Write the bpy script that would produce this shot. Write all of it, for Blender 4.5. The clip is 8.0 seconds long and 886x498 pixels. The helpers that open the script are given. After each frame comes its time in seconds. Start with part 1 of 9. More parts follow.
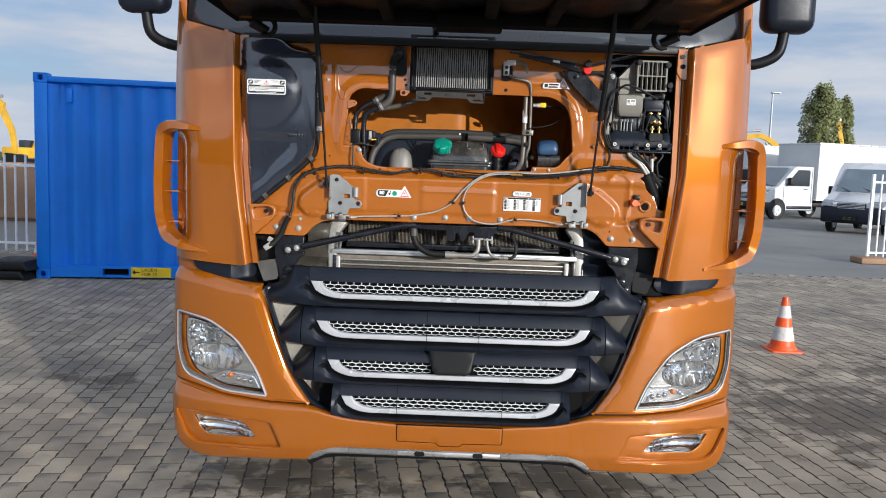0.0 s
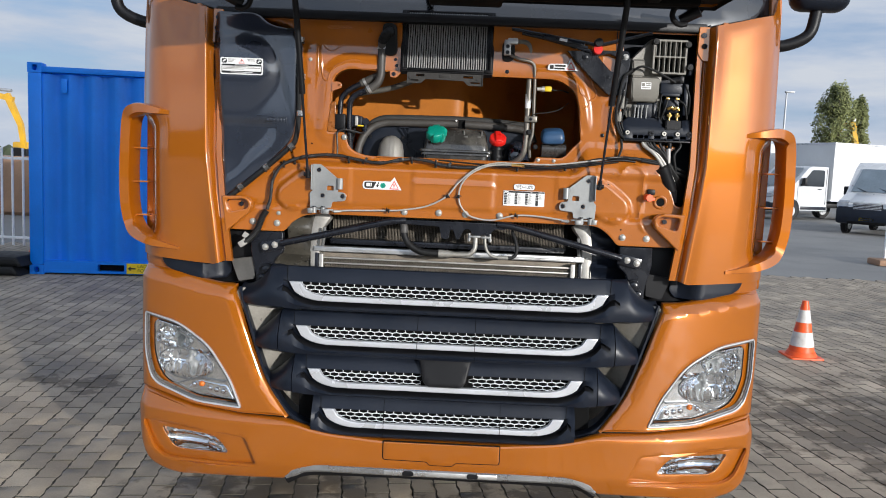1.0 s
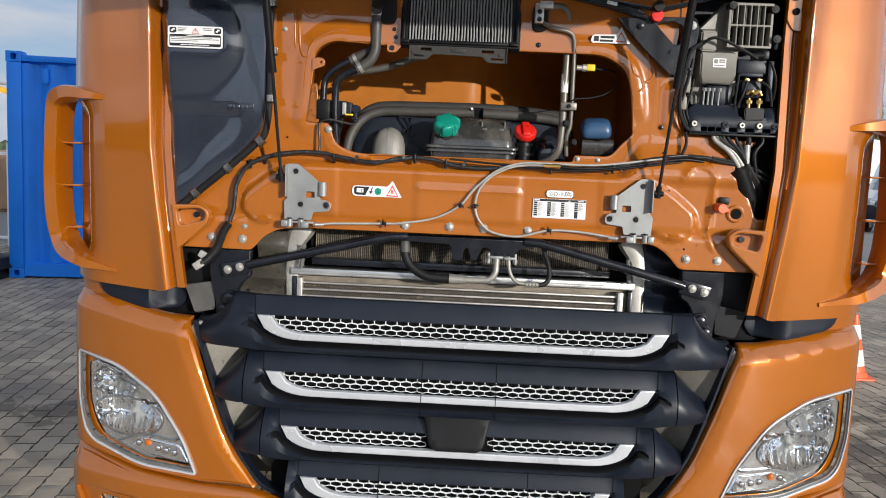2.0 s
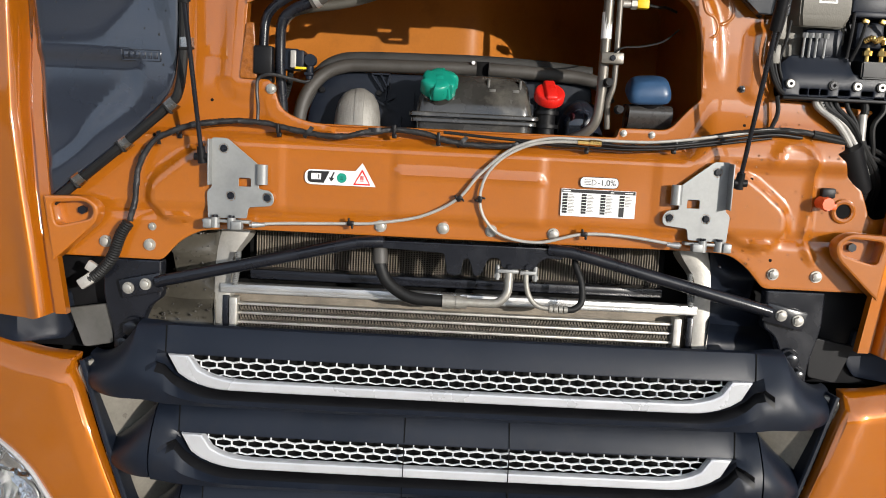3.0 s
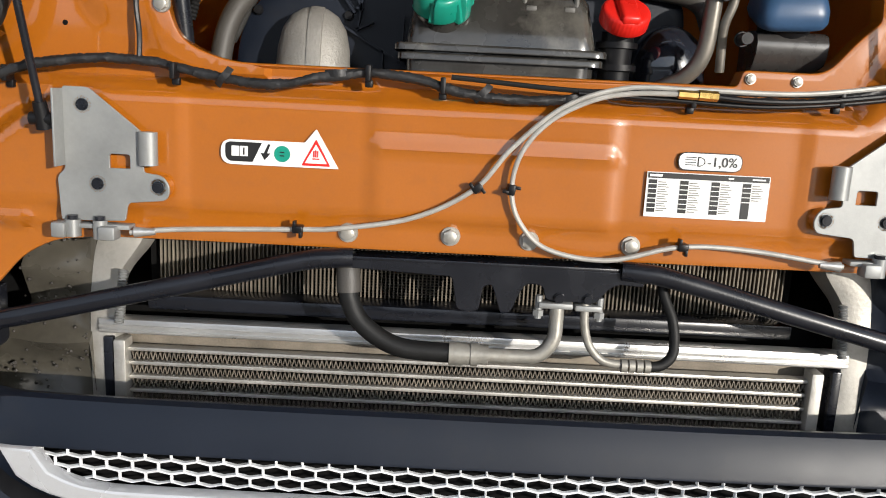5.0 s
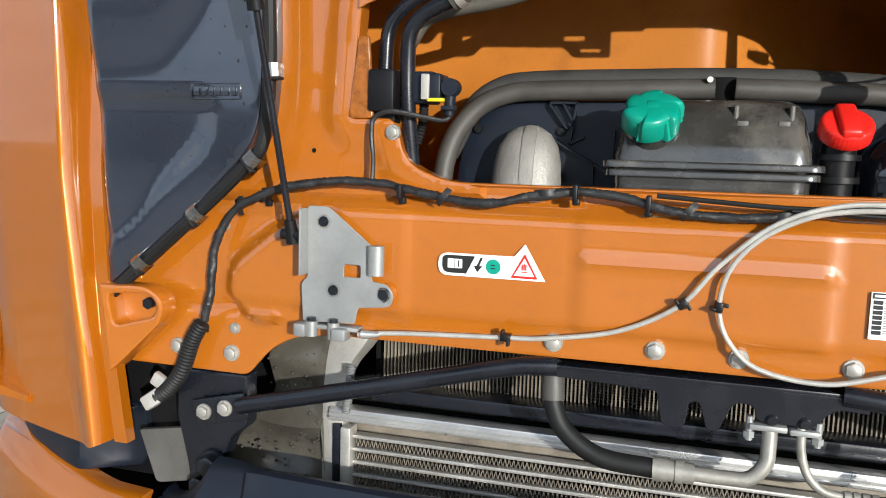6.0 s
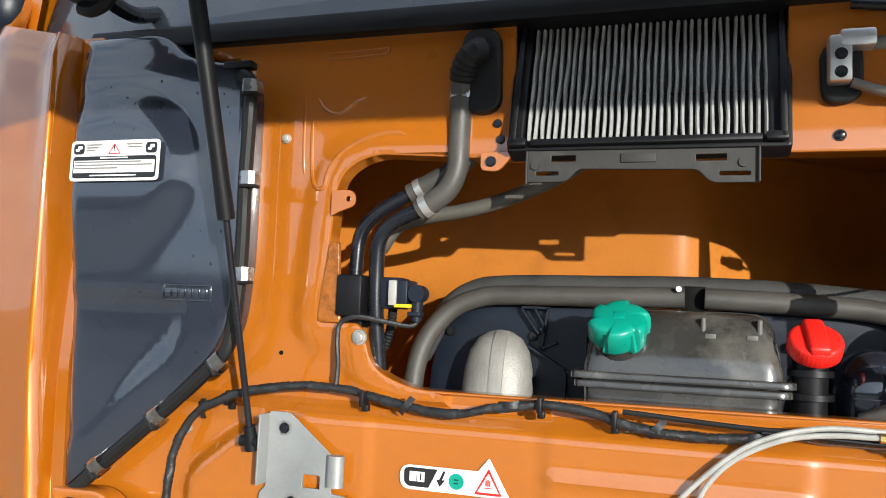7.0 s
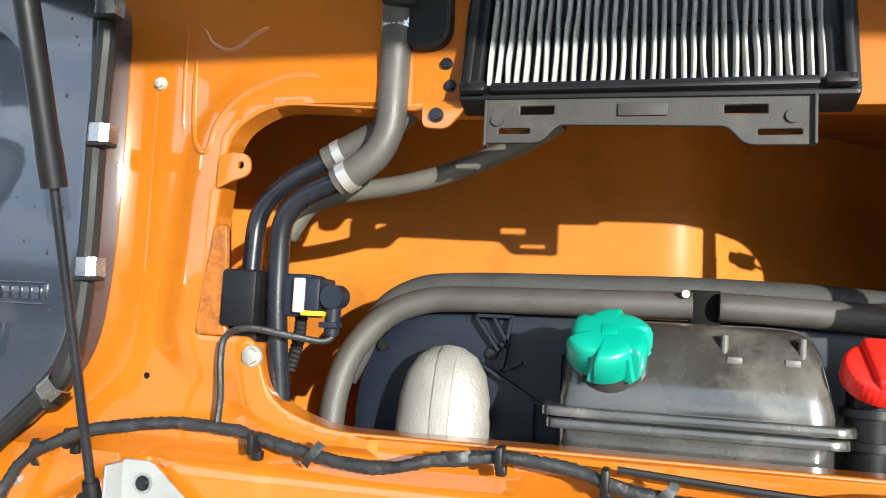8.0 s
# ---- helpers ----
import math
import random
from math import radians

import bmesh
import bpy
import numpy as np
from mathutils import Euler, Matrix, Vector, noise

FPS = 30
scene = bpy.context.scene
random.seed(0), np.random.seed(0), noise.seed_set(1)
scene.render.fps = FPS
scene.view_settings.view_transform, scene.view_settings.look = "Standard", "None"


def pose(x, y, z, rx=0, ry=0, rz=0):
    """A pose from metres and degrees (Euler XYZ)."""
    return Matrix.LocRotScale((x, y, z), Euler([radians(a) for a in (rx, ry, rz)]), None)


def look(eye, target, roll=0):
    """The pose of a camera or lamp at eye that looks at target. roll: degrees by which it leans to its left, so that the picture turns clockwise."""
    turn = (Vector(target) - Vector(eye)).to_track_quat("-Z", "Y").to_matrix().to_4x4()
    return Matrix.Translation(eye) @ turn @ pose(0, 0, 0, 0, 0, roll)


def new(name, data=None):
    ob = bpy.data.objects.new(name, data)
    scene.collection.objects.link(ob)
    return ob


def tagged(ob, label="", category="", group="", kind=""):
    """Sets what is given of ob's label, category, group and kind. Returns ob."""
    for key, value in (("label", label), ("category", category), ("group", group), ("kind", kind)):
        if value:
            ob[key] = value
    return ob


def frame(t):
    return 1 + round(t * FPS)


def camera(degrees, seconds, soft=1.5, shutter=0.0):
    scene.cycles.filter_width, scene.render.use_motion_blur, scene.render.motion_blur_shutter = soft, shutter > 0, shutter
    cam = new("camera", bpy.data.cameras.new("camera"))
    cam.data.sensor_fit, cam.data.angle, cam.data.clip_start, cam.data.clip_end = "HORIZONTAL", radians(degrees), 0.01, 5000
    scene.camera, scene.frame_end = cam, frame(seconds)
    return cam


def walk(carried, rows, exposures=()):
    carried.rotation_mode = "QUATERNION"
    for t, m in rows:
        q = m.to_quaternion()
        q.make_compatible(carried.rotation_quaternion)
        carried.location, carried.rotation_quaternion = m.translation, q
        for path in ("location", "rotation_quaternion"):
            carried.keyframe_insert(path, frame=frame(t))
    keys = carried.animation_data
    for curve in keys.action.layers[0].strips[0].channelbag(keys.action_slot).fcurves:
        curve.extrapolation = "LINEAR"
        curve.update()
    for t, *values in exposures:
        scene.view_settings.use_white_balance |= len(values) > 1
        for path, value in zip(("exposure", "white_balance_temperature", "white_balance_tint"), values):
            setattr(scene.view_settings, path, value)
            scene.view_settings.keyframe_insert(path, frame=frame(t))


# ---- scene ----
cam = camera(58.2, 8.0, soft=1.0)
PATH = [
    (0, (-0.016, -3.442, 1.587), (-0.039, -1.452, 1.383), 2.0),
    (0.5, (0.044, -3.32, 1.574), (0.012, -1.331, 1.366), 2.1),
    (1, (0.045, -3.113, 1.556), (-0.002, -1.125, 1.347), 2.4),
    (1.5, (-0.002, -2.803, 1.585), (-0.071, -0.816, 1.371), 2.4),
    (1.8, (0.0, -2.575, 1.58), (-0.068, -0.588, 1.345), 2.5),
    (2, (0.01, -2.421, 1.57), (-0.054, -0.434, 1.349), 2.5),
    (2.2, (0.023, -2.278, 1.556), (-0.048, -0.29, 1.351), 2.5),
    (3.3, (-0.063, -1.506, 1.562), (-0.036, 0.47, 1.254), 2.9),
    (3.5, (-0.061, -1.375, 1.561), (-0.023, 0.597, 1.234), 2.9),
    (4, (-0.05, -1.157, 1.558), (0.013, 0.806, 1.179), 3.1),
    (4.2, (-0.058, -1.107, 1.555), (0.011, 0.855, 1.17), 3.1),
    (5.3, (-0.062, -1.037, 1.569), (-0.162, 0.92, 1.167), 2.5),
    (5.5, (-0.06, -1.045, 1.582), (-0.302, 0.898, 1.173), 2.1),
    (5.8, (-0.046, -1.065, 1.606), (-0.515, 0.848, 1.265), 1.7),
    (6, (-0.032, -1.074, 1.623), (-0.594, 0.83, 1.381), 1.6),
    (6.1, (-0.024, -1.075, 1.631), (-0.596, 0.833, 1.442), 1.6),
    (6.3, (-0.002, -1.08, 1.659), (-0.595, 0.827, 1.551), 2.0),
    (6.5, (0.019, -1.082, 1.664), (-0.589, 0.823, 1.699), 2.1),
    (6.7, (0.029, -1.074, 1.669), (-0.583, 0.826, 1.825), 2.2),
    (6.8, (0.031, -1.067, 1.671), (-0.582, 0.831, 1.856), 2.3),
    (7, (0.028, -1.04, 1.676), (-0.586, 0.855, 1.858), 2.5),
    (7.2, (0.016, -0.995, 1.684), (-0.597, 0.903, 1.872), 2.7),
    (7.5, (-0.009, -0.908, 1.695), (-0.574, 1.0, 1.902), 2.9),
    (7.8, (-0.025, -0.809, 1.696), (-0.568, 1.109, 1.910), 3.0),
    (8, (-0.034, -0.74, 1.696), (-0.548, 1.185, 1.874), 3.0),
]
walk(cam, [(t, look(eye, target, roll)) for t, eye, target, roll in PATH],
     exposures=[(t, stops - 0.13, kelvin, tint) for t, stops, kelvin, tint in
                ((0.0, 0.0, 6200, 10), (1.0, 0.0, 6200, 10), (2.0, -0.03, 6400, 10), (3.5, 0.12, 6550, 10), (4.0, 0.04, 6600, 10), (5.5, 0.25, 6500, 9), (6.0, 0.45, 6250, 7), (6.5, 0.42, 6250, 6),
                 (7.0, 0.60, 6300, 6), (7.5, 1.03, 6300, 5), (8.0, 1.32, 6300, 5))])

# ---- light ----
SUN_AZ, SUN_EL = 37.5, 9.5          # degrees to the right of straight behind the first camera; above the horizon
to_sun = Vector((math.sin(radians(SUN_AZ)) * math.cos(radians(SUN_EL)), -math.cos(radians(SUN_AZ)) * math.cos(radians(SUN_EL)), math.sin(radians(SUN_EL))))
sun_data = bpy.data.lights.new("sun", "SUN")
sun_data.energy, sun_data.angle, sun_data.color = 4.7, radians(0.6), (1.0, 0.945, 0.87)
sun = new("sun", sun_data)
sun.matrix_world = look(to_sun * 40, (0, 0, 0))

world = bpy.data.worlds.new("sky")
scene.world = world
world.use_nodes = True
wn, wl = world.node_tree.nodes, world.node_tree.links
wn.clear()
w_out, w_bg, w_sky = wn.new("ShaderNodeOutputWorld"), wn.new("ShaderNodeBackground"), wn.new("ShaderNodeTexSky")
w_sky.sky_type, w_sky.sun_disc = "NISHITA", False
w_sky.sun_elevation, w_sky.sun_rotation = radians(SUN_EL), radians(180 - SUN_AZ)
w_sky.air_density, w_sky.dust_density, w_sky.ozone_density = 1.0, 0.3, 3.0
w_map, w_tc, w_n1, w_ramp, w_mix = (wn.new("ShaderNodeMapping"), wn.new("ShaderNodeTexCoord"), wn.new("ShaderNodeTexNoise"), wn.new("ShaderNodeValToRGB"), wn.new("ShaderNodeMixRGB"))
w_map.inputs["Scale"].default_value = (1.1, 1.1, 5.5)
w_n1.inputs["Scale"].default_value, w_n1.inputs["Detail"].default_value, w_n1.inputs["Roughness"].default_value = 3.1, 8.0, 0.58
w_ramp.color_ramp.elements[0].color = (0.6, 0.6, 0.6, 1)
w_ramp.color_ramp.elements[0].position, w_ramp.color_ramp.elements[1].position = 0.22, 0.54
# clouds are brighter towards the sun
w_dot, w_rng, w_mul = wn.new("ShaderNodeVectorMath"), wn.new("ShaderNodeMapRange"), wn.new("ShaderNodeMixRGB")
w_dot.operation, w_mul.blend_type = "DOT_PRODUCT", "MULTIPLY"
w_dot.inputs[1].default_value = to_sun
wl.new(w_tc.outputs["Generated"], w_dot.inputs[0])
w_rng.inputs["From Min"].default_value, w_rng.inputs["From Max"].default_value = -0.2, 1.0
w_rng.inputs["To Min"].default_value, w_rng.inputs["To Max"].default_value = 1.0, 1.8
wl.new(w_dot.outputs["Value"], w_rng.inputs["Value"])
w_glow, w_pos, w_sum = wn.new("ShaderNodeMath"), wn.new("ShaderNodeMath"), wn.new("ShaderNodeMath")
w_pos.operation, w_glow.operation, w_sum.operation = "MAXIMUM", "POWER", "MULTIPLY_ADD"
w_pos.inputs[1].default_value, w_glow.inputs[1].default_value, w_sum.inputs[1].default_value = 0.0, 12.0, 2.8
wl.new(w_dot.outputs["Value"], w_pos.inputs[0])
wl.new(w_pos.outputs[0], w_glow.inputs[0])
wl.new(w_glow.outputs[0], w_sum.inputs[0])
w_sum.inputs[2].default_value = 0.0
w_warm, w_add = wn.new("ShaderNodeMixRGB"), wn.new("ShaderNodeMixRGB")
w_warm.blend_type, w_add.blend_type = "MULTIPLY", "ADD"
w_warm.inputs[0].default_value = w_add.inputs[0].default_value = 1.0
w_warm.inputs[1].default_value = (1.12, 0.98, 0.74, 1)
wl.new(w_sum.outputs[0], w_warm.inputs[2])
wl.new(w_rng.outputs["Result"], w_add.inputs[1])
wl.new(w_warm.outputs["Color"], w_add.inputs[2])
w_tone = wn.new("ShaderNodeValToRGB")
w_tone.color_ramp.elements[0].position, w_tone.color_ramp.elements[1].position = 0.36, 0.64
w_tone.color_ramp.elements[0].color, w_tone.color_ramp.elements[1].color = (0.270, 0.345, 0.475, 1), (0.475, 0.495, 0.525, 1)
w_scale = wn.new("ShaderNodeMixRGB")
w_scale.blend_type = "MULTIPLY"
w_scale.inputs[0].default_value, w_scale.inputs[2].default_value = 1.0, (10, 10, 10, 1)
wl.new(w_n1.outputs["Fac"], w_tone.inputs["Fac"])
wl.new(w_tone.outputs["Color"], w_scale.inputs[1])
wl.new(w_scale.outputs["Color"], w_mul.inputs[1])
w_mul.inputs[0].default_value = 1.0
wl.new(w_add.outputs["Color"], w_mul.inputs[2])
# the sky overhead is clearer and darker than the bright haze near the horizon
w_sep, w_top, w_dim = wn.new("ShaderNodeSeparateXYZ"), wn.new("ShaderNodeMapRange"), wn.new("ShaderNodeMixRGB")
w_top.inputs["From Min"].default_value, w_top.inputs["From Max"].default_value = 0.28, 0.85
w_top.inputs["To Min"].default_value, w_top.inputs["To Max"].default_value = 1.0, 0.80
w_dim.blend_type = "MULTIPLY"
w_dim.inputs[0].default_value = 1.0
wl.new(w_tc.outputs["Generated"], w_sep.inputs[0])
wl.new(w_sep.outputs["Z"], w_top.inputs["Value"])
wl.new(w_mul.outputs["Color"], w_dim.inputs[1])
wl.new(w_top.outputs["Result"], w_dim.inputs[2])
wl.new(w_dim.outputs["Color"], w_mix.inputs[2])
wl.new(w_tc.outputs["Generated"], w_map.inputs["Vector"])
wl.new(w_map.outputs["Vector"], w_n1.inputs["Vector"])
wl.new(w_n1.outputs["Fac"], w_ramp.inputs["Fac"])
wl.new(w_ramp.outputs["Color"], w_mix.inputs[0])
wl.new(w_sky.outputs["Color"], w_mix.inputs[1])
wl.new(w_mix.outputs["Color"], w_bg.inputs["Color"])
w_bg.inputs["Strength"].default_value = 0.145
wl.new(w_bg.outputs["Background"], w_out.inputs["Surface"])



# ---- materials ----
def material(name, color, rough=0.5, metal=0.0, coat=0.0, var=0.12, scale=6.0, fine=120.0, bump=0.0, bump_scale=200.0, rough_var=0.1,
             color2=None, spots=None, island=0.0, trans=0.0, emit=0.0, coat_rough=0.05, spec=0.5, per_object=0.0, coat_ior=1.5, world_grain=False, damp=()):
    """A surface with colour variation at two scales, uneven gloss and fine relief."""
    m = bpy.data.materials.new(name)
    m.use_nodes = True
    nt = m.node_tree
    nd, lk = nt.nodes, nt.links
    b = nd["Principled BSDF"]
    tc = nd.new("ShaderNodeTexCoord")
    co = nd.new("ShaderNodeNewGeometry").outputs["Position"] if world_grain else tc.outputs["Object"]
    big, small = nd.new("ShaderNodeTexNoise"), nd.new("ShaderNodeTexNoise")
    for n, s, d in ((big, scale, 5.0), (small, fine, 3.0)):
        n.inputs["Scale"].default_value, n.inputs["Detail"].default_value = s, d
        lk.new(co, n.inputs["Vector"])
    mixv = nd.new("ShaderNodeMath")
    mixv.operation = "MULTIPLY_ADD"
    mixv.inputs[1].default_value = 0.35
    lk.new(small.outputs["Fac"], mixv.inputs[0])
    lk.new(big.outputs["Fac"], mixv.inputs[2])
    ramp = nd.new("ShaderNodeValToRGB")
    dark = tuple(c * (1 - var) for c in color)
    light = tuple(min(1, c * (1 + var)) for c in (color2 or color))
    ramp.color_ramp.elements[0].color, ramp.color_ramp.elements[1].color = (*dark, 1), (*light, 1)
    ramp.color_ramp.elements[0].position, ramp.color_ramp.elements[1].position = 0.42, 0.92
    lk.new(mixv.outputs[0], ramp.inputs["Fac"])
    col = ramp.outputs["Color"]
    if spots:
        sc, amount, tint = spots
        sp, sr, mx = nd.new("ShaderNodeTexNoise"), nd.new("ShaderNodeValToRGB"), nd.new("ShaderNodeMixRGB")
        sp.inputs["Scale"].default_value, sp.inputs["Detail"].default_value, sp.inputs["Roughness"].default_value = sc, 6.0, 0.65
        lk.new(co, sp.inputs["Vector"])
        sr.color_ramp.elements[0].position, sr.color_ramp.elements[1].position = 0.52, 0.66
        sr.color_ramp.elements[1].color = (amount, amount, amount, 1)
        lk.new(sp.outputs["Fac"], sr.inputs["Fac"])
        lk.new(sr.outputs["Color"], mx.inputs[0])
        lk.new(col, mx.inputs[1])
        mx.inputs[2].default_value = (*tint, 1)
        col = mx.outputs["Color"]
    if island or per_object:
        src = nd.new("ShaderNodeNewGeometry").outputs["Random Per Island"] if island else nd.new("ShaderNodeObjectInfo").outputs["Random"]
        amt = island or per_object
        mr, hs = nd.new("ShaderNodeMapRange"), nd.new("ShaderNodeHueSaturation")
        mr.inputs["To Min"].default_value, mr.inputs["To Max"].default_value = 1 - amt, 1 + amt
        lk.new(src, mr.inputs["Value"])
        lk.new(mr.outputs["Result"], hs.inputs["Value"])
        lk.new(col, hs.inputs["Color"])
        col = hs.outputs["Color"]
    wet = None
    for x, y, rx, ry in damp:
        # ragged damp patches where water has run off
        mp, ln, ad, mr = nd.new("ShaderNodeMapping"), nd.new("ShaderNodeVectorMath"), nd.new("ShaderNodeMath"), nd.new("ShaderNodeMapRange")
        mp.vector_type = "TEXTURE"
        mp.inputs["Location"].default_value, mp.inputs["Scale"].default_value = (x, y, 0), (rx, ry, 1)
        ln.operation = "LENGTH"
        lk.new(co, mp.inputs["Vector"])
        lk.new(mp.outputs["Vector"], ln.inputs[0])
        rag = nd.new("ShaderNodeTexNoise")
        rag.inputs["Scale"].default_value, rag.inputs["Detail"].default_value, rag.inputs["Roughness"].default_value = 4.5, 6.0, 0.65
        lk.new(co, rag.inputs["Vector"])
        ad.operation = "MULTIPLY_ADD"
        ad.inputs[1].default_value = 3.4
        lk.new(rag.outputs["Fac"], ad.inputs[0])
        lk.new(ln.outputs["Value"], ad.inputs[2])
        mr.inputs["From Min"].default_value, mr.inputs["From Max"].default_value = 2.30, 2.05
        lk.new(ad.outputs[0], mr.inputs["Value"])
        if wet is None:
            wet = mr.outputs["Result"]
        else:
            top = nd.new("ShaderNodeMath")
            top.operation = "MAXIMUM"
            lk.new(wet, top.inputs[0])
            lk.new(mr.outputs["Result"], top.inputs[1])
            wet = top.outputs[0]
    if wet is not None:
        wm, wk = nd.new("ShaderNodeMixRGB"), nd.new("ShaderNodeMath")
        wm.blend_type = "MULTIPLY"
        wk.operation = "MULTIPLY"
        wk.inputs[1].default_value = 0.85
        lk.new(wet, wk.inputs[0])
        lk.new(wk.outputs[0], wm.inputs[0])
        lk.new(col, wm.inputs[1])
        wm.inputs[2].default_value = (0.34, 0.31, 0.27, 1)
        col = wm.outputs["Color"]
    lk.new(col, b.inputs["Base Color"])
    rr = nd.new("ShaderNodeMapRange")
    rr.inputs["From Min"].default_value, rr.inputs["From Max"].default_value = 0.3, 0.7
    rr.inputs["To Min"].default_value, rr.inputs["To Max"].default_value = max(0.02, rough - rough_var), min(1, rough + rough_var)
    lk.new(big.outputs["Fac"], rr.inputs["Value"])
    lk.new(rr.outputs["Result"], b.inputs["Roughness"])
    b.inputs["Metallic"].default_value = metal
    b.inputs["Coat Weight"].default_value, b.inputs["Coat Roughness"].default_value = coat, coat_rough
    b.inputs["Coat IOR"].default_value = coat_ior
    b.inputs["Transmission Weight"].default_value = trans
    b.inputs["Specular IOR Level"].default_value = spec
    if emit:
        b.inputs["Emission Color"].default_value, b.inputs["Emission Strength"].default_value = (*color, 1), emit
    if bump:
        bn, bt = nd.new("ShaderNodeBump"), nd.new("ShaderNodeTexNoise")
        bt.inputs["Scale"].default_value, bt.inputs["Detail"].default_value = bump_scale, 4.0
        lk.new(co, bt.inputs["Vector"])
        lk.new(bt.outputs["Fac"], bn.inputs["Height"])
        bn.inputs["Strength"].default_value, bn.inputs["Distance"].default_value = bump, 0.002
        lk.new(bn.outputs["Normal"], b.inputs["Normal"])
    return m


PAINT = material("copper orange metallic paint", (0.375, 0.106, 0.003), 0.36, 0.25, coat=1.0, var=0.06, scale=2.0, fine=900, rough_var=0.06, coat_rough=0.05, bump=0.02, bump_scale=420, spec=0.06, coat_ior=1.85)
PAINT_BAY = material("orange bay paint", (0.385, 0.112, 0.006), 0.34, 0.0, coat=1.0, var=0.09, scale=4.0, fine=300, rough_var=0.08, coat_rough=0.05, bump=0.04, bump_scale=260,
                     spots=(38.0, 0.16, (0.26, 0.09, 0.02)), spec=0.3, coat_ior=1.75)
# copy of the bay paint, dulled and recoloured to the recess's light and shade
PAINT_RECESS = material("dulled orange recess paint", (0.42, 0.142, 0.018), 0.55, coat=0.08, coat_rough=0.3, var=0.12, scale=5.0, fine=200, bump=0.06, bump_scale=260, spots=(12.0, 0.3, (0.22, 0.08, 0.015)), spec=0.15)
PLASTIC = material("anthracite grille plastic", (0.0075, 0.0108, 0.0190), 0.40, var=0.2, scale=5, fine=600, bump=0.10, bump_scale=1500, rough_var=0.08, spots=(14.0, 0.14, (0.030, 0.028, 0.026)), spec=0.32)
PLASTIC_BLACK = material("black plastic", (0.006, 0.006, 0.007), 0.44, var=0.2, scale=9, fine=500, bump=0.1, bump_scale=900, spec=0.28)
DUCT = material("dark blue-grey duct plastic", (0.016, 0.020, 0.031), 0.28, coat=1.0, coat_rough=0.07, coat_ior=1.78, var=0.25, scale=4, fine=300, bump=0.02, bump_scale=700, rough_var=0.05, spots=(9.0, 0.2, (0.022, 0.024, 0.027)), spec=0.3)
RUBBER = material("black rubber", (0.010, 0.010, 0.010), 0.55, var=0.25, scale=14, fine=300, bump=0.15, bump_scale=500, spec=0.3)
HOSE = material("grey rubber hose", (0.060, 0.055, 0.049), 0.5, var=0.2, scale=20, fine=300, bump=0.2, bump_scale=420)
HOSE_PALE = material("pale corrugated hose", (0.075, 0.070, 0.058), 0.5, var=0.2, scale=20, fine=200, bump=0.2, bump_scale=300)
FOAM = material("dark grey foam seal", (0.035, 0.034, 0.032), 0.75, var=0.25, scale=20, fine=200, bump=0.35, bump_scale=350)
TAPE = material("wrapped cable tape", (0.016, 0.016, 0.017), 0.5, var=0.3, scale=40, fine=200, bump=0.6, bump_scale=150)
ZINC = material("zinc plated steel", (0.29, 0.295, 0.29), 0.50, 0.45, var=0.12, scale=18, fine=150, rough_var=0.12, bump=0.06, bump_scale=300)
BOLT = material("bolt steel", (0.40, 0.385, 0.35), 0.45, 0.6, var=0.15, scale=30, fine=300, per_object=0.12)
ALU = material("dusty aluminium", (0.50, 0.48, 0.44), 0.48, 0.6, var=0.15, scale=12, fine=200, bump=0.2, bump_scale=200, spots=(22.0, 0.35, (0.26, 0.24, 0.20)))
ALU_BRIGHT = material("bright aluminium", (0.66, 0.65, 0.63), 0.34, 0.8, var=0.1, scale=12, fine=200)
FIN = material("radiator fins", (0.175, 0.150, 0.118), 0.6, 0.3, var=0.35, scale=25, fine=300, bump=0.3, bump_scale=300, island=0.35)
SILVER = material("silver painted plastic", (0.58, 0.59, 0.61), 0.32, 0.35, var=0.06, scale=8, fine=500, spots=(30.0, 0.12, (0.35, 0.34, 0.32)))
MESH_SILVER = material("pale silver mesh", (0.84, 0.85, 0.86), 0.4, 0.0, var=0.06, scale=15, fine=400, spots=(40.0, 0.15, (0.4, 0.39, 0.37)))
CHROME = material("lamp reflector", (0.88, 0.89, 0.90), 0.04, 0.98, var=0.05, scale=18, fine=90, rough_var=0.05)
# black for dark parts, and for shade inside gaps, bores and backings
BLACK = material("deep black for parts and shaded gaps", (0.004, 0.004, 0.004), 0.8, var=0.2, spec=0.15)
DUSTY = material("dusty grey plastic", (0.085, 0.082, 0.075), 0.42, var=0.25, scale=5, fine=120, bump=0.1, bump_scale=400, spots=(7.0, 0.5, (0.12, 0.115, 0.11)))
SCREEN = material("dark screen panel paint", (0.016, 0.018, 0.023), 0.28, coat=0.9, coat_rough=0.07, var=0.15, scale=4, fine=200)
STEEL_BLACK = material("black painted steel", (0.008, 0.009, 0.013), 0.26, var=0.2, scale=15, fine=300, bump=0.05, bump_scale=300)
WHITE = material("white vinyl", (0.78, 0.78, 0.77), 0.4, var=0.04, scale=10)
INK = material("black ink", (0.012, 0.012, 0.012), 0.45, var=0.1)
RED = material("red plastic", (0.72, 0.018, 0.012), 0.36, var=0.1, scale=20, fine=300)
GREEN = material("teal green plastic", (0.006, 0.27, 0.19), 0.36, var=0.1, scale=20, fine=300)
BRACKET = material("dusty black plastic", (0.026, 0.024, 0.022), 0.62, var=0.3, scale=12, fine=200, bump=0.15, bump_scale=500, spots=(26.0, 0.35, (0.07, 0.065, 0.058)))
FILLER = material("smooth dark filler plastic", (0.045, 0.042, 0.040), 0.30, coat=0.6, coat_rough=0.15, var=0.15, scale=30, fine=300)
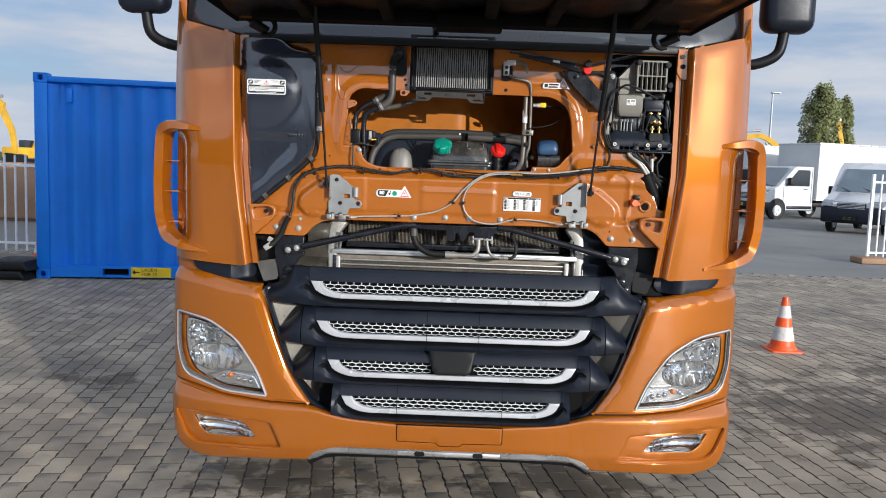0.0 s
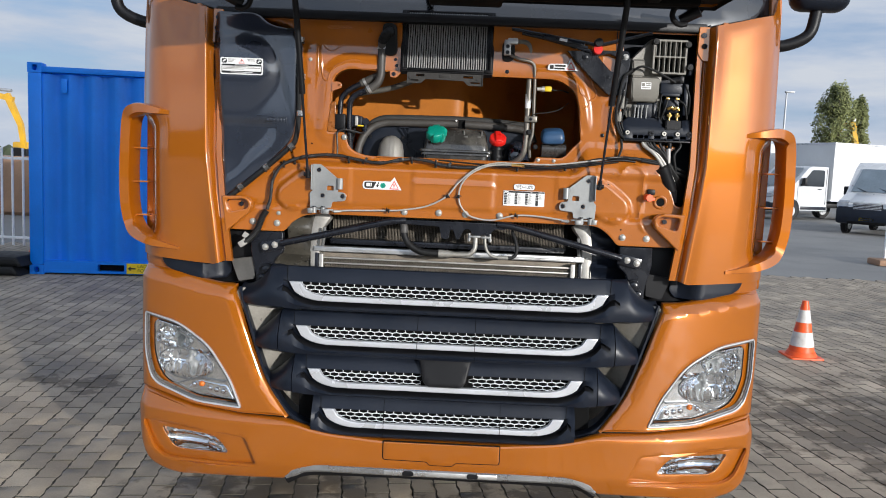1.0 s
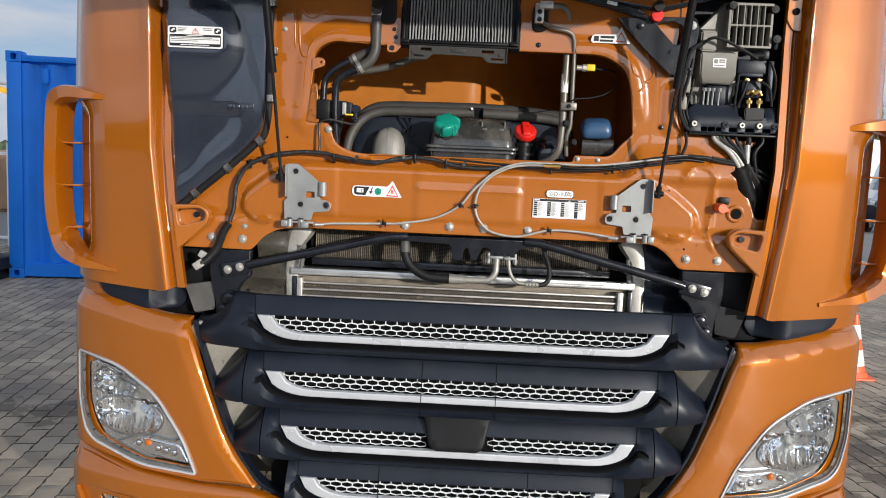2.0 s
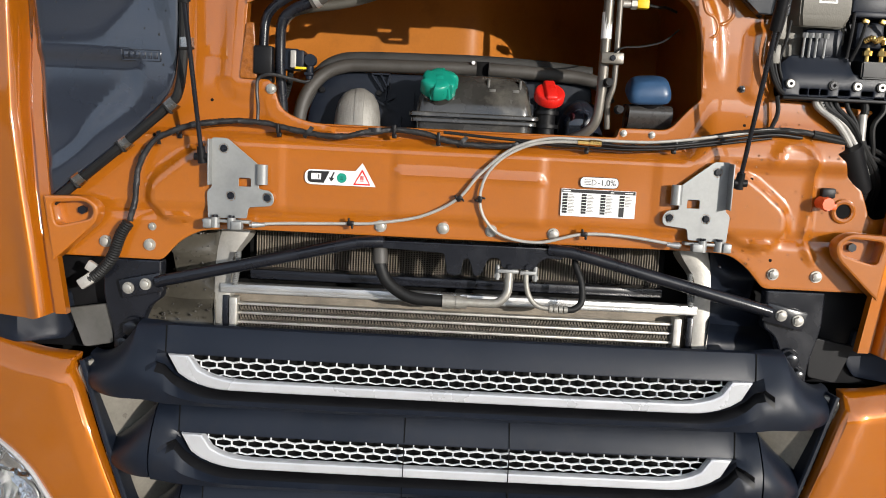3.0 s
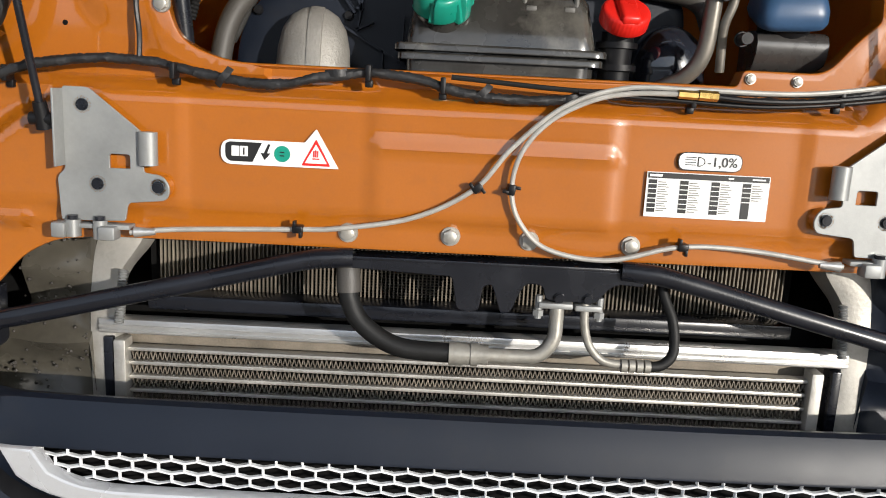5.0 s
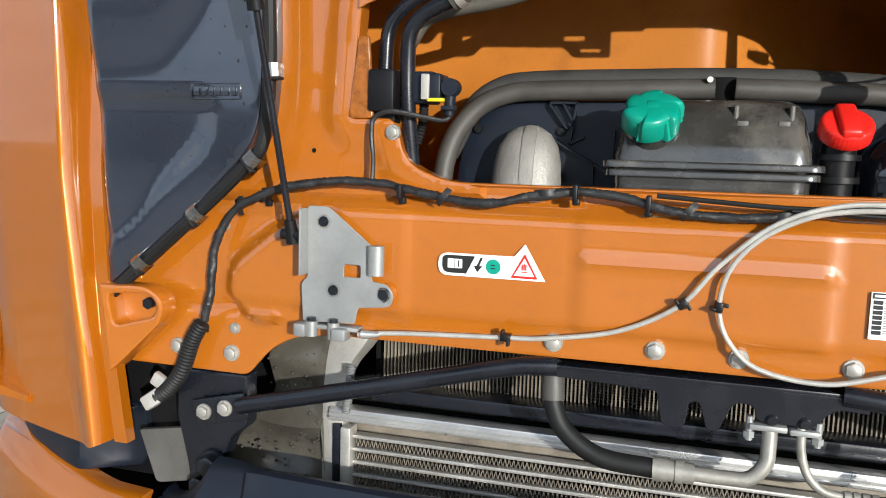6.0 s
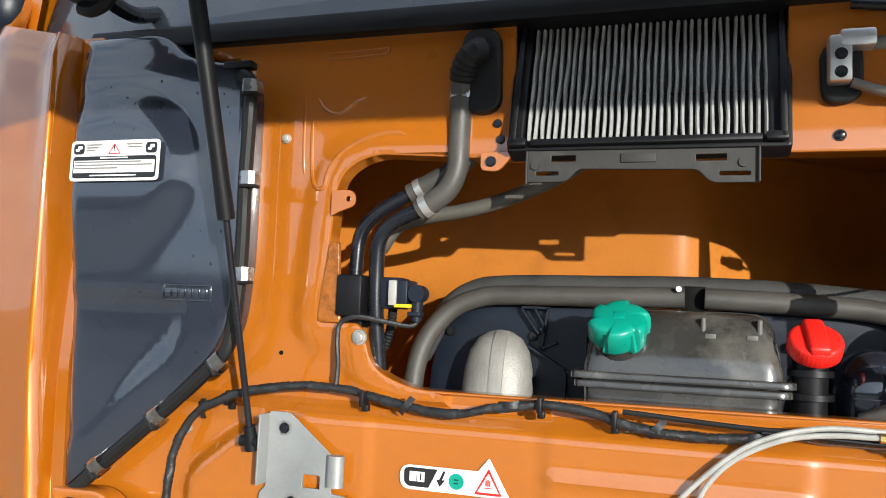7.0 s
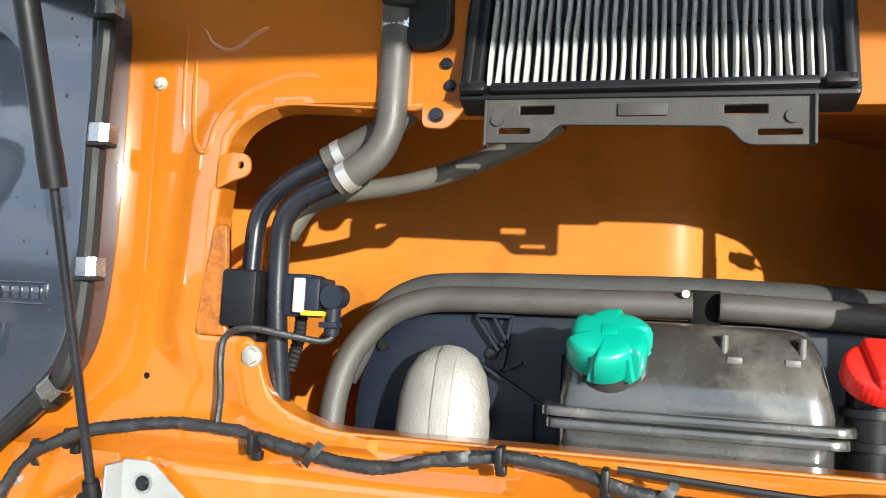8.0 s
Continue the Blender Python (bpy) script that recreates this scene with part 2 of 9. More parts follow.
BLUE_CAP = material("dull blue plastic", (0.028, 0.075, 0.16), 0.42, var=0.15, scale=20, fine=300)
YELLOW = material("yellow plastic", (0.80, 0.56, 0.01), 0.45, var=0.1)
AMBER = material("amber lens", (0.42, 0.11, 0.015), 0.25, var=0.1)
BRASS = material("brass", (0.62, 0.42, 0.14), 0.3, 0.9, var=0.15, scale=40)
GREY_CAST = material("grey cast cover", (0.20, 0.19, 0.165), 0.5, 0.1, var=0.12, scale=18, fine=200, bump=0.2, bump_scale=300)
CAST = material("rough cast aluminium", (0.30, 0.287, 0.262), 0.55, 0.35, var=0.12, scale=25, fine=200, bump=0.5, bump_scale=260, spots=(14.0, 0.7, (0.20, 0.19, 0.165)))
PAPER = material("pleated filter fleece", (0.31, 0.31, 0.30), 0.9, var=0.2, scale=60, fine=400, bump=0.5, bump_scale=300)
CABLE_GREY = material("grey cable sleeve", (0.40, 0.385, 0.355), 0.4, 0.2, var=0.15, scale=40)

BACKING = material("dusty glossy grille backing", (0.20, 0.185, 0.155), 0.34, 0.25, coat=0.5, coat_rough=0.15, var=0.25, scale=7, fine=160, bump=0.08, bump_scale=300, spots=(9.0, 0.4, (0.30, 0.28, 0.24)))
BEZEL = material("grey headlight bezel", (0.14, 0.14, 0.138), 0.4, 0.3, coat=0.4, var=0.12, scale=12, fine=300)
TANK = material("dusty black tank plastic", (0.036, 0.034, 0.031), 0.24, coat=0.8, coat_rough=0.10, var=0.3, scale=14, fine=150, bump=0.12, bump_scale=60, rough_var=0.15, spots=(9.0, 0.55, (0.15, 0.14, 0.12)))
ALU_DULL = material("dull aged aluminium", (0.33, 0.315, 0.28), 0.5, 0.5, var=0.2, scale=30, fine=200, bump=0.2, bump_scale=250, spots=(30.0, 0.4, (0.18, 0.165, 0.14)))
LIP = material("satin silver lip", (0.50, 0.51, 0.52), 0.26, 0.85, var=0.1, scale=9, fine=400, rough_var=0.1, spots=(18.0, 0.2, (0.25, 0.24, 0.22)))
PIPE = material("dull grey pipe", (0.19, 0.175, 0.15), 0.42, 0.5, var=0.2, scale=30, fine=200, bump=0.1, bump_scale=300)

GLASS = bpy.data.materials.new("clear lens")
GLASS.use_nodes = True
gb = GLASS.node_tree.nodes["Principled BSDF"]
gb.inputs["Base Color"].default_value, gb.inputs["Roughness"].default_value = (0.96, 0.97, 0.98, 1), 0.03
gb.inputs["Transmission Weight"].default_value, gb.inputs["IOR"].default_value = 1.0, 1.25
DARK_GLASS = material("dark window glass", (0.02, 0.025, 0.03), 0.06, coat=0.3, var=0.1)


# ---- building helpers ----
def finish(bm, angle=32):
    bmesh.ops.recalc_face_normals(bm, faces=bm.faces)
    lim = radians(angle)
    for f in bm.faces:
        f.smooth = True
    for e in bm.edges:
        if len(e.link_faces) != 2 or e.calc_face_angle(0) > lim:
            e.smooth = False


def part(name, bm, mat, parent=None, label="", angle=32):
    """Links a bmesh as one mesh object under a thing or a part."""
    finish(bm, angle)
    me = bpy.data.meshes.new(name)
    bm.to_mesh(me)
    bm.free()
    for mm in (mat if isinstance(mat, (list, tuple)) else [mat]):
        me.materials.append(mm)
    ob = new(name, me)
    if parent is not None:
        ob.parent = parent
        ob.matrix_parent_inverse = parent.matrix_world.inverted() if parent.type == "EMPTY" else Matrix.Identity(4)
    if label:
        ob["label"] = label
    return ob


def thing(name, label, category, group="", kind="", at=(0, 0, 0)):
    e = new(name)
    e.location = at
    e.matrix_world = Matrix.Translation(at)
    e.empty_display_size = 0.1
    return tagged(e, label, category, group, kind)


def box(bm, c, s, bev=0.0, rot=None, seg=2):
    """A box with centre c and size s, its edges rounded by bev."""
    m = Matrix.Translation(c) @ (rot or Matrix.Identity(4)) @ Matrix.Diagonal((*s, 1))
    r = bmesh.ops.create_cube(bm, size=1.0, matrix=m)
    if bev > 0:
        es = list({e for v in r["verts"] for e in v.link_edges})
        bmesh.ops.bevel(bm, geom=es, offset=min(bev, min(s) * 0.45), segments=seg, affect="EDGES", profile=0.5)
    return r["verts"]


def rod(bm, a, b, r0, r1=None, seg=14):
    a, b = Vector(a), Vector(b)
    q = (b - a).to_track_quat("Z", "Y").to_matrix().to_4x4()
    bmesh.ops.create_cone(bm, cap_ends=True, segments=seg, radius1=r0, radius2=r0 if r1 is None else r1, depth=(b - a).length,
                          matrix=Matrix.Translation((a + b) / 2) @ q)


def smooth_line(pts, n=8):
    """A Catmull-Rom line through pts."""
    p = [Vector(q) for q in pts]
    p = [2 * p[0] - p[1]] + p + [2 * p[-1] - p[-2]]
    out = []
    for i in range(1, len(p) - 2):
        for k in range(n):
            t = k / n
            a, b, c, d = p[i - 1:i + 3]
            out.append(0.5 * ((2 * b) + (c - a) * t + (2 * a - 5 * b + 4 * c - d) * t * t + (3 * b - a - 3 * c + d) * t ** 3))
    return out + [p[-2]]


def sweep(bm, line, section, up=(0, -1, 0), scale=None, caps=True):
    """Sweeps a closed 2D section along a line; section's x lies across up, its y along up."""
    rings, prev = [], Vector(up)
    for i, p in enumerate(line):
        t = (line[min(i + 1, len(line) - 1)] - line[max(i - 1, 0)]).normalized()
        u = (prev - t * prev.dot(t)).normalized()
        prev = u if up is None else Vector(up) if abs(Vector(up).dot(t)) < 0.98 else u
        u = (prev - t * prev.dot(t)).normalized()
        side = t.cross(u)
        k = scale(i / (len(line) - 1)) if scale else 1.0
        rings.append([bm.verts.new(p + side * (x * k) + u * (y * k)) for x, y in section])
    n = len(section)
    for a, b in zip(rings, rings[1:]):
        for j in range(n):
            bm.faces.new((a[j], a[(j + 1) % n], b[(j + 1) % n], b[j]))
    if caps:
        bm.faces.new(rings[0][::-1])
        bm.faces.new(rings[-1])


def circle(r, n=12, ry=None):
    return [(r * math.cos(2 * math.pi * k / n), (ry or r) * math.sin(2 * math.pi * k / n)) for k in range(n)]


def tube(bm, pts, r, n=8, seg=12, smooth=True, ribs=0.0, pitch=0.006):
    """A round hose through pts; ribs gives it a corrugated skin."""
    line = smooth_line(pts, n) if smooth else [Vector(p) for p in pts]
    prev = None
    if ribs:
        dense = []
        total = sum((b - a).length for a, b in zip(line, line[1:]))
        count = max(8, int(total / pitch * 2))
        seglen = [0.0]
        for a, b in zip(line, line[1:]):
            seglen.append(seglen[-1] + (b - a).length)
        j = 0
        for k in range(count + 1):
            s = total * k / count
            while j < len(line) - 2 and seglen[j + 1] < s:
                j += 1
            f = (s - seglen[j]) / max(1e-6, seglen[j + 1] - seglen[j])
            dense.append(line[j].lerp(line[j + 1], min(1, f)))
        line = dense
    rings = []
    for i, p in enumerate(line):
        t = (line[min(i + 1, len(line) - 1)] - line[max(i - 1, 0)]).normalized()
        if prev is None:
            prev = t.orthogonal().normalized()
        u = (prev - t * prev.dot(t)).normalized()
        prev, v = u, t.cross(u)
        rr = r * (1 + (ribs if i % 2 else 0))
        rings.append([bm.verts.new(p + u * (rr * math.cos(2 * math.pi * k / seg)) + v * (rr * math.sin(2 * math.pi * k / seg))) for k in range(seg)])
    for a, b in zip(rings, rings[1:]):
        for j in range(seg):
            bm.faces.new((a[j], a[(j + 1) % seg], b[(j + 1) % seg], b[j]))
    bm.faces.new(rings[0][::-1])
    bm.faces.new(rings[-1])


def rounded(corners, n=5):
    """An outline from corners (x, z, radius), each turned by its radius."""
    out, m = [], len(corners)
    for i in range(m):
        p, a, b = Vector(corners[i][:2]), Vector(corners[i - 1][:2]), Vector(corners[(i + 1) % m][:2])
        r = corners[i][2] if len(corners[i]) > 2 else 0
        if r <= 0:
            out.append(tuple(p))
            continue
        da, db = (a - p), (b - p)
        k = min(r, da.length * 0.48, db.length * 0.48)
        s, e = p + da.normalized() * k, p + db.normalized() * k
        for j in range(n + 1):
            t = j / n
            out.append(tuple(s * (1 - t) ** 2 + p * (2 * t * (1 - t)) + e * t * t))
    return out


def inside(poly, x, z):
    hit, j = False, len(poly) - 1
    for i in range(len(poly)):
        (xi, zi), (xj, zj) = poly[i], poly[j]
        if (zi > z) != (zj > z) and x < (xj - xi) * (z - zi) / (zj - zi) + xi:
            hit = not hit
        j = i
    return hit


def offset(poly, d):
    """The outline moved inwards by d."""
    area = sum(poly[i - 1][0] * poly[i][1] - poly[i][0] * poly[i - 1][1] for i in range(len(poly)))
    sgn, out, m = (1 if area > 0 else -1), [], len(poly)
    for i in range(m):
        p, a, b = Vector(poly[i]), Vector(poly[i - 1]), Vector(poly[(i + 1) % m])
        d1, d2 = (p - a).normalized(), (b - p).normalized()
        nrm = Vector((-d1.y - d2.y, d1.x + d2.x)) * sgn
        ln = nrm.length
        nrm = nrm / ln if ln > 1e-6 else Vector((0, 0))
        out.append(tuple(p + nrm * d / max(0.5, ln / 2)))
    return out


def plate(outline, thick, y=0.0, holes=(), bev=0.002, step=None, warp=None, plane="xz", bm=None):
    """A sheet in the plane of the truck's front: outline and holes as (x, z), its front rounded by bev, its shape bent by warp(x, z)."""
    from mathutils.geometry import delaunay_2d_cdt
    bm = bm or bmesh.new()
    loops = [list(outline)] + [list(h) for h in holes]
    ins = [offset(loops[0], bev)] + [offset(h, -bev) for h in loops[1:]]
    pts, edges = [], []
    for lp in ins:
        base = len(pts)
        pts += [Vector(p) for p in lp]
        edges += [(base + k, base + (k + 1) % len(lp)) for k in range(len(lp))]
    if step:
        xs, zs = [p[0] for p in ins[0]], [p[1] for p in ins[0]]
        nx, nz = int((max(xs) - min(xs)) / step) + 1, int((max(zs) - min(zs)) / step) + 1
        arr = np.array([tuple(p) for p in pts])
        for i in range(nx):
            for k in range(nz):
                x, z = min(xs) + (i + 0.5) * step, min(zs) + (k + 0.5) * step
                if inside(ins[0], x, z) and not any(inside(h, x, z) for h in ins[1:]) and np.min((arr[:, 0] - x) ** 2 + (arr[:, 1] - z) ** 2) > (0.4 * step) ** 2:
                    pts.append(Vector((x, z)))
    vs, _, fs, orig, _, _ = delaunay_2d_cdt(pts, edges, [], 0, 1e-6)
    back = {}
    for k, o in enumerate(orig):
        for q in o:
            back[q] = k

    def put(x, z, dy):
        yy = y + dy + (warp(x, z) if warp else 0.0)
        return bm.verts.new((x, yy, z) if plane == "xz" else (x, z, -yy) if plane == "xy" else (yy, x, z))

    front = [put(v[0], v[1], 0) for v in vs]
    for f in fs:
        cx, cz = sum(vs[k][0] for k in f) / 3, sum(vs[k][1] for k in f) / 3
        if inside(ins[0], cx, cz) and not any(inside(h, cx, cz) for h in ins[1:]):
            bm.faces.new([front[k] for k in f])
    base = 0
    for lp, full in zip(ins, loops):
        n = len(lp)
        r0 = [front[back[base + k]] for k in range(n)]
        base += n
        mid = [((a[0] * 0.3 + b[0] * 0.7), (a[1] * 0.3 + b[1] * 0.7)) for a, b in zip(lp, full)]
        r1 = [put(*p, bev * 0.3) for p in mid]
        r2 = [put(*p, bev) for p in full]
        r3 = [put(*p, thick) for p in full]
        flat = not step
        for a, b in ((r0, r1), (r1, r2), (r2, r3)):
            for k in range(n):
                try:
                    bm.faces.new((a[k], a[(k + 1) % n], b[(k + 1) % n], b[k]))
                except ValueError:
                    pass
        for k in range(n if flat else 0):
            e = bm.edges.get((r0[k], r0[(k + 1) % n]))
            if e:
                e.smooth = False
    for v in [v for v in bm.verts if not v.link_faces]:
        bm.verts.remove(v)
    return bm


def sheet(grid, thick, bm=None):
    """A curved sheet from rows of points, with a back and closed edges."""
    bm = bm or bmesh.new()
    f = [[bm.verts.new(p) for p in row] for row in grid]
    b = [[bm.verts.new((p[0], p[1] + thick, p[2])) for p in row] for row in grid]
    n, m = len(grid), len(grid[0])
    for i in range(n - 1):
        for j in range(m - 1):
            bm.faces.new((f[i][j], f[i][j + 1], f[i + 1][j + 1], f[i + 1][j]))
            bm.faces.new((b[i][j], b[i + 1][j], b[i + 1][j + 1], b[i][j + 1]))
    for i in range(n - 1):
        for j in (0, m - 1):
            bm.faces.new((f[i][j], f[i + 1][j], b[i + 1][j], b[i][j]))
    for j in range(m - 1):
        for i in (0, n - 1):
            bm.faces.new((f[i][j], f[i][j + 1], b[i][j + 1], b[i][j]))
    return bm


def mirror_x(poly, s):
    return [(s * p[0], *p[1:]) for p in poly]


def sstep(a, b, x):
    t = max(0.0, min(1.0, (x - a) / (b - a)))
    return t * t * (3 - 2 * t)


def seg_dist(x, z, a, b):
    px, pz, dx, dz = x - a[0], z - a[1], b[0] - a[0], b[1] - a[1]
    t = max(0.0, min(1.0, (px * dx + pz * dz) / (dx * dx + dz * dz)))
    return math.hypot(px - t * dx, pz - t * dz)


def poly_dist(poly, x, z):
    """Signed distance to an outline, negative inside."""
    d = min(seg_dist(x, z, poly[i - 1], poly[i]) for i in range(len(poly)))
    return -d if inside(poly, x, z) else d


def bow(x):
    """How far the cab's front curves back towards its sides."""
    return -0.115 + 0.075 * x ** 4


def text_mesh(words, size, mat, parent, m, align="LEFT", name="lettering"):
    cu = bpy.data.curves.new(name, "FONT")
    cu.body, cu.size, cu.align_x, cu.align_y, cu.extrude = words, size, align, "CENTER", 0.0002
    tmp = bpy.data.objects.new(name, cu)
    scene.collection.objects.link(tmp)
    me = bpy.data.meshes.new_from_object(tmp.evaluated_get(bpy.context.evaluated_depsgraph_get()))
    bpy.data.objects.remove(tmp)
    me.materials.clear()
    me.materials.append(mat)
    me.transform(m)
    ob = tagged(new(name, me), kind="stuff")
    ob.parent = parent
    return ob


FACE = Matrix.Rotation(radians(90), 4, "X")   # lettering that faces the camera


# ---- ground ----
DAMP = ((-2.45, 2.05, 0.50, 0.32), (-0.75, 0.45, 0.85, 0.6), (0.6, 0.5, 0.9, 0.5), (2.75, 1.9, 1.4, 1.5), (4.2, 3.0, 1.5, 1.5))
BRICK = material("concrete paver", (0.305, 0.240, 0.168), 0.66, var=0.30, scale=2.2, fine=130, bump=0.9, bump_scale=130, island=0.20, color2=(0.365, 0.305, 0.23), spots=(0.75, 0.62, (0.11, 0.10, 0.088)), world_grain=True, damp=DAMP)
BRICK_OB = material("concrete paver near", (0.305, 0.240, 0.168), 0.66, var=0.30, scale=2.2, fine=130, bump=0.9, bump_scale=130, per_object=0.20, color2=(0.365, 0.305, 0.23), spots=(0.75, 0.62, (0.11, 0.10, 0.088)), world_grain=True, damp=DAMP)
BED = material("joint sand", (0.085, 0.074, 0.056), 0.95, var=0.3, scale=6, fine=150, bump=0.4)
ASPHALT = material("grey worn asphalt yard", (0.235, 0.228, 0.215), 0.85, var=0.18, scale=0.6, fine=30, bump=0.4, bump_scale=40, spots=(0.5, 0.5, (0.16, 0.157, 0.15)))

bm = bmesh.new()
bmesh.ops.create_grid(bm, x_segments=2, y_segments=2, size=900, matrix=Matrix.Translation((0, 300, -0.012)))
ground = tagged(part("ground", bm, ASPHALT), "grey worn yard of asphalt and pavers", "ground", kind="structure")
bm = bmesh.new()
box(bm, (0.55, 1.7, -0.0305), (15.7, 16.0, 0.05))
pavement = tagged(part("pavement", bm, BED), "weathered grey concrete block paving in running bond", "pavement", kind="structure")

PAVE_TURN = Matrix.Rotation(radians(8.5), 4, "Z")
PW, PL = 0.112, 0.218


def paver_mesh(bm, c, rnd, lift):
    """One interlocking block with a slightly chamfered top and wavy sides."""
    hx, hy, w = PW / 2 - rnd.uniform(0.0012, 0.0024), PL / 2 - rnd.uniform(0.0010, 0.0022), 0.0040
    c = (c[0] + rnd.uniform(-0.0012, 0.0012), c[1] + rnd.uniform(-0.001, 0.001))
    long_side = [(hx + w * (1 if k % 2 else -1) * (0 < k < 5), -hy + 2 * hy * k / 5) for k in range(6)]
    ring = [(0.0, -hy + 0.003)] + long_side + [(0.0, hy + 0.003)] + [(-x + 2 * w * (1 if k % 2 else -1) * (0 < k < 5), y) for k, (x, y) in reversed(list(enumerate(long_side)))]
    lo = [bm.verts.new(PAVE_TURN @ Vector((c[0] + x, c[1] + y, -0.02))) for x, y in ring]
    mi = [bm.verts.new(PAVE_TURN @ Vector((c[0] + x, c[1] + y, -0.0022 + lift))) for x, y in ring]
    tilt = [rnd.uniform(-0.0010, 0.0010) for _ in range(2)]
    hi = [bm.verts.new(PAVE_TURN @ Vector((c[0] + x * 0.955, c[1] + y * 0.977, lift + x / hx * tilt[0] + y / hy * tilt[1]))) for x, y in ring]
    n = len(ring)
    for a, b in ((lo, mi), (mi, hi)):
        for k in range(n):
            bm.faces.new((a[k], a[(k + 1) % n], b[(k + 1) % n], b[k])).material_index = 1
    bm.faces.new(hi)


# added unseen blocks close the yard behind the camera and darken low reflections
UNSEEN_BLOCK = material("brown grey unseen block", (0.16, 0.145, 0.125), 0.7, var=0.2, scale=0.3, fine=4)
bm = bmesh.new()
box(bm, (0, -62, 2.4), (220, 6, 4.8), 0.05)
box(bm, (16, -66, 4.6), (30, 9, 9.2), 0.05)
box(bm, (-14, -58.5, 1.4), (60, 2, 2.8), 0.05)
tagged(part("hall_wall", bm, UNSEEN_BLOCK), "plain brown grey blocks added out of view to darken reflections", "building", kind="structure")

# ---- blue container ----
BLUE = material("blue container paint", (0.003, 0.185, 0.74), 0.40, spec=0.45, var=0.12, scale=1.6, fine=60, spots=(2.2, 0.15, (0.003, 0.115, 0.50)), bump=0.08, bump_scale=60)


def make_container():
    cx0, cx1, y0, h = -5.30, -2.86, 6.55, 2.59
    ob = thing("shipping_container", "blue steel shipping container with corrugated wall standing on the paving", "container", at=(-4.08, 9.6, 0))
    turn = Matrix.Translation((cx0, y0, 0)) @ Matrix.Rotation(radians(9), 4, "Z") @ Matrix.Translation((-cx0, -y0, 0))
    w = cx1 - cx0
    bm = bmesh.new()
    x, rows, k = cx0 + 0.16, [], 0
    prof = [(0, 0.0), (0.07, 0.0), (0.115, 0.075), (0.175, 0.075), (0.21, 0.0)]
    while x < cx1 - 0.18:
        for dx, dy in prof[:-1]:
            rows.append((x + dx, y0 + 0.02 + dy))
        x += 0.278
        rows[-1] = (rows[-1][0] + 0.03, rows[-1][1])
    rows.append((cx1 - 0.14, y0 + 0.02))
    lo = [bm.verts.new((a, b, 0.17)) for a, b in rows]
    hi = [bm.verts.new((a, b, h - 0.13)) for a, b in rows]
    for i in range(len(rows) - 1):
        bm.faces.new((lo[i], lo[i + 1], hi[i + 1], hi[i]))
    for v in bmesh.ops.extrude_face_region(bm, geom=list(bm.faces))["geom"]:
        if isinstance(v, bmesh.types.BMVert):
            v.co.y += 0.004
    bm.transform(turn)
    part("end_wall", bm, BLUE, ob, angle=60)
    for px in (cx0 + 0.08, cx1 - 0.08):
        bm = bmesh.new()
        box(bm, (px, y0 + 0.06, h / 2), (0.16, 0.14, h - 0.24), 0.012)
        bm.transform(turn)
        part("corner_post", bm, BLUE, ob)
        for cz in (0.06, h - 0.06):
            bm = plate(rounded([(px - 0.085, cz - 0.06, .008), (px + 0.085, cz - 0.06, .008), (px + 0.085, cz + 0.06, .008), (px - 0.085, cz + 0.06, .008)]), 0.16, y0 - 0.01,
                       holes=[rounded([(px - 0.03, cz - 0.035, .025), (px + 0.03, cz - 0.035, .025), (px + 0.03, cz + 0.035, .025), (px - 0.03, cz + 0.035, .025)])], bev=0.004)
            box(bm, (px, y0 + 0.13, cz), (0.15, 0.01, 0.11))
            bm.transform(turn)
            part("corner_casting", bm, BLUE, ob)
    bm = bmesh.new()
    box(bm, ((cx0 + cx1) / 2, y0 + 0.05, h - 0.075), (w - 0.3, 0.1, 0.07), 0.01)
    bm.transform(turn)
    part("top_rail", bm, BLUE, ob)
    bm = plate([(cx0 + 0.165, 0.02), (cx1 - 0.165, 0.02), (cx1 - 0.165, 0.17), (cx0 + 0.165, 0.17)], 0.1, y0,
               holes=[rounded([(cx0 + 0.80, 0.05, .01), (cx0 + 1.12, 0.05, .01), (cx0 + 1.12, 0.135, .01), (cx0 + 0.80, 0.135, .01)])], bev=0.004)
    bm.transform(turn)
    part("bottom_rail", bm, BLUE, ob)
    bm = bmesh.new()
    box(bm, (cx0 + 0.96, y0 + 0.25, 0.09), (0.36, 0.3, 0.11))
    bm.transform(turn)
    part("forklift_pocket", bm, BLACK, ob)
    bm = bmesh.new()
    box(bm, ((cx0 + cx1) / 2, y0 + 3.1, h / 2), (w - 0.06, 5.9, h - 0.12), 0.02)
    bm.transform(turn)
    part("body", bm, BLUE, ob)
    bm = bmesh.new()
    box(bm, (cx0 + 0.42, y0 + 0.0, h - 0.27), (0.075, 0.03, 0.17), 0.01)
    bm.transform(turn)
    part("vent", bm, BLUE, ob)
    bm = bmesh.new()
    box(bm, (cx0 + 1.40, y0 - 0.004, 0.095), (0.50, 0.004, 0.13))
    bm.transform(turn)
    sign = part("warning_sign", bm, YELLOW, ob, "yellow sign with black lettering")
    for row, words in ((0.125, "LADEN"), (0.068, "FOR 10")):
        text_mesh(words, 0.062, INK, sign, turn @ Matrix.Translation((cx0 + 1.28, y0 - 0.0075, row)) @ FACE)
    bm = bmesh.new()
    box(bm, (cx0 + 1.225, y0 - 0.0075, 0.095), (0.07, 0.002, 0.016))
    bm.verts.ensure_lookup_table()
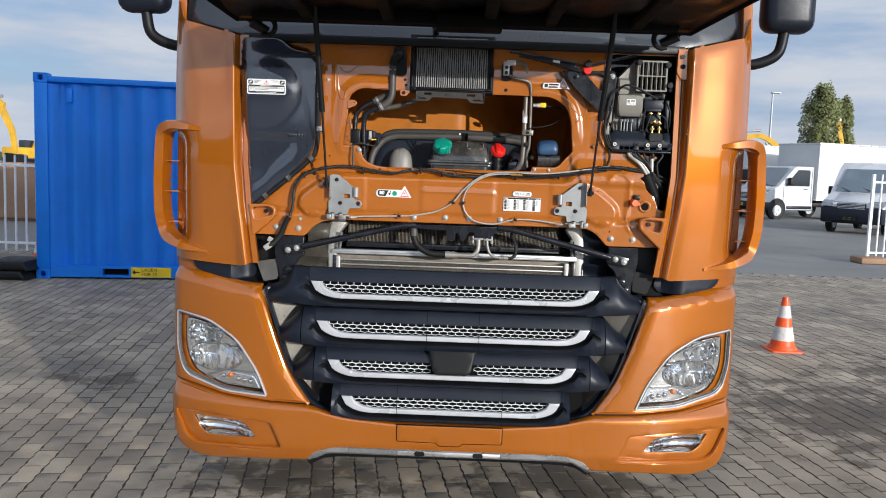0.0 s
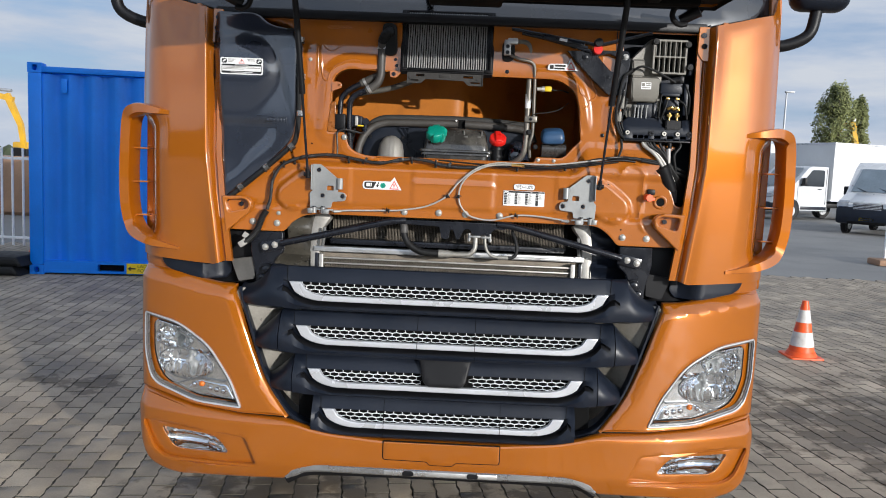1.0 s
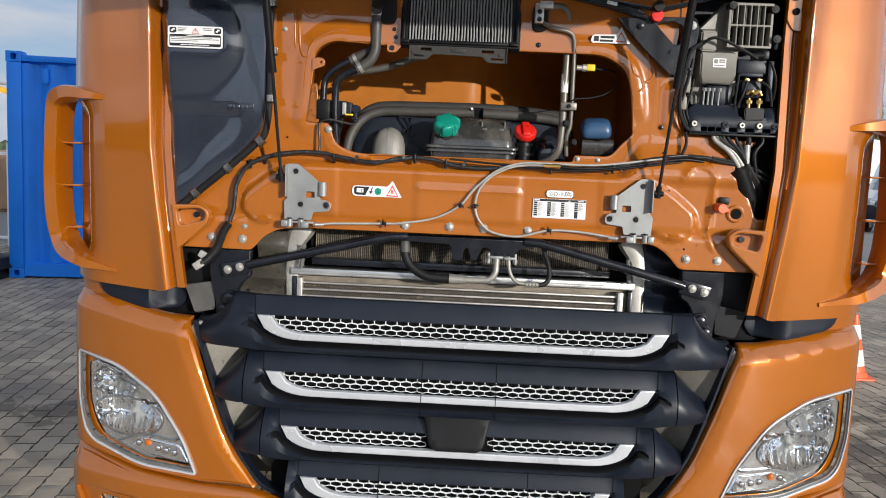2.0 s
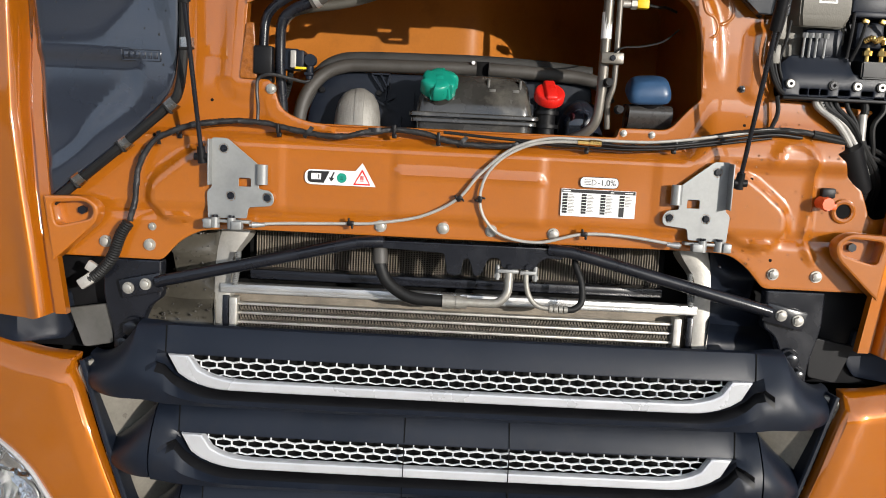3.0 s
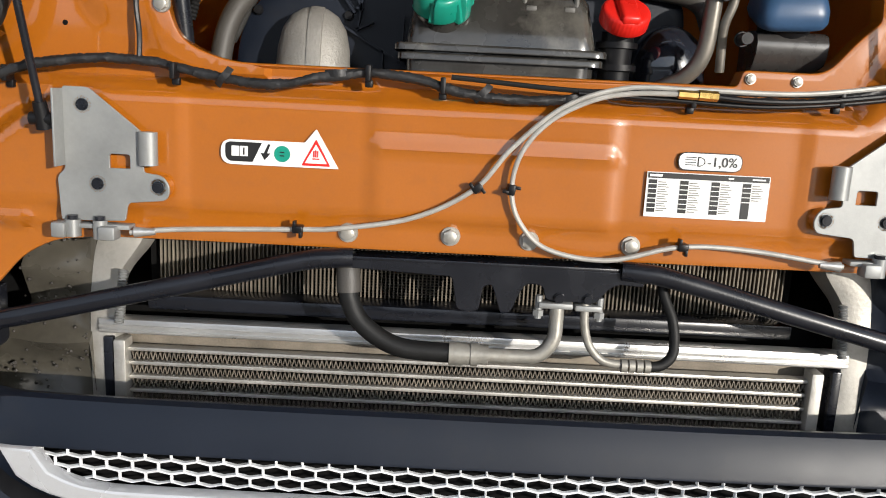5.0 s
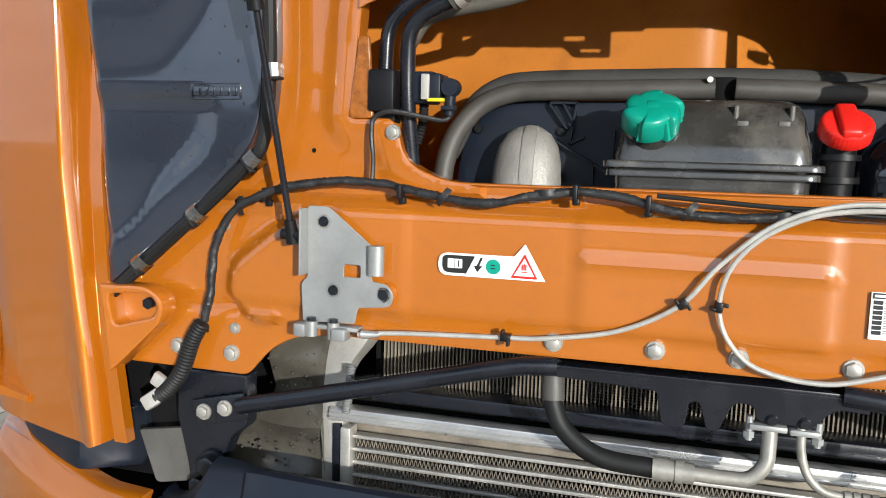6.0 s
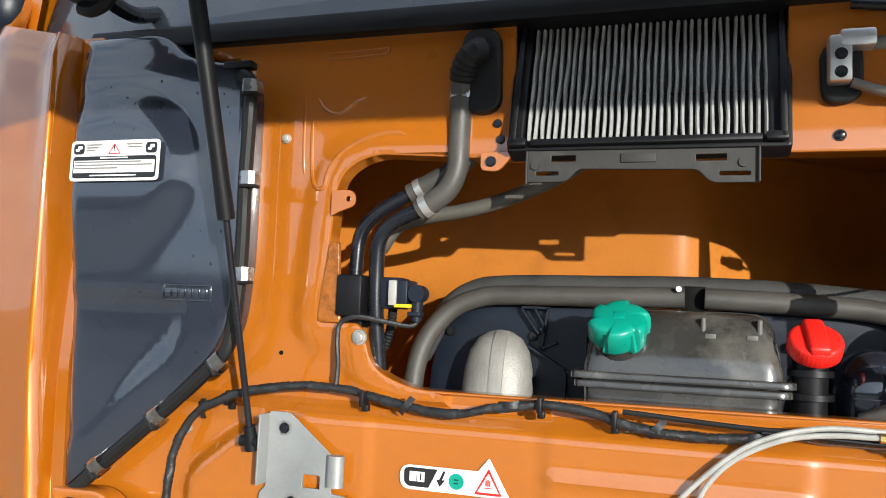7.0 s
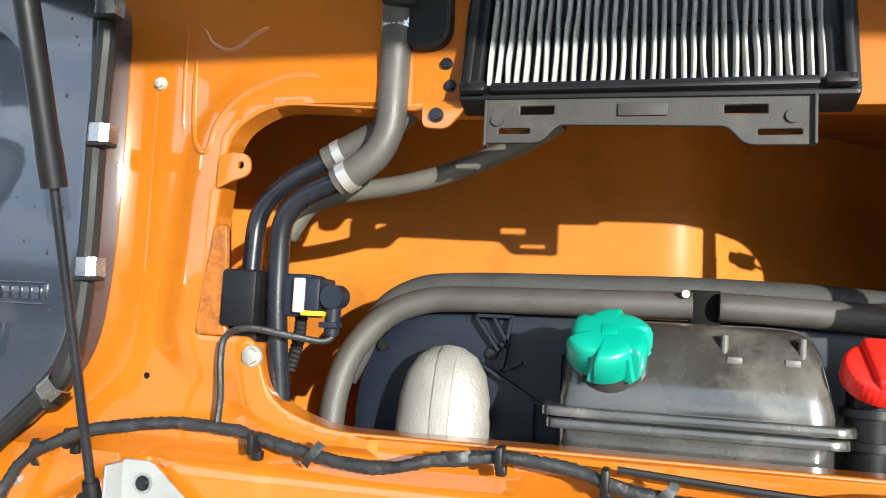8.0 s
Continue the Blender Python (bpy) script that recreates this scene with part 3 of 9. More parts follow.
    vv = [bm.verts.new(p) for p in ((cx0 + 1.165, y0 - 0.0085, 0.095), (cx0 + 1.20, y0 - 0.0085, 0.125), (cx0 + 1.20, y0 - 0.0085, 0.065))]
    bm.faces.new(vv)
    bm.transform(turn)
    part("arrow", bm, INK, sign)


make_container()

# ---- traffic cones ----
CONE_O = material("orange cone plastic", (0.78, 0.10, 0.015), 0.45, var=0.12, scale=9, fine=150)
CONE_W = material("white reflective sleeve", (0.62, 0.61, 0.58), 0.5, var=0.12, scale=20, fine=200, spots=(30, 0.4, (0.35, 0.33, 0.3)))


def make_cone(at, h=0.5):
    ob = thing("traffic_cone", "orange traffic cone with two white sleeves standing on the paving", "traffic cone", at=at)
    x, y, z = at
    rad = lambda q: 0.118 - (0.118 - 0.026) * q
    bm = bmesh.new()
    o = rounded([(x - 0.15, y - 0.15, .04), (x + 0.15, y - 0.15, .04), (x + 0.15, y + 0.15, .04), (x - 0.15, y + 0.15, .04)])
    plate(o, 0.014, -(z + 0.014), bev=0.004, plane="xy", bm=bm)
    rod(bm, (x, y, z + 0.012), (x, y, z + 0.05), 0.135, 0.118, 28)
    part("base", bm, CONE_O, ob)
    for k, (a, b, m) in enumerate(((0.05, 0.2, CONE_O), (0.2, 0.45, CONE_W), (0.45, 0.62, CONE_O), (0.62, 0.84, CONE_W), (0.84, 1.0, CONE_O))):
        bm = bmesh.new()
        e = 0.002 if m is CONE_W else 0.0
        rod(bm, (x, y, z + h * a), (x, y, z + h * b), rad(a) + e, rad(b) + e, 28)
        part("sleeve" if m is CONE_W else "cone_body", bm, m, ob)
    return ob


make_cone((3.10, 3.92, 0))
make_cone((-6.22, 8.43, 0))

# ---- vans ----
VAN_WHITE = material("white van paint", (0.60, 0.61, 0.62), 0.3, coat=0.5, var=0.04, scale=1.5, fine=80)
# pale blue base stands in for sky reflected in the windscreens
VAN_GLASS = material("van glass with painted sky tint", (0.17, 0.21, 0.24), 0.05, coat=1.0, var=0.2, scale=1.5, fine=20)
VAN_LAMP = material("clear lamp cover", (0.30, 0.31, 0.32), 0.08, 0.6, coat=1.0, var=0.3, scale=6, fine=30)
BOX_WHITE = material("white box body", (0.62, 0.62, 0.61), 0.45, var=0.05, scale=1.0, fine=50, spots=(1.5, 0.15, (0.45, 0.45, 0.43)))
TYRE = material("tyre rubber", (0.016, 0.016, 0.016), 0.75, var=0.2)


def wheel_parts(ob, x, y, z, r, axis="x"):
    bm = bmesh.new()
    d = Vector((1, 0, 0)) if axis == "x" else Vector((0, 1, 0))
    c = Vector((x, y, z))
    rod(bm, c - d * 0.1, c + d * 0.1, r, r, 28)
    w = part("wheel", bm, TYRE, ob)
    bm = bmesh.new()
    rod(bm, c - d * 0.106, c + d * 0.106, r * 0.62, r * 0.62, 24)
    for k in range(8):
        a = k * math.pi / 4
        off = Vector((0, math.cos(a), math.sin(a))) if axis == "x" else Vector((math.cos(a), 0, math.sin(a)))
        rod(bm, c - d * 0.11 + off * r * 0.4, c + d * 0.11 + off * r * 0.4, r * 0.07, None, 8)
    part("rim", bm, SILVER, w)


def side_profile(bm, pts, y0, y1, bev=0.05):
    """A body from its side outline (length, height) between two sides."""
    o = rounded([(a, b, bev) for a, b in pts], 3)
    plate(o, y1 - y0, y0, bev=0.04, bm=bm)


def make_van(at, turn, box_body, label, size=1.0):
    """A delivery van that points along -x before it is turned."""
    ob = thing("delivery_van", label, "van", "parked vans in the yard")
    bm = bmesh.new()
    if box_body:
        pts = [(-0.95, 0.36), (-1.0, 0.75), (-0.9, 1.0), (0.0, 1.28), (0.75, 2.05), (0.9, 2.12), (1.75, 2.12), (1.78, 0.36)]
    else:
        pts = [(-0.95, 0.40), (-1.02, 0.8), (-0.85, 1.12), (-0.1, 1.42), (0.75, 2.3), (1.2, 2.55), (4.9, 2.6), (4.95, 0.4)]
    side_profile(bm, pts, -1.0, 1.0)
    part("body", bm, VAN_WHITE, ob)
    bm = bmesh.new()
    if box_body:
        box(bm, (-0.55, 0, 0.52), (0.95, 2.03, 0.36), 0.08)
        box(bm, (1.1, 0, 0.47), (1.3, 2.02, 0.14), 0.03)
    else:
        box(bm, (-0.52, 0, 0.66), (1.06, 2.05, 0.58), 0.10)
    part("bumper", bm, PLASTIC, ob)
    bm = bmesh.new()
    if box_body:
        box(bm, (4.1, 0, 1.93), (4.6, 2.3, 2.3), 0.03)
        part("cargo_box", bm, BOX_WHITE, ob)
        bm = bmesh.new()
        for cz in (0.80, 3.06):
            box(bm, (4.1, 0, cz), (4.63, 2.33, 0.07), 0.01)
        part("box_rail", bm, SILVER, ob)
        bm = bmesh.new()
        box(bm, (4.0, 0, 0.6), (4.4, 0.9, 0.25), 0.02)
        part("chassis", bm, PLASTIC_BLACK, ob)
    else:
        box(bm, (2.4, 0, 0.55), (4.6, 2.02, 0.16), 0.03)
        part("side_strip", bm, PLASTIC, ob)
    bm = bmesh.new()
    a, b = ((0.03, 1.30), (0.74, 2.03)) if box_body else ((-0.05, 1.46), (0.76, 2.28))
    v = [bm.verts.new(p) for p in ((a[0] - 0.03, -0.85, a[1] + 0.03), (a[0] - 0.03, 0.85, a[1] + 0.03), (b[0] - 0.03, 0.75, b[1] + 0.03), (b[0] - 0.03, -0.75, b[1] + 0.03))]
    bm.faces.new(v)
    for q in bmesh.ops.extrude_face_region(bm, geom=list(bm.faces))["geom"]:
        if isinstance(q, bmesh.types.BMVert):
            q.co.x += 0.03
    part("windscreen", bm, VAN_GLASS, ob)
    for s in (-1, 1):
        bm = plate(rounded([(0.35, 1.33, .04), (1.55, 1.33, .04), (1.55, 1.98, .08), (0.95, 1.98, .06)] if box_body else [(0.3, 1.5, .04), (1.6, 1.5, .04), (1.6, 2.2, .08), (0.95, 2.2, .06)]), 0.02, 0, bev=0.004)
        bm.transform(Matrix.Translation((0, s * 1.0 - 0.012 + (0.004 if s > 0 else -0.002), 0)))
        part("side_window", bm, DARK_GLASS, ob)
        bm = bmesh.new()
        box(bm, (0.45, s * 1.15, 1.5), (0.12, 0.2, 0.32), 0.04)
        box(bm, (0.48, s * 1.03, 1.42), (0.06, 0.12, 0.05), 0.01)
        part("door_mirror", bm, PLASTIC_BLACK, ob)
        bm = bmesh.new()
        hz = 1.0 if box_body else 1.09
        hl = [(-1.0, hz - 0.14, .04), (-0.62, hz - 0.03, .05), (-0.36, hz + 0.17, .02), (-0.66, hz + 0.10, .06), (-0.93, hz + 0.02, .03)]
        plate(rounded(hl), 0.36, s * 0.83 - 0.18, bev=0.02, bm=bm)
        hd = part("headlight", bm, VAN_LAMP, ob, "clear swept-back headlight")
        bm = bmesh.new()
        for k in range(2):
            rod(bm, (-0.78 + 0.2 * k, s * 1.0, hz - 0.02 + 0.06 * k), (-0.78 + 0.2 * k, s * 1.018, hz - 0.02 + 0.06 * k), 0.055, 0.05, 16)
        tagged(part("lamp_reflector", bm, CHROME, hd), kind="stuff")
        for dx, h0, h1 in ((0.28, 0.62, 1.30), (1.66, 0.62, 2.02)):
            bm = bmesh.new()
            box(bm, (dx, s * 1.003, (h0 + h1) / 2), (0.016, 0.006, h1 - h0))
            part("door_seam", bm, PLASTIC, ob)
        bm = bmesh.new()
        box(bm, (1.35, s * 1.012, 1.22), (0.2, 0.02, 0.035), 0.008)
        part("door_handle", bm, PLASTIC_BLACK, ob)
        for wx in (0.0, 3.35):
            bm = bmesh.new()
            rod(bm, (wx, s * 0.85, 0.4), (wx, s * 1.006, 0.4), 0.43, None, 28)
            part("wheel_arch", bm, PLASTIC_BLACK, ob)
            wheel_parts(ob, wx, s * 0.92, 0.34, 0.34, "y")
    bm = bmesh.new()
    gz = 0.90 if box_body else 0.98
    box(bm, (-0.98, 0, gz), (0.10, 0.95, 0.22), 0.03)
    rg = part("radiator_grille", bm, PLASTIC_BLACK, ob)
    for k in range(4):
        bm = bmesh.new()
        box(bm, (-1.03, 0, gz - 0.075 + 0.05 * k), (0.03, 0.90, 0.020), 0.006)
        part("grille_bar", bm, SILVER, rg)
    bm = bmesh.new()
    box(bm, (-1.045, 0, 0.42), (0.02, 1.2, 0.10), 0.01)
    part("lower_intake", bm, BLACK, ob)
    for sy in (-0.4, 0.35):
        bm = bmesh.new()
        rod(bm, (0.0 if box_body else -0.1, sy, 1.35 if box_body else 1.50), (0.16, sy + 0.55, 1.50 if box_body else 1.70), 0.012, 0.008, 8)
        part("wiper", bm, PLASTIC_BLACK, ob)
    bm = bmesh.new()
    box(bm, (-0.45, 0, 1.165 if box_body else 1.285), (0.9, 1.25, 0.02), 0.008, Matrix.Rotation(radians(-17 if box_body else -22), 4, "Y"))
    part("bonnet", bm, VAN_WHITE, ob)
    bm = bmesh.new()
    box(bm, (-1.04, 0, 0.55), (0.02, 0.5, 0.11), 0.004)
    plate_ob = part("number_plate", bm, YELLOW, ob, "yellow plate with dark bars")
    bm = bmesh.new()
    for k in range(3):
        box(bm, (-1.052, -0.14 + 0.14 * k, 0.55), (0.006, 0.1, 0.055))
    part("bars", bm, INK, plate_ob)
    ob.matrix_world = Matrix.Translation(at) @ Matrix.Rotation(radians(turn), 4, "Z") @ Matrix.Diagonal((size, size, size, 1))
    return ob


make_van((12.5, 29.4, 0), 20, True, "white box van with a dark lower bumper parked in the yard")
make_van((11.6, 33.6, 0), 25, True, "white box van parked behind another box van")
make_van((12.6, 21.5, 0), 48, False, "white panel van with dark bumper parked in the yard", 0.86)

# ---- trees ----
BARK = material("grey bark", (0.09, 0.075, 0.06), 0.9, var=0.3, scale=8, fine=60, bump=0.6, bump_scale=30)
LEAF = material("olive green leaves", (0.20, 0.215, 0.08), 0.6, var=0.3, scale=0.6, fine=20, island=0.4)


def make_poplar(at, h, r, seed):
    rnd = random.Random(seed)
    ob = thing("poplar_tree", "tall narrow poplar tree with dense green leaves", "tree", "poplars behind the vans", at=at)
    base = Vector(at)
    bm = bmesh.new()
    rod(bm, base, base + Vector((0, 0, h * 0.8)), 0.35, 0.06, 10)
    for k in range(16):
        a, z = rnd.uniform(0, 6.28), h * rnd.uniform(0.12, 0.7)
        rod(bm, base + Vector((0, 0, z)), base + Vector((math.cos(a) * r * 0.6, math.sin(a) * r * 0.6, z + h * 0.16)), 0.09, 0.02, 6)
    part("trunk", bm, BARK, ob)
    verts, faces = [], []
    for k in range(150):
        # upright clumps of leaves on the branches
        z = rnd.random() ** 0.9
        env = r * min(1.0, 1.75 * (1.03 - z) ** 0.42, 0.8 + 3.0 * z) * (1.08 - 0.22 * z)
        a, q = rnd.uniform(0, 6.28), env * rnd.random() ** 0.5 * 0.84
        cc = base + Vector((math.cos(a) * q, math.sin(a) * q, h * (0.10 + 0.82 * z)))
        cr, ch = r * rnd.uniform(0.14, 0.27), h * rnd.uniform(0.05, 0.10)
        for _ in range(105):
            d = Vector((rnd.gauss(0, 1), rnd.gauss(0, 1), rnd.gauss(0, 1))).normalized() * rnd.random() ** 0.4
            c = cc + Vector((d.x * cr * (1.15 - 0.5 * d.z), d.y * cr * (1.15 - 0.5 * d.z), d.z * ch))
            u = Vector((rnd.uniform(-1, 1), rnd.uniform(-1, 1), rnd.uniform(-0.6, 1))).normalized()
            w = u.orthogonal().normalized()
            sz = rnd.uniform(0.06, 0.13)
            i = len(verts)
            verts += [tuple(c + u * sz), tuple(c + w * sz * 0.6), tuple(c - u * sz), tuple(c - w * sz * 0.6)]
            faces.append((i, i + 1, i + 2, i + 3))
    me = bpy.data.meshes.new("crown")
    me.from_pydata(verts, [], faces)
    me.materials.append(LEAF)
    crown = new("crown", me)
    crown.parent = ob
    crown.matrix_parent_inverse = ob.matrix_world.inverted()


make_poplar((28.45, 60, 0), 9.5, 1.80, 3)
make_poplar((31.2, 62, 0), 8.5, 1.05, 8)

# ---- yard lamp, machines, fences ----
STEEL_GREY = material("grey galvanised steel", (0.42, 0.43, 0.44), 0.5, 0.6, var=0.1)
lamp = thing("yard_lamp", "tall thin grey steel yard lamp on a pole", "street lamp", at=(20.7, 50, 0))
bm = bmesh.new()
rod(bm, (20.7, 50, 0), (20.7, 50, 7.2), 0.11, 0.05, 10)
part("pole", bm, STEEL_GREY, lamp)
bm = bmesh.new()
box(bm, (20.9, 50, 7.22), (0.62, 0.22, 0.1), 0.03)
part("lamp_head", bm, STEEL_GREY, lamp)

MACHINE = material("yellow machine paint", (0.66, 0.36, 0.015), 0.45, coat=0.2, var=0.15, scale=1.5, fine=40, spots=(1.2, 0.3, (0.3, 0.2, 0.05)))


def make_excavator(at, turn, s, label):
    ob = thing("excavator", label, "excavator", "yellow machines in the yard")
    bm = bmesh.new()
    for q in (-1, 1):
        box(bm, (0, q * 1.1, 0.45), (3.6, 0.6, 0.9), 0.3)
    part("tracks", bm, PLASTIC_BLACK, ob)
    bm = bmesh.new()
    box(bm, (-0.4, 0, 1.6), (3.2, 2.4, 1.2), 0.15)
    part("house", bm, MACHINE, ob)
    bm = bmesh.new()
    box(bm, (0.9, 0.6, 2.3), (1.4, 1.0, 1.5), 0.12)
    part("cab", bm, DARK_GLASS, ob)
    bm = bmesh.new()
    line = smooth_line([(1.0, -0.3, 1.8), (1.9, -0.3, 3.6), (3.2, -0.3, 4.6), (4.6, -0.3, 4.4)], 6)
    sweep(bm, line, [(-0.15, -0.19), (0.15, -0.19), (0.15, 0.19), (-0.15, 0.19)], up=(0, 0, 1), scale=lambda q: 1.1 - 0.35 * q)
    part("boom", bm, MACHINE, ob)
    bm = bmesh.new()
    sweep(bm, [Vector((4.2, -0.3, 4.7)), Vector((5.0, -0.3, 3.0)), Vector((5.2, -0.3, 1.6))], [(-0.13, -0.15), (0.13, -0.15), (0.13, 0.15), (-0.13, 0.15)], up=(1, 0, 0), scale=lambda q: 1.1 - 0.3 * q)
    part("arm", bm, MACHINE, ob)
    bm = bmesh.new()
    rod(bm, (1.7, -0.05, 2.2), (3.0, -0.05, 4.2), 0.09, None, 10)
    rod(bm, (3.3, -0.3, 5.0), (4.5, -0.3, 4.9), 0.09, None, 10)
    part("hydraulic_cylinder", bm, STEEL_GREY, ob)
    bm = bmesh.new()
    side_profile(bm, [(4.8, 1.7), (5.6, 1.6), (5.7, 0.9), (5.1, 0.5), (4.6, 0.9)], -0.8, 0.2, 0.08)
    part("bucket", bm, PLASTIC_BLACK, ob)
    ob.matrix_world = Matrix.Translation(at) @ Matrix.Rotation(radians(turn), 4, "Z") @ Matrix.Scale(s, 4)
    return ob


make_excavator((-28.1, 39, 0), 0, 0.92, "yellow excavator with raised boom behind the fence")
make_excavator((-49.6, 88, 0), 70, 1.0, "yellow excavator parked behind the fence")
make_excavator((22.2, 47, 0), 172, 0.92, "yellow excavator with folded boom behind the vans")
make_excavator((29.9, 66, 0), -85, 1.3, "yellow excavator with raised arm beside the poplars")

FENCE = material("white fence paint", (0.84, 0.84, 0.82), 0.5, var=0.08, scale=6)


def make_fence(x0, x1, y, h, turn, label, name="fence", z0=0.06):
    ob = thing(name, label, "fence", at=(x0, y, 0))
    n = int((x1 - x0) / 0.165)
    m = Matrix.Translation((x0, y, 0)) @ Matrix.Rotation(radians(turn), 4, "Z")
    for k in range(n + 1):
        bm = bmesh.new()
        rod(bm, (k * 0.165, 0, z0), (k * 0.165, 0, h), 0.018, None, 8)
        bm.transform(m)
        part("slat", bm, FENCE, ob)
    for z in (z0 + 0.12, h - 0.16):
        bm = bmesh.new()
        box(bm, ((x1 - x0) / 2, 0, z), (x1 - x0 + 0.05, 0.03, 0.04), 0.004)
        bm.transform(m)
        part("rail", bm, FENCE, ob)
    for px in (-0.03, x1 - x0 + 0.03):
        bm = bmesh.new()
        box(bm, (px, 0, h / 2), (0.05, 0.05, h), 0.006)
        bm.transform(m)
        part("post", bm, FENCE, ob)
    return ob


make_fence(-9.0, -5.8, 8.9, 1.55, 0, "white steel bar fence beside the blue container")
make_fence(8.35, 11.0, 12.6, 1.75, 10, "white steel bar gate at the edge of the yard", "yard_gate")

CONCRETE = material("brown stained concrete", (0.34, 0.205, 0.125), 0.9, var=0.25, scale=1.5, fine=30, bump=0.5, bump_scale=20)
block = thing("concrete_block", "brown stained concrete block wall behind the fence", "concrete block", at=(-11.2, 15.5, 0))
bm = bmesh.new()
box(bm, (-11.2, 15.5, 0.7), (4.2, 1.0, 1.3), 0.05)
box(bm, (-11.2, 15.5, 0.04), (4.0, 0.8, 0.1), 0.02)
part("block", bm, CONCRETE, block)

for k, (dz, dx) in enumerate(((0.0, 0.0), (0.12, 0.04))):
    bm = bmesh.new()
    side_profile(bm, [(-5.95 + dx, dz), (-5.30 + dx, dz), (-5.38 + dx, dz + 0.12), (-5.85 + dx, dz + 0.12)], 6.3, 6.85, 0.02)
    tagged(part("rubber_block", bm, RUBBER), "dark rubber fence foot lying beside the container", "fence foot", "stacked fence feet")
bm = bmesh.new()
box(bm, (8.3, 12.4, 0.05), (0.6, 0.5, 0.12), 0.03)
tagged(part("concrete_block", bm, CONCRETE), "grey concrete foot under the white gate", "fence foot")

# ---- low buildings and trees along the horizon ----
FAR_GREEN = material("far hedge", (0.05, 0.065, 0.035), 0.9, var=0.3, scale=0.3, fine=3)
bm = bmesh.new()
rnd = random.Random(5)
for k in range(260):
    x = -180 + k * 1.4
    r = rnd.uniform(0.8, 1.9)
    bmesh.ops.create_icosphere(bm, subdivisions=1, radius=r, matrix=Matrix.Translation((x, 150 + rnd.uniform(-6, 6), rnd.uniform(0.2, 0.9))))
tagged(part("far_hedge", bm, FAR_GREEN), "low dark hedge along the horizon", "hedge", kind="stuff")


# ---- the truck ----
truck = thing("truck", "copper orange truck cab with open front flap and visible bay", "truck")


def lerp_at(z, table):
    for (z0, x0), (z1, x1) in zip(table, table[1:]):
        if z <= z1:
            return x0 + (x1 - x0) * max(0, (z - z0)) / (z1 - z0)
    return table[-1][1]


INNER = [(1.12, 0.845), (1.16, 0.850), (1.405, 0.884), (1.58, 0.903), (1.90, 0.907), (2.2, 0.910)]


def soft_hinge(d, w):
    """Zero before a crease, rising after it, rounded over w."""
    return 0.0 if d < -w else d if d > w else (d + w) ** 2 / (4 * w)


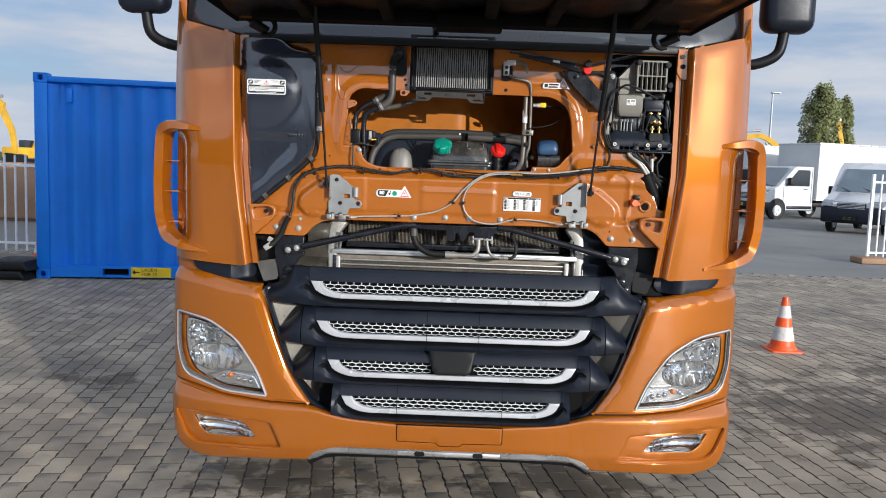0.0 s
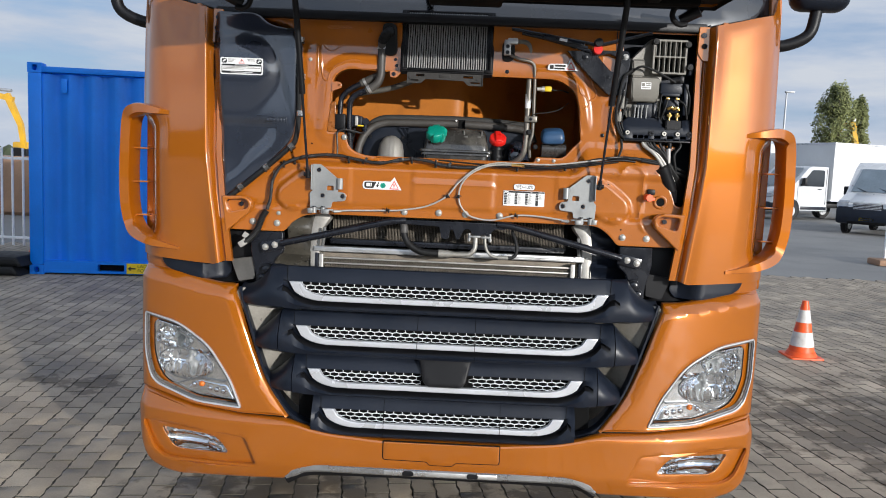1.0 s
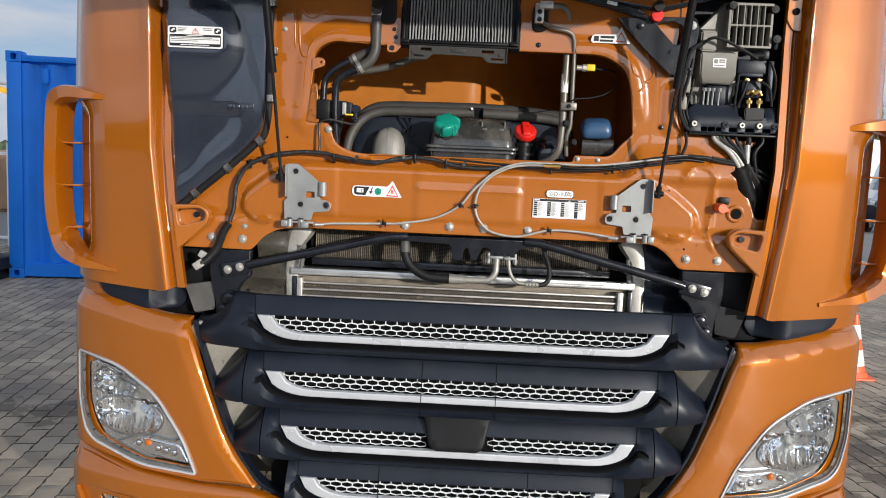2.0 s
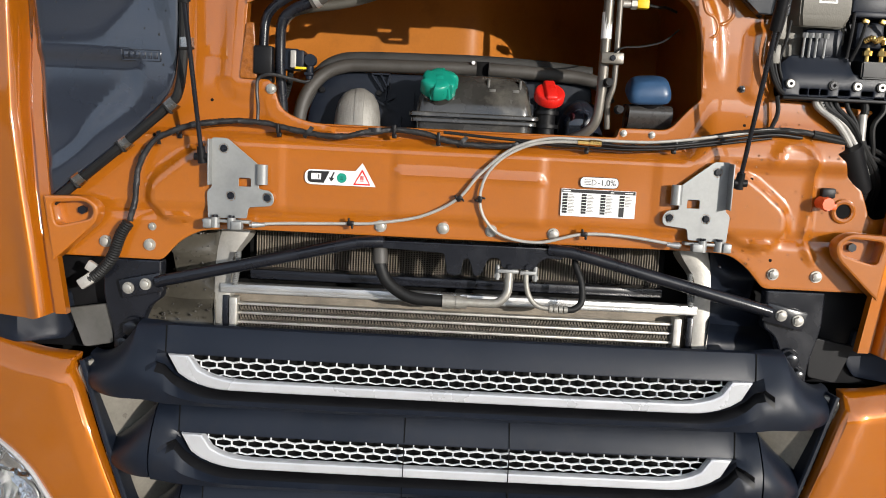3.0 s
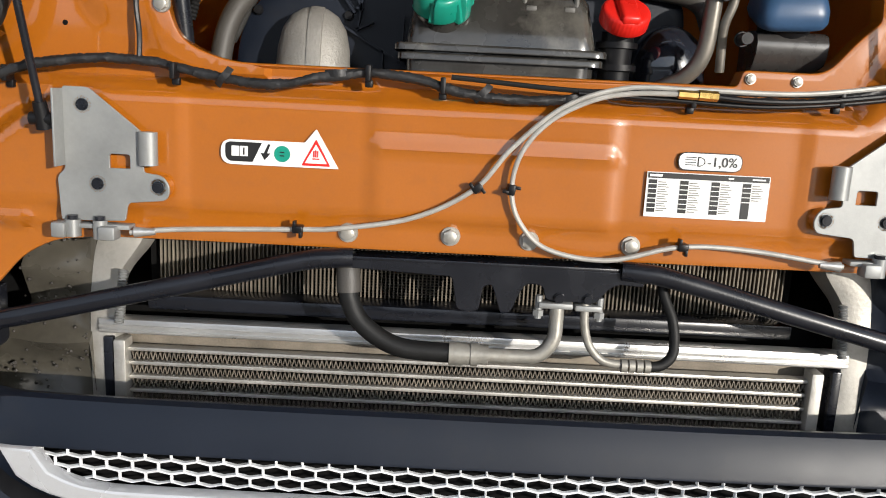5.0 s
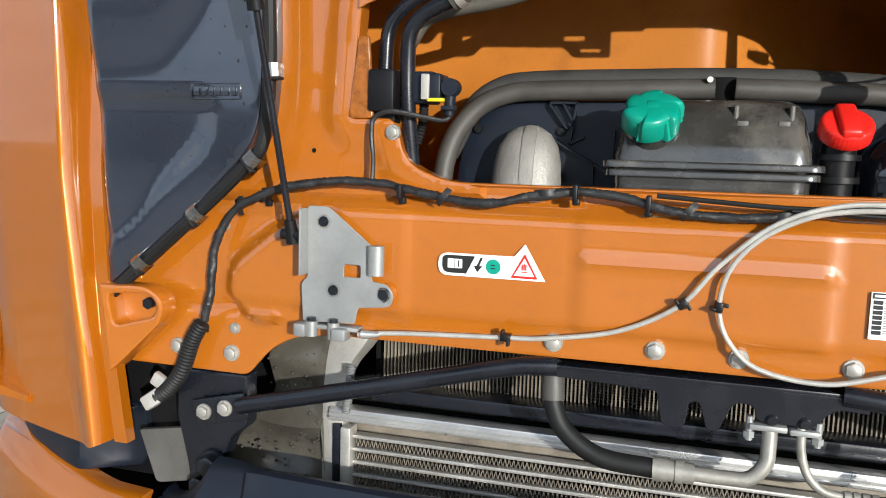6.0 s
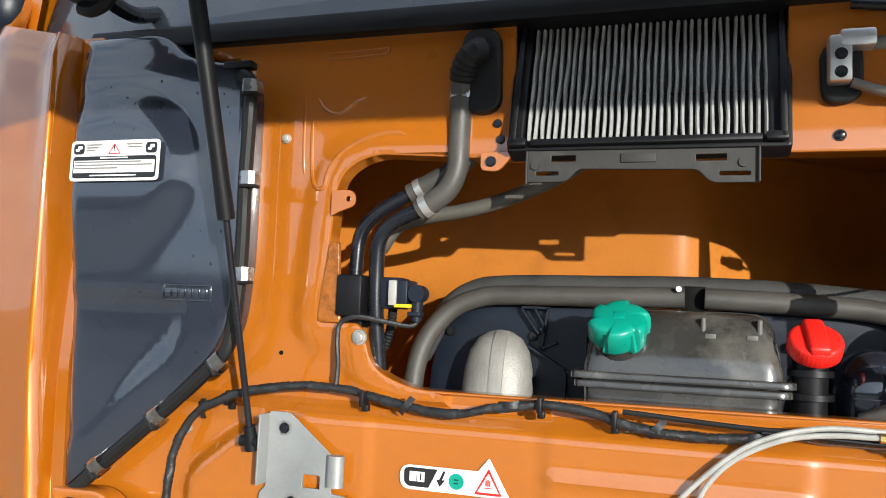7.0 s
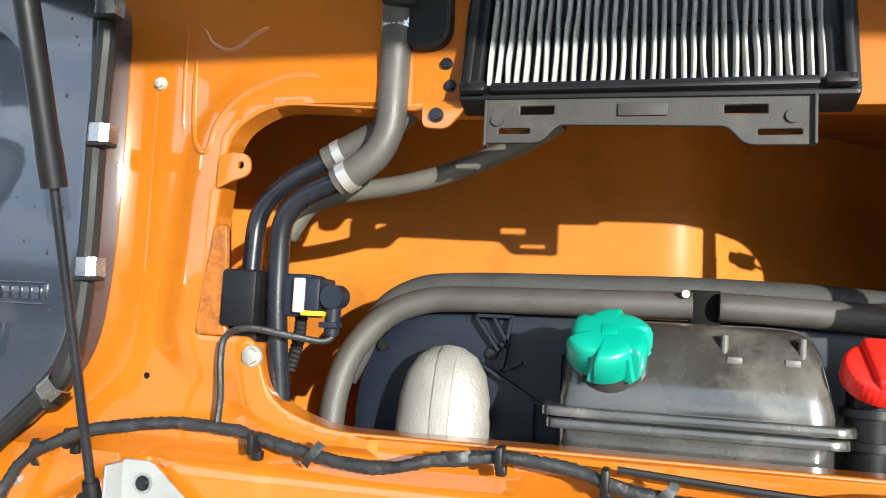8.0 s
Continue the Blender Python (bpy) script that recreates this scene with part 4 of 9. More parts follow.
def corner_panel(s):
    cols = [0, .004, .018, .025, .028, .031, .034, .038, .041, .045, .048, .051, .054, .058, .064, .072, .085, .11, .145, .18, .215, .245, .27, .29, .305, .315, .32]
    grid = []
    for r in range(49):
        q, row = r / 48, []
        for d in cols:
            z = 1.15 + 0.97 * q
            for _ in range(3):
                xi = lerp_at(z, INNER)
                x = xi + d / 0.32 * (1.262 - xi)
                lo = 1.150 - 0.014 * sstep(0.87, 0.93, x) + 0.012 * sstep(0.93, 1.25, x)
                z = lo + (2.112 + 0.085 * max(0, x - 0.945) / 0.317 + 0.10 * sstep(1.19, 1.275, x) ** 2 - lo) * q
            dd = x - xi
            y = -0.056 + 0.25 * (x - 0.95) + soft_hinge(x - 1.17, 0.05) * 0.62
            yf = -0.048 + 0.050 * min(1.0, max(0.0, (z - 1.30) / 0.66))
            y = yf + (y - yf) * sstep(0.034, 0.056, dd) + 0.016 * sstep(0.024, 0.029, dd) * sstep(0.042, 0.036, dd)
            y += 0.075 * sstep(1.14, 1.255, x) * sstep(1.19, 1.27, z) * (1 - sstep(1.66, 1.73, z)) + 0.03 * sstep(1.20, 1.262, x) + 0.02 * sstep(2.06, 2.16, z - 0.29 * max(0, x - 0.945))
            y += 0.020 * ((z - 1.62) / 0.5) ** 2 * sstep(0.05, 0.10, dd)
            row.append((s * x, y, z))
        grid.append(row)
    ob = part("corner_panel", sheet(grid, 0.02), PAINT, truck, angle=50)
    # wind deflector: a C-shaped blade outside the panel
    path = smooth_line([(s * x, bow(min(x, 1.27)) + dy, z) for x, z, dy in ((1.090, 1.712, .012), (1.17, 1.722, -.012), (1.255, 1.728, -.012), (1.304, 1.695, .01), (1.318, 1.58, .02), (1.321, 1.45, .02),
                                                                   (1.314, 1.33, .02), (1.283, 1.250, .01), (1.20, 1.212, -.01), (1.13, 1.196, .0), (1.07, 1.186, .012))], 6)
    sec = [(0.5 * a, 0.5 * b) for a, b in ((-.042, -.10), (-.042, .06), (-.034, .085), (.034, .085), (.042, .06), (.042, -.10))]
    bm = bmesh.new()
    sweep(bm, path, sec, up=(0, -1, 0), scale=lambda q: 0.42 + 0.68 * sstep(0.0, 0.22, q) - 0.80 * sstep(0.72, 1.0, q))
    bmesh.ops.bevel(bm, geom=[e for e in bm.edges if e.calc_face_angle(0) > 0.6], offset=0.004, segments=2, affect="EDGES")
    part("wind_deflector", bm, PAINT, ob, angle=50)
    for z in (1.575, 1.44, 1.305):
        bm = bmesh.new()
        box(bm, (s * 1.275, 0.12, z), (0.07, 0.05, 0.006), 0.002)
        part("deflector_rib", bm, PAINT, ob)
    # inner flange with the screw tab
    o = rounded(mirror_x([(0.908, 2.118, .006), (0.948, 2.118, .004), (0.950, 1.99, .004), (0.926, 1.99, .01), (0.906, 2.02, .01)], s))
    part("screw_tab", plate(o, 0.008, -0.004, bev=0.002), PAINT, ob)
    # flange screws at the upper inner corner
    for x, z, m in ((0.952, 2.085, STEEL_BLACK), (0.956, 2.045, BLACK)):
        bm = bmesh.new()
        rod(bm, (s * (x - 0.025), 0.002, z), (s * (x - 0.025), -0.009, z), 0.010, None, 16)
        part("flange_screw", bm, m, ob)
    # lower bracket tab that reaches into the bay
    o = rounded(mirror_x([(0.893, 1.404, .004), (0.805, 1.407, .03), (0.774, 1.386, .02), (0.780, 1.352, .025), (0.852, 1.285, .01), (0.876, 1.264, .004)], s))
    slot = rounded(mirror_x([(0.876, 1.390, .012), (0.806, 1.395, .014), (0.788, 1.382, .012), (0.791, 1.360, .012), (0.866, 1.340, .014)], s))
    part("bracket_tab", plate(o, 0.034, -0.052, holes=[slot], bev=0.005), PAINT_BAY, ob)
    bm = plate(offset(slot, -0.003), 0.004, -0.018, bev=0.0015)
    part("tab_recess", bm, PAINT_BAY, ob)
    bm = bmesh.new()
    rod(bm, (s * 0.822, -0.017, 1.374), (s * 0.822, -0.028, 1.374), 0.0095, None, 6)
    part("tab_bolt", bm, STEEL_BLACK, ob)
    # inner return of the panel and cab side
    bm = bmesh.new()
    box(bm, (s * 1.02, 0.14, 1.67), (0.02, 0.2, 0.95), 0.004)
    part("panel_return", bm, PAINT_BAY, ob)


def bumper_corner(s):
    def warp(x, z):
        ax = abs(x)
        zb = 1.018 + 0.045 * sstep(0.85, 1.25, ax)
        d = ax - lerp_at(z, [(0.54, 0.60), (0.547, 0.608), (0.684, 0.707), (0.845, 0.770), (1.03, 0.832), (1.2, 0.85)])
        return bow(ax) + soft_hinge(z - zb, 0.005) * 0.9 + 0.32 * max(0.0, 0.042 - d) + 0.02 * sstep(1.22, 1.265, ax)
    o = rounded(mirror_x([(0.832, 1.030, .005), (0.77, 0.845, .05), (0.707, 0.684, .05), (0.608, 0.548, .002), (0.80, 0.553, .02), (1.0, 0.566, .02), (1.258, 0.602, .01), (1.262, 0.85), (1.262, 1.06, .01),
                          (1.25, 1.105, .008), (1.10, 1.096, .02), (0.93, 1.062, .03), (0.835, 1.056, .004)], s))
    lamp_o = [(1.243, 0.915, .02), (1.07, 0.893, .05), (0.935, 0.815, .05), (0.842, 0.684, .04), (0.796, 0.573, .01), (0.99, 0.580, .04), (1.20, 0.632, .05), (1.243, 0.745, .04)]
    hole = rounded(mirror_x(lamp_o, s), 6)
    c = part("bumper_corner", plate(o, 0.03, holes=[hole], bev=0.009, step=0.0135, warp=warp), PAINT, truck)
    flat = lambda x, z: bow(abs(x)) + 0.02 * sstep(1.20, 1.265, abs(x))
    head = part("headlight", plate(hole, 0.012, 0.145, bev=0.002, step=0.03, warp=flat), PLASTIC_BLACK, truck)
    inner = offset(hole, 0.013)
    bz = part("bezel", plate(offset(hole, 0.001), 0.012, 0.004, holes=[inner], bev=0.004, step=0.03, warp=flat), BEZEL, head, "grey headlight bezel with a bright rim")
    part("bright_rim", plate(offset(hole, -0.001), 0.016, -0.004, holes=[offset(hole, 0.005)], bev=0.0015, warp=flat), SILVER, bz)
    lens = rounded(mirror_x([(1.192, 0.884, .02), (1.065, 0.868, .05), (0.945, 0.797, .05), (0.858, 0.680, .04), (0.817, 0.592, .01), (0.99, 0.600, .04), (1.15, 0.650, .05), (1.192, 0.75, .04)], s), 5)
    # orange strip outside the lens, coloured to stand for body paint reflected there
    part("inner_surround", plate(inner, 0.006, 0.03, holes=[offset(lens, -0.002)], bev=0.002, step=0.03, warp=flat), PAINT, head)
    bm = plate(lens, 0.004, 0.008, bev=0.002, step=0.03, warp=flat)
    g = part("lens", bm, GLASS, head, "clear headlight lens")
    g.visible_shadow = False

    def bowls(x, z):
        ax = abs(x)
        r1, r2 = math.hypot((ax - 1.095) / 0.085, (z - 0.822) / 0.046), math.hypot((ax - 1.045) / 0.125, (z - 0.722) / 0.062)
        d = max(0.075 * (1 - r1 * r1), 0.085 * (1 - r2 * r2), 0.0)
        flute = 2 * (((ax - 0.8) / 0.031) % 1.0) - 1
        d -= 0.0055 * (1 - flute * flute) * sstep(1.0, 0.85, min(r1, r2)) * sstep(0.25, 0.45, min(r1, r2))
        d += 0.010 * sstep(0.012, 0.006, abs(ax - 1.155)) - 0.012 * sstep(0.008, 0.003, abs(z - 0.782 + 0.12 * (1.05 - ax)))
        return flat(x, z) + d
    bm = plate(offset(lens, 0.004), 0.004, 0.030, bev=0.001, step=0.0055, warp=bowls)
    part("reflector_housing", bm, CHROME, head, "faceted chrome reflector housing", angle=20)
    for cx, cz, rx, rz in ((1.095, 0.822, 0.085, 0.046), (1.045, 0.722, 0.125, 0.062)):
        ring = [(s * (cx + rx * math.cos(k * math.pi / 18)), cz + rz * math.sin(k * math.pi / 18)) for k in range(36)]
        ring = [q for q in ring if inside(offset(lens, 0.010), *q)]
        bm = bmesh.new()
        tube(bm, [(x, flat(x, z) + 0.027, z) for x, z in ring], 0.0032, 2, 8, smooth=False)
        part("reflector_rim", bm, BEZEL, head)
        bm = bmesh.new()
        cy = bowls(cx, cz) + 0.03
        rod(bm, (s * cx, cy, cz), (s * cx, cy - 0.035, cz), 0.011, 0.008, 14)
        part("bulb", bm, ZINC, head)
    strip = rounded(mirror_x([(0.834, 0.598, .004), (0.985, 0.610, .01), (1.03, 0.628, .01), (0.985, 0.662, .01), (0.864, 0.652, .01)], s))
    ind = part("indicator", plate(strip, 0.01, 0.026, bev=0.002, step=0.008, warp=lambda x, z: flat(x, z) - 0.003 * abs(math.sin(x * 200))), CHROME, head, "clear indicator strip")
    for k, x in enumerate((0.875, 0.903, 0.931, 0.968, 1.00)):
        bm = bmesh.new()
        bmesh.ops.create_uvsphere(bm, u_segments=14, v_segments=8, radius=0.011 if k != 3 else 0.012, matrix=Matrix.Translation((s * x, flat(x, 0.64) + 0.020, 0.628 + 0.12 * (x - 0.875) + (0.010 if k == 3 else 0))) @ Matrix.Diagonal((1, 0.6, 1, 1)))
        part("indicator_bulb", bm, AMBER if k == 3 else CHROME, ind, "amber indicator bulb" if k == 3 else "")
    part("divider", plate(rounded(mirror_x([(0.868, 0.664, .002), (0.985, 0.669, .004), (1.078, 0.634, .004), (1.083, 0.638, .004), (0.99, 0.674, .004), (0.870, 0.669, .002)], s)), 0.02, 0.016, bev=0.001, warp=flat), BEZEL, head)
    # dark trim between panel and bumper, with painted sheet behind its outer end
    o = rounded(mirror_x([(0.874, 1.10, .01), (0.90, 1.068, .01), (1.0, 1.070, .03), (1.10, 1.084, .03), (1.165, 1.112, .03), (1.175, 1.18, .01), (0.888, 1.18, .01)], s))
    part("dark_trim", plate(o, 0.02, 0.040, bev=0.004, step=0.02, warp=lambda x, z: bow(abs(x)) + 0.075 * sstep(0.99, 0.90, abs(x))), PLASTIC, truck)
    o = rounded(mirror_x([(1.09, 1.07, .01), (1.258, 1.08, .01), (1.258, 1.19, .01), (1.09, 1.19, .01)], s))
    part("trim_infill", plate(o, 0.02, 0.052, bev=0.004, step=0.03, warp=lambda x, z: bow(abs(x)) + 0.02 * sstep(1.22, 1.265, abs(x))), PAINT, truck)


def lower_bumper():
    def warp(x, z):
        ax = abs(x)
        return bow(ax) - 0.024 * sstep(0.572, 0.525, z) + 0.55 * max(0.0, 0.37 - z) ** 1.2 + 0.02 * sstep(1.22, 1.265, ax) + 0.012 * sstep(0.55, 0.60, z)
    half = [(0.226, 0.489), (0.47, 0.507, .08), (0.606, 0.545, .02), (0.80, 0.548, .02), (1.0, 0.561, .02), (1.258, 0.597, .01), (1.266, 0.50, .03), (1.258, 0.40, .03), (1.215, 0.285, .05), (1.10, 0.258, .05),
            (0.72, 0.296, .02), (0.615, 0.302, .015), (0.55, 0.352, .04), (0.49, 0.374, .03)]
    o = rounded(half + [(-x, z, *r) for x, z, *r in half[::-1]], 4)
    holes, fogs = [], []
    for s in (1, -1):
        holes.append(rounded(mirror_x([(1.235, 0.470, .02), (0.775, 0.460, .015), (0.728, 0.358, .015), (1.16, 0.330, .06)], s)))
        fogs.append(rounded(mirror_x([(1.15, 0.452, .02), (0.90, 0.452, .04), (0.842, 0.385, .02), (1.09, 0.372, .04)], s)))
    b = part("lower_bumper", plate(o, 0.03, holes=holes, bev=0.011, step=0.013, warp=warp), PAINT, truck)
    for s, h, f in zip((1, -1), holes, fogs):
        part("fog_recess", plate(offset(h, -0.004), 0.006, 0.024, holes=[f], bev=0.002, step=0.03, warp=warp), PAINT, b)
        lampo = part("fog_light", plate(offset(f, -0.003), 0.006, 0.040, bev=0.001, step=0.008, warp=lambda x, z: warp(x, z) + 0.055 * max(0.0, 1 - math.hypot((abs(x) - 0.995) / 0.125, (z - 0.412) / 0.055) ** 2) - 0.0015 * abs(math.sin(x * 90))), CHROME, b, "clear fog light", angle=22)
        g = part("lens", plate(offset(f, 0.001), 0.003, 0.028, bev=0.001, step=0.03, warp=warp), GLASS, lampo)
        g.visible_shadow = False
    o = rounded([(-0.224, 0.487, .004), (-0.224, 0.417, .01), (-0.055, 0.415, .01), (-0.045, 0.402, .008), (0.045, 0.402, .008), (0.055, 0.415, .01), (0.224, 0.417, .01), (0.224, 0.487, .004)])
    part("cover_gap", plate(offset(o, -0.0035), 0.004, -0.0012, bev=0.0005, step=0.03, warp=warp), BLACK, b)
    part("tow_cover", plate(o, 0.02, -0.006, bev=0.003, step=0.03, warp=warp), PAINT, b)
    path = smooth_line([(s2 * 1.0, bow(abs(s2)) - 0.005, z) for s2, z in ((-0.605, 0.312), (-0.56, 0.345), (-0.50, 0.362), (-0.3, 0.364), (0, 0.364), (0.3, 0.364), (0.50, 0.362), (0.56, 0.345), (0.605, 0.312))], 5)
    bm = bmesh.new()
    sweep(bm, path, [(-.018, -.01), (.018, -.01), (.018, .006), (.009, .015), (-.009, .015), (-.018, .006)], up=(0, -1, 0), scale=lambda q: 0.35 + 0.65 * sstep(0.0, 0.10, min(q, 1 - q)))
    lip = part("lower_lip", bm, LIP, b, "silver lower lip strip")
    bm = bmesh.new()
    box(bm, (0, -0.133, 0.362), (0.44, 0.01, 0.018), 0.003)
    part("lip_insert", bm, ALU_BRIGHT, lip)
    for x in (-0.125, 0.125):
        bm = plate(rounded([(x - 0.022, 0.352, .01), (x + 0.022, 0.352, .01), (x + 0.022, 0.371, .01), (x - 0.022, 0.371, .01)]), 0.006, -0.141, bev=0.002)
        part("lip_slot", bm, PLASTIC_BLACK, lip)
    path = smooth_line([(x, bow(abs(x)) + 0.03, z) for x, z in ((-0.61, 0.285), (-0.52, 0.325), (-0.3, 0.333), (0, 0.334), (0.3, 0.333), (0.52, 0.325), (0.61, 0.285))], 5)
    bm = bmesh.new()
    sweep(bm, path, [(-.022, -.05), (.014, -.05), (.014, .0), (.0, .008), (-.022, .004)], up=(0, -1, 0))
    part("under_lip", bm, PLASTIC_BLACK, b)


def mesh_edge(ax, xm, mt, mb, r=0.13):
    """Height of the curved lower edge of a mesh field at ax from its middle."""
    t = max(0.0, min(1.0, (ax - (xm - r)) / r))
    return mb + (mt - mb) * (1 - math.sqrt(max(0.0, 1 - t * t)))


def hex_field(bm, x0, x1, mt, mb, xm, y, gap=None):
    """A honeycomb of long six-sided cells, each a ring with depth."""
    px, pz = 0.0338, 0.0152
    row, z = 0, mt - 0.0072
    while z > mb - 0.006:
        x = -0.75 + (px / 2 if row % 2 else 0)
        while x < 0.75:
            ok = x0 < x < x1 and z > mesh_edge(abs(x), xm, mt, mb) + 0.001 and abs(x) < xm - 0.01
            if ok and gap and gap(x, z):
                ok = False
            if ok:
                hx, h1, h2 = px / 2, 0.0096, 0.0056
                o = [(-hx, -h2), (0, -h1), (hx, -h2), (hx, h2), (0, h1), (-hx, h2)]
                yb = y + 0.075 * x ** 4
                a = [bm.verts.new((x + u, yb, z + v)) for u, v in o]
                m = [bm.verts.new((x + u * 0.968, yb - 0.0015, z + v * 0.93)) for u, v in o]
                b = [bm.verts.new((x + u * 0.925, yb - 0.0004, z + v * 0.83)) for u, v in o]
                c = [bm.verts.new((x + u * 0.915, yb + 0.005, z + v * 0.81)) for u, v in o]
                for p, q in ((a, m), (m, b), (b, c)):
                    for k in range(6):
                        bm.faces.new((p[k], p[(k + 1) % 6], q[(k + 1) % 6], q[k]))
            x += px
        z -= pz
        row += 1


def slat_base(x):
    return -0.085 + 0.075 * x ** 4


SMOOTH_S = (0.0, 0.02, 0.06, 0.15, 0.24, 0.33, 0.42, 0.50, 0.57, 0.65, 0.78, 0.93, 1.0, 0.96)


def bar_profile(top, bot, swell):
    """A plain convex section from its top edge to its curled lower edge, as (depth, height)."""
    out = []
    for i, q in enumerate(SMOOTH_S):
        y = 0.010 - swell * math.sin(math.pi / 2 * min(1.0, q / 0.66))
        if i == 0:
            y = 0.035
        elif i == 1:
            y = 0.014
        elif i == 11:
            y = 0.010 - swell * 0.86
        elif i == 12:
            y = 0.010 - swell * 0.35
        elif i == 13:
            y = 0.045
        out.append((y, top + (bot - top) * q))
    return out


def loft_strip(bm, rings, dark=()):
    m = len(rings[0])
    for k, (a, b) in enumerate(zip(rings, rings[1:])):
        for j in range(m - 1):
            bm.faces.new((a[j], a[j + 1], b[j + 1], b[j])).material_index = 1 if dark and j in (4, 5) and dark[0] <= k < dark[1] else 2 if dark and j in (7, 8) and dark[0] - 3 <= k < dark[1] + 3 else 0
    bm.faces.new(rings[0])
    bm.faces.new(rings[-1][::-1])


def wing_rings(bm, s, xs, xw, zt, zb, sweep_pow, tip, n=12):
    """Sections of a slat's tapered end, from its root to the rounded tip."""
    rings = []
    for i in range(n + 3):
        q = min(1.0, i / n)
        x = xs + (xw - xs) * (q if i <= n else 1.0) + 0.0025 * max(0, i - n)
        g = 1 - (1 - q) ** sweep_pow
        top, bot = zt + (zb + tip - zt) * g, zb + 0.006 * q
        shrink = (1.0, 1.0, 0.93, 0.76)[max(0, i - n + 1)]
        mid = (top + bot) / 2
        pr = bar_profile(mid + (top - mid) * shrink, mid + (bot - mid) * shrink, 0.062 * (1 - 0.30 * q * q) * shrink)
        back = 0.055 * q * q + 0.010 * max(0, i - n)
        rings.append([bm.verts.new((s * x, slat_base(x) + a + back, b)) for a, b in pr])
    return rings


def grille_slat(zt, zb, mt, mb, xm, xs, xw, tip, sweep_pow, notch=None, seams=(), split=True):
    """One slat: upper panel, honeycomb field over a silver edge, rounded lower bar and tapered ends."""
    n, rings = 76, []
    bm = bmesh.new()
    for i in range(n + 1):
        x = -xs + 2 * xs * i / n
        ax = abs(x)
        e = mesh_edge(ax, xm + 0.012, mt, mb)
        t = 1.0 if ax < xm - 0.02 else max(0.0, 1 - (ax - xm + 0.02) / 0.04)
        k = sstep(xm - 0.004, min(xm + 0.05, xs), ax)
        pr = [(0.035, zt - 0.006), (0.016, zt), (0.006, zt - 0.003), (-0.022, mt + 0.004), (-0.022, mt), (-0.022 + 0.034 * t, mt - 0.003), (-0.024 + 0.036 * t, e + 0.004), (-0.026, e), (-0.006, e - 0.004),
              (-0.040, e - 0.017), (-0.052, (e + zb) / 2 - 0.004), (-0.043, zb + 0.006), (-0.012, zb), (0.045, zb + 0.006)]
        sm = bar_profile(zt, zb, 0.062)
        rings.append([bm.verts.new((x, slat_base(x) + a + (c - a) * k, b + (d - b) * k)) for (a, b), (c, d) in zip(pr, sm)])
    inner = [i for i in range(n) if abs(-xs + 2 * xs * i / n) < xm - 0.02]
    ends = {}
    for s in (1, -1):
        if split or xw <= xs:
            continue
        ends[s] = wing_rings(bm, s, xs, xw, zt, zb, sweep_pow, tip)[1:]
    lead = len(ends.get(-1, []))
    rings = ends.get(-1, [])[::-1] + rings + ends.get(1, [])
    loft_strip(bm, rings, (lead + inner[0], lead + inner[-1] + 1))
    # black faces behind the mesh and in the groove are shade put into colour
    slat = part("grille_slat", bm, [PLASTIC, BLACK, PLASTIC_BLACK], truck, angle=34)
    # silver edge under the mesh
    outer, inner, k = [], [], 56
    for i in range(k + 1):
        x = -xm + 2 * xm * i / k
        outer.append((x, mesh_edge(abs(x), xm, mt, mb)))
        x2 = x * (xm - 0.045) / xm
        inner.append((x2, mesh_edge(abs(x2), xm - 0.045, mt, mb + 0.021, 0.11)))
    part("silver_edge", plate(outer + inner[::-1], 0.02, -0.03, bev=0.004, warp=lambda x, z: slat_base(x)), SILVER, slat, "silver edge under the mesh", angle=40)
    bm = bmesh.new()
    hex_field(bm, -0.7, 0.7, mt, mb + 0.021, xm - 0.045, -0.096, notch)
    tagged(part("honeycomb_mesh", bm, MESH_SILVER, slat, "pale honeycomb mesh"), kind="stuff")
    # joints between the upper panel, the bar and the end pieces
    for x in (-xm - 0.006, xm + 0.006):
        bm = bmesh.new()
        b0 = slat_base(x)
        sweep(bm, [Vector((x * 1.012, b0 + 0.0045, zt - 0.004)), Vector((x, b0 - 0.0235, mt + 0.002))], [(-.0011, -.004), (.0011, -.004), (.0011, .0012), (-.0011, .0012)], up=(0, -1, 0))
        part("panel_joint", bm, BLACK, slat)
    for x in seams:
        bm = bmesh.new()
        b0 = slat_base(x)
        sweep(bm, [Vector((x, b0 + 0.0050, zt - 0.003)), Vector((x, b0 - 0.0228, mt + 0.003))], [(-.0010, -.004), (.0010, -.004), (.0010, .0010), (-.0010, .0010)], up=(0, -1, 0))
        sweep(bm, [Vector((x, b0 - 0.0302, mt)), Vector((x, b0 - 0.0302, mb))], [(-.0010, -.004), (.0010, -.004), (.0010, .0008), (-.0010, .0008)], up=(0, -1, 0))
        sweep(bm, [Vector((x, b0 - 0.044, mb - 0.015)), Vector((x, b0 - 0.052, (mb + zb) / 2 - 0.004)), Vector((x, b0 - 0.043, zb + 0.006))], [(-.0010, -.004), (.0010, -.004), (.0010, .0010), (-.0010, .0010)], up=(0, -1, 0))
        part("seam", bm, BLACK, slat)
    if split and xw > xs:
        for s in (1, -1):
            bm = bmesh.new()
            loft_strip(bm, wing_rings(bm, s, xs + 0.0035, xw, zt - 0.004, zb + 0.004, sweep_pow, tip))
            part("end_cap", bm, PLASTIC, slat, angle=34)
    return slat


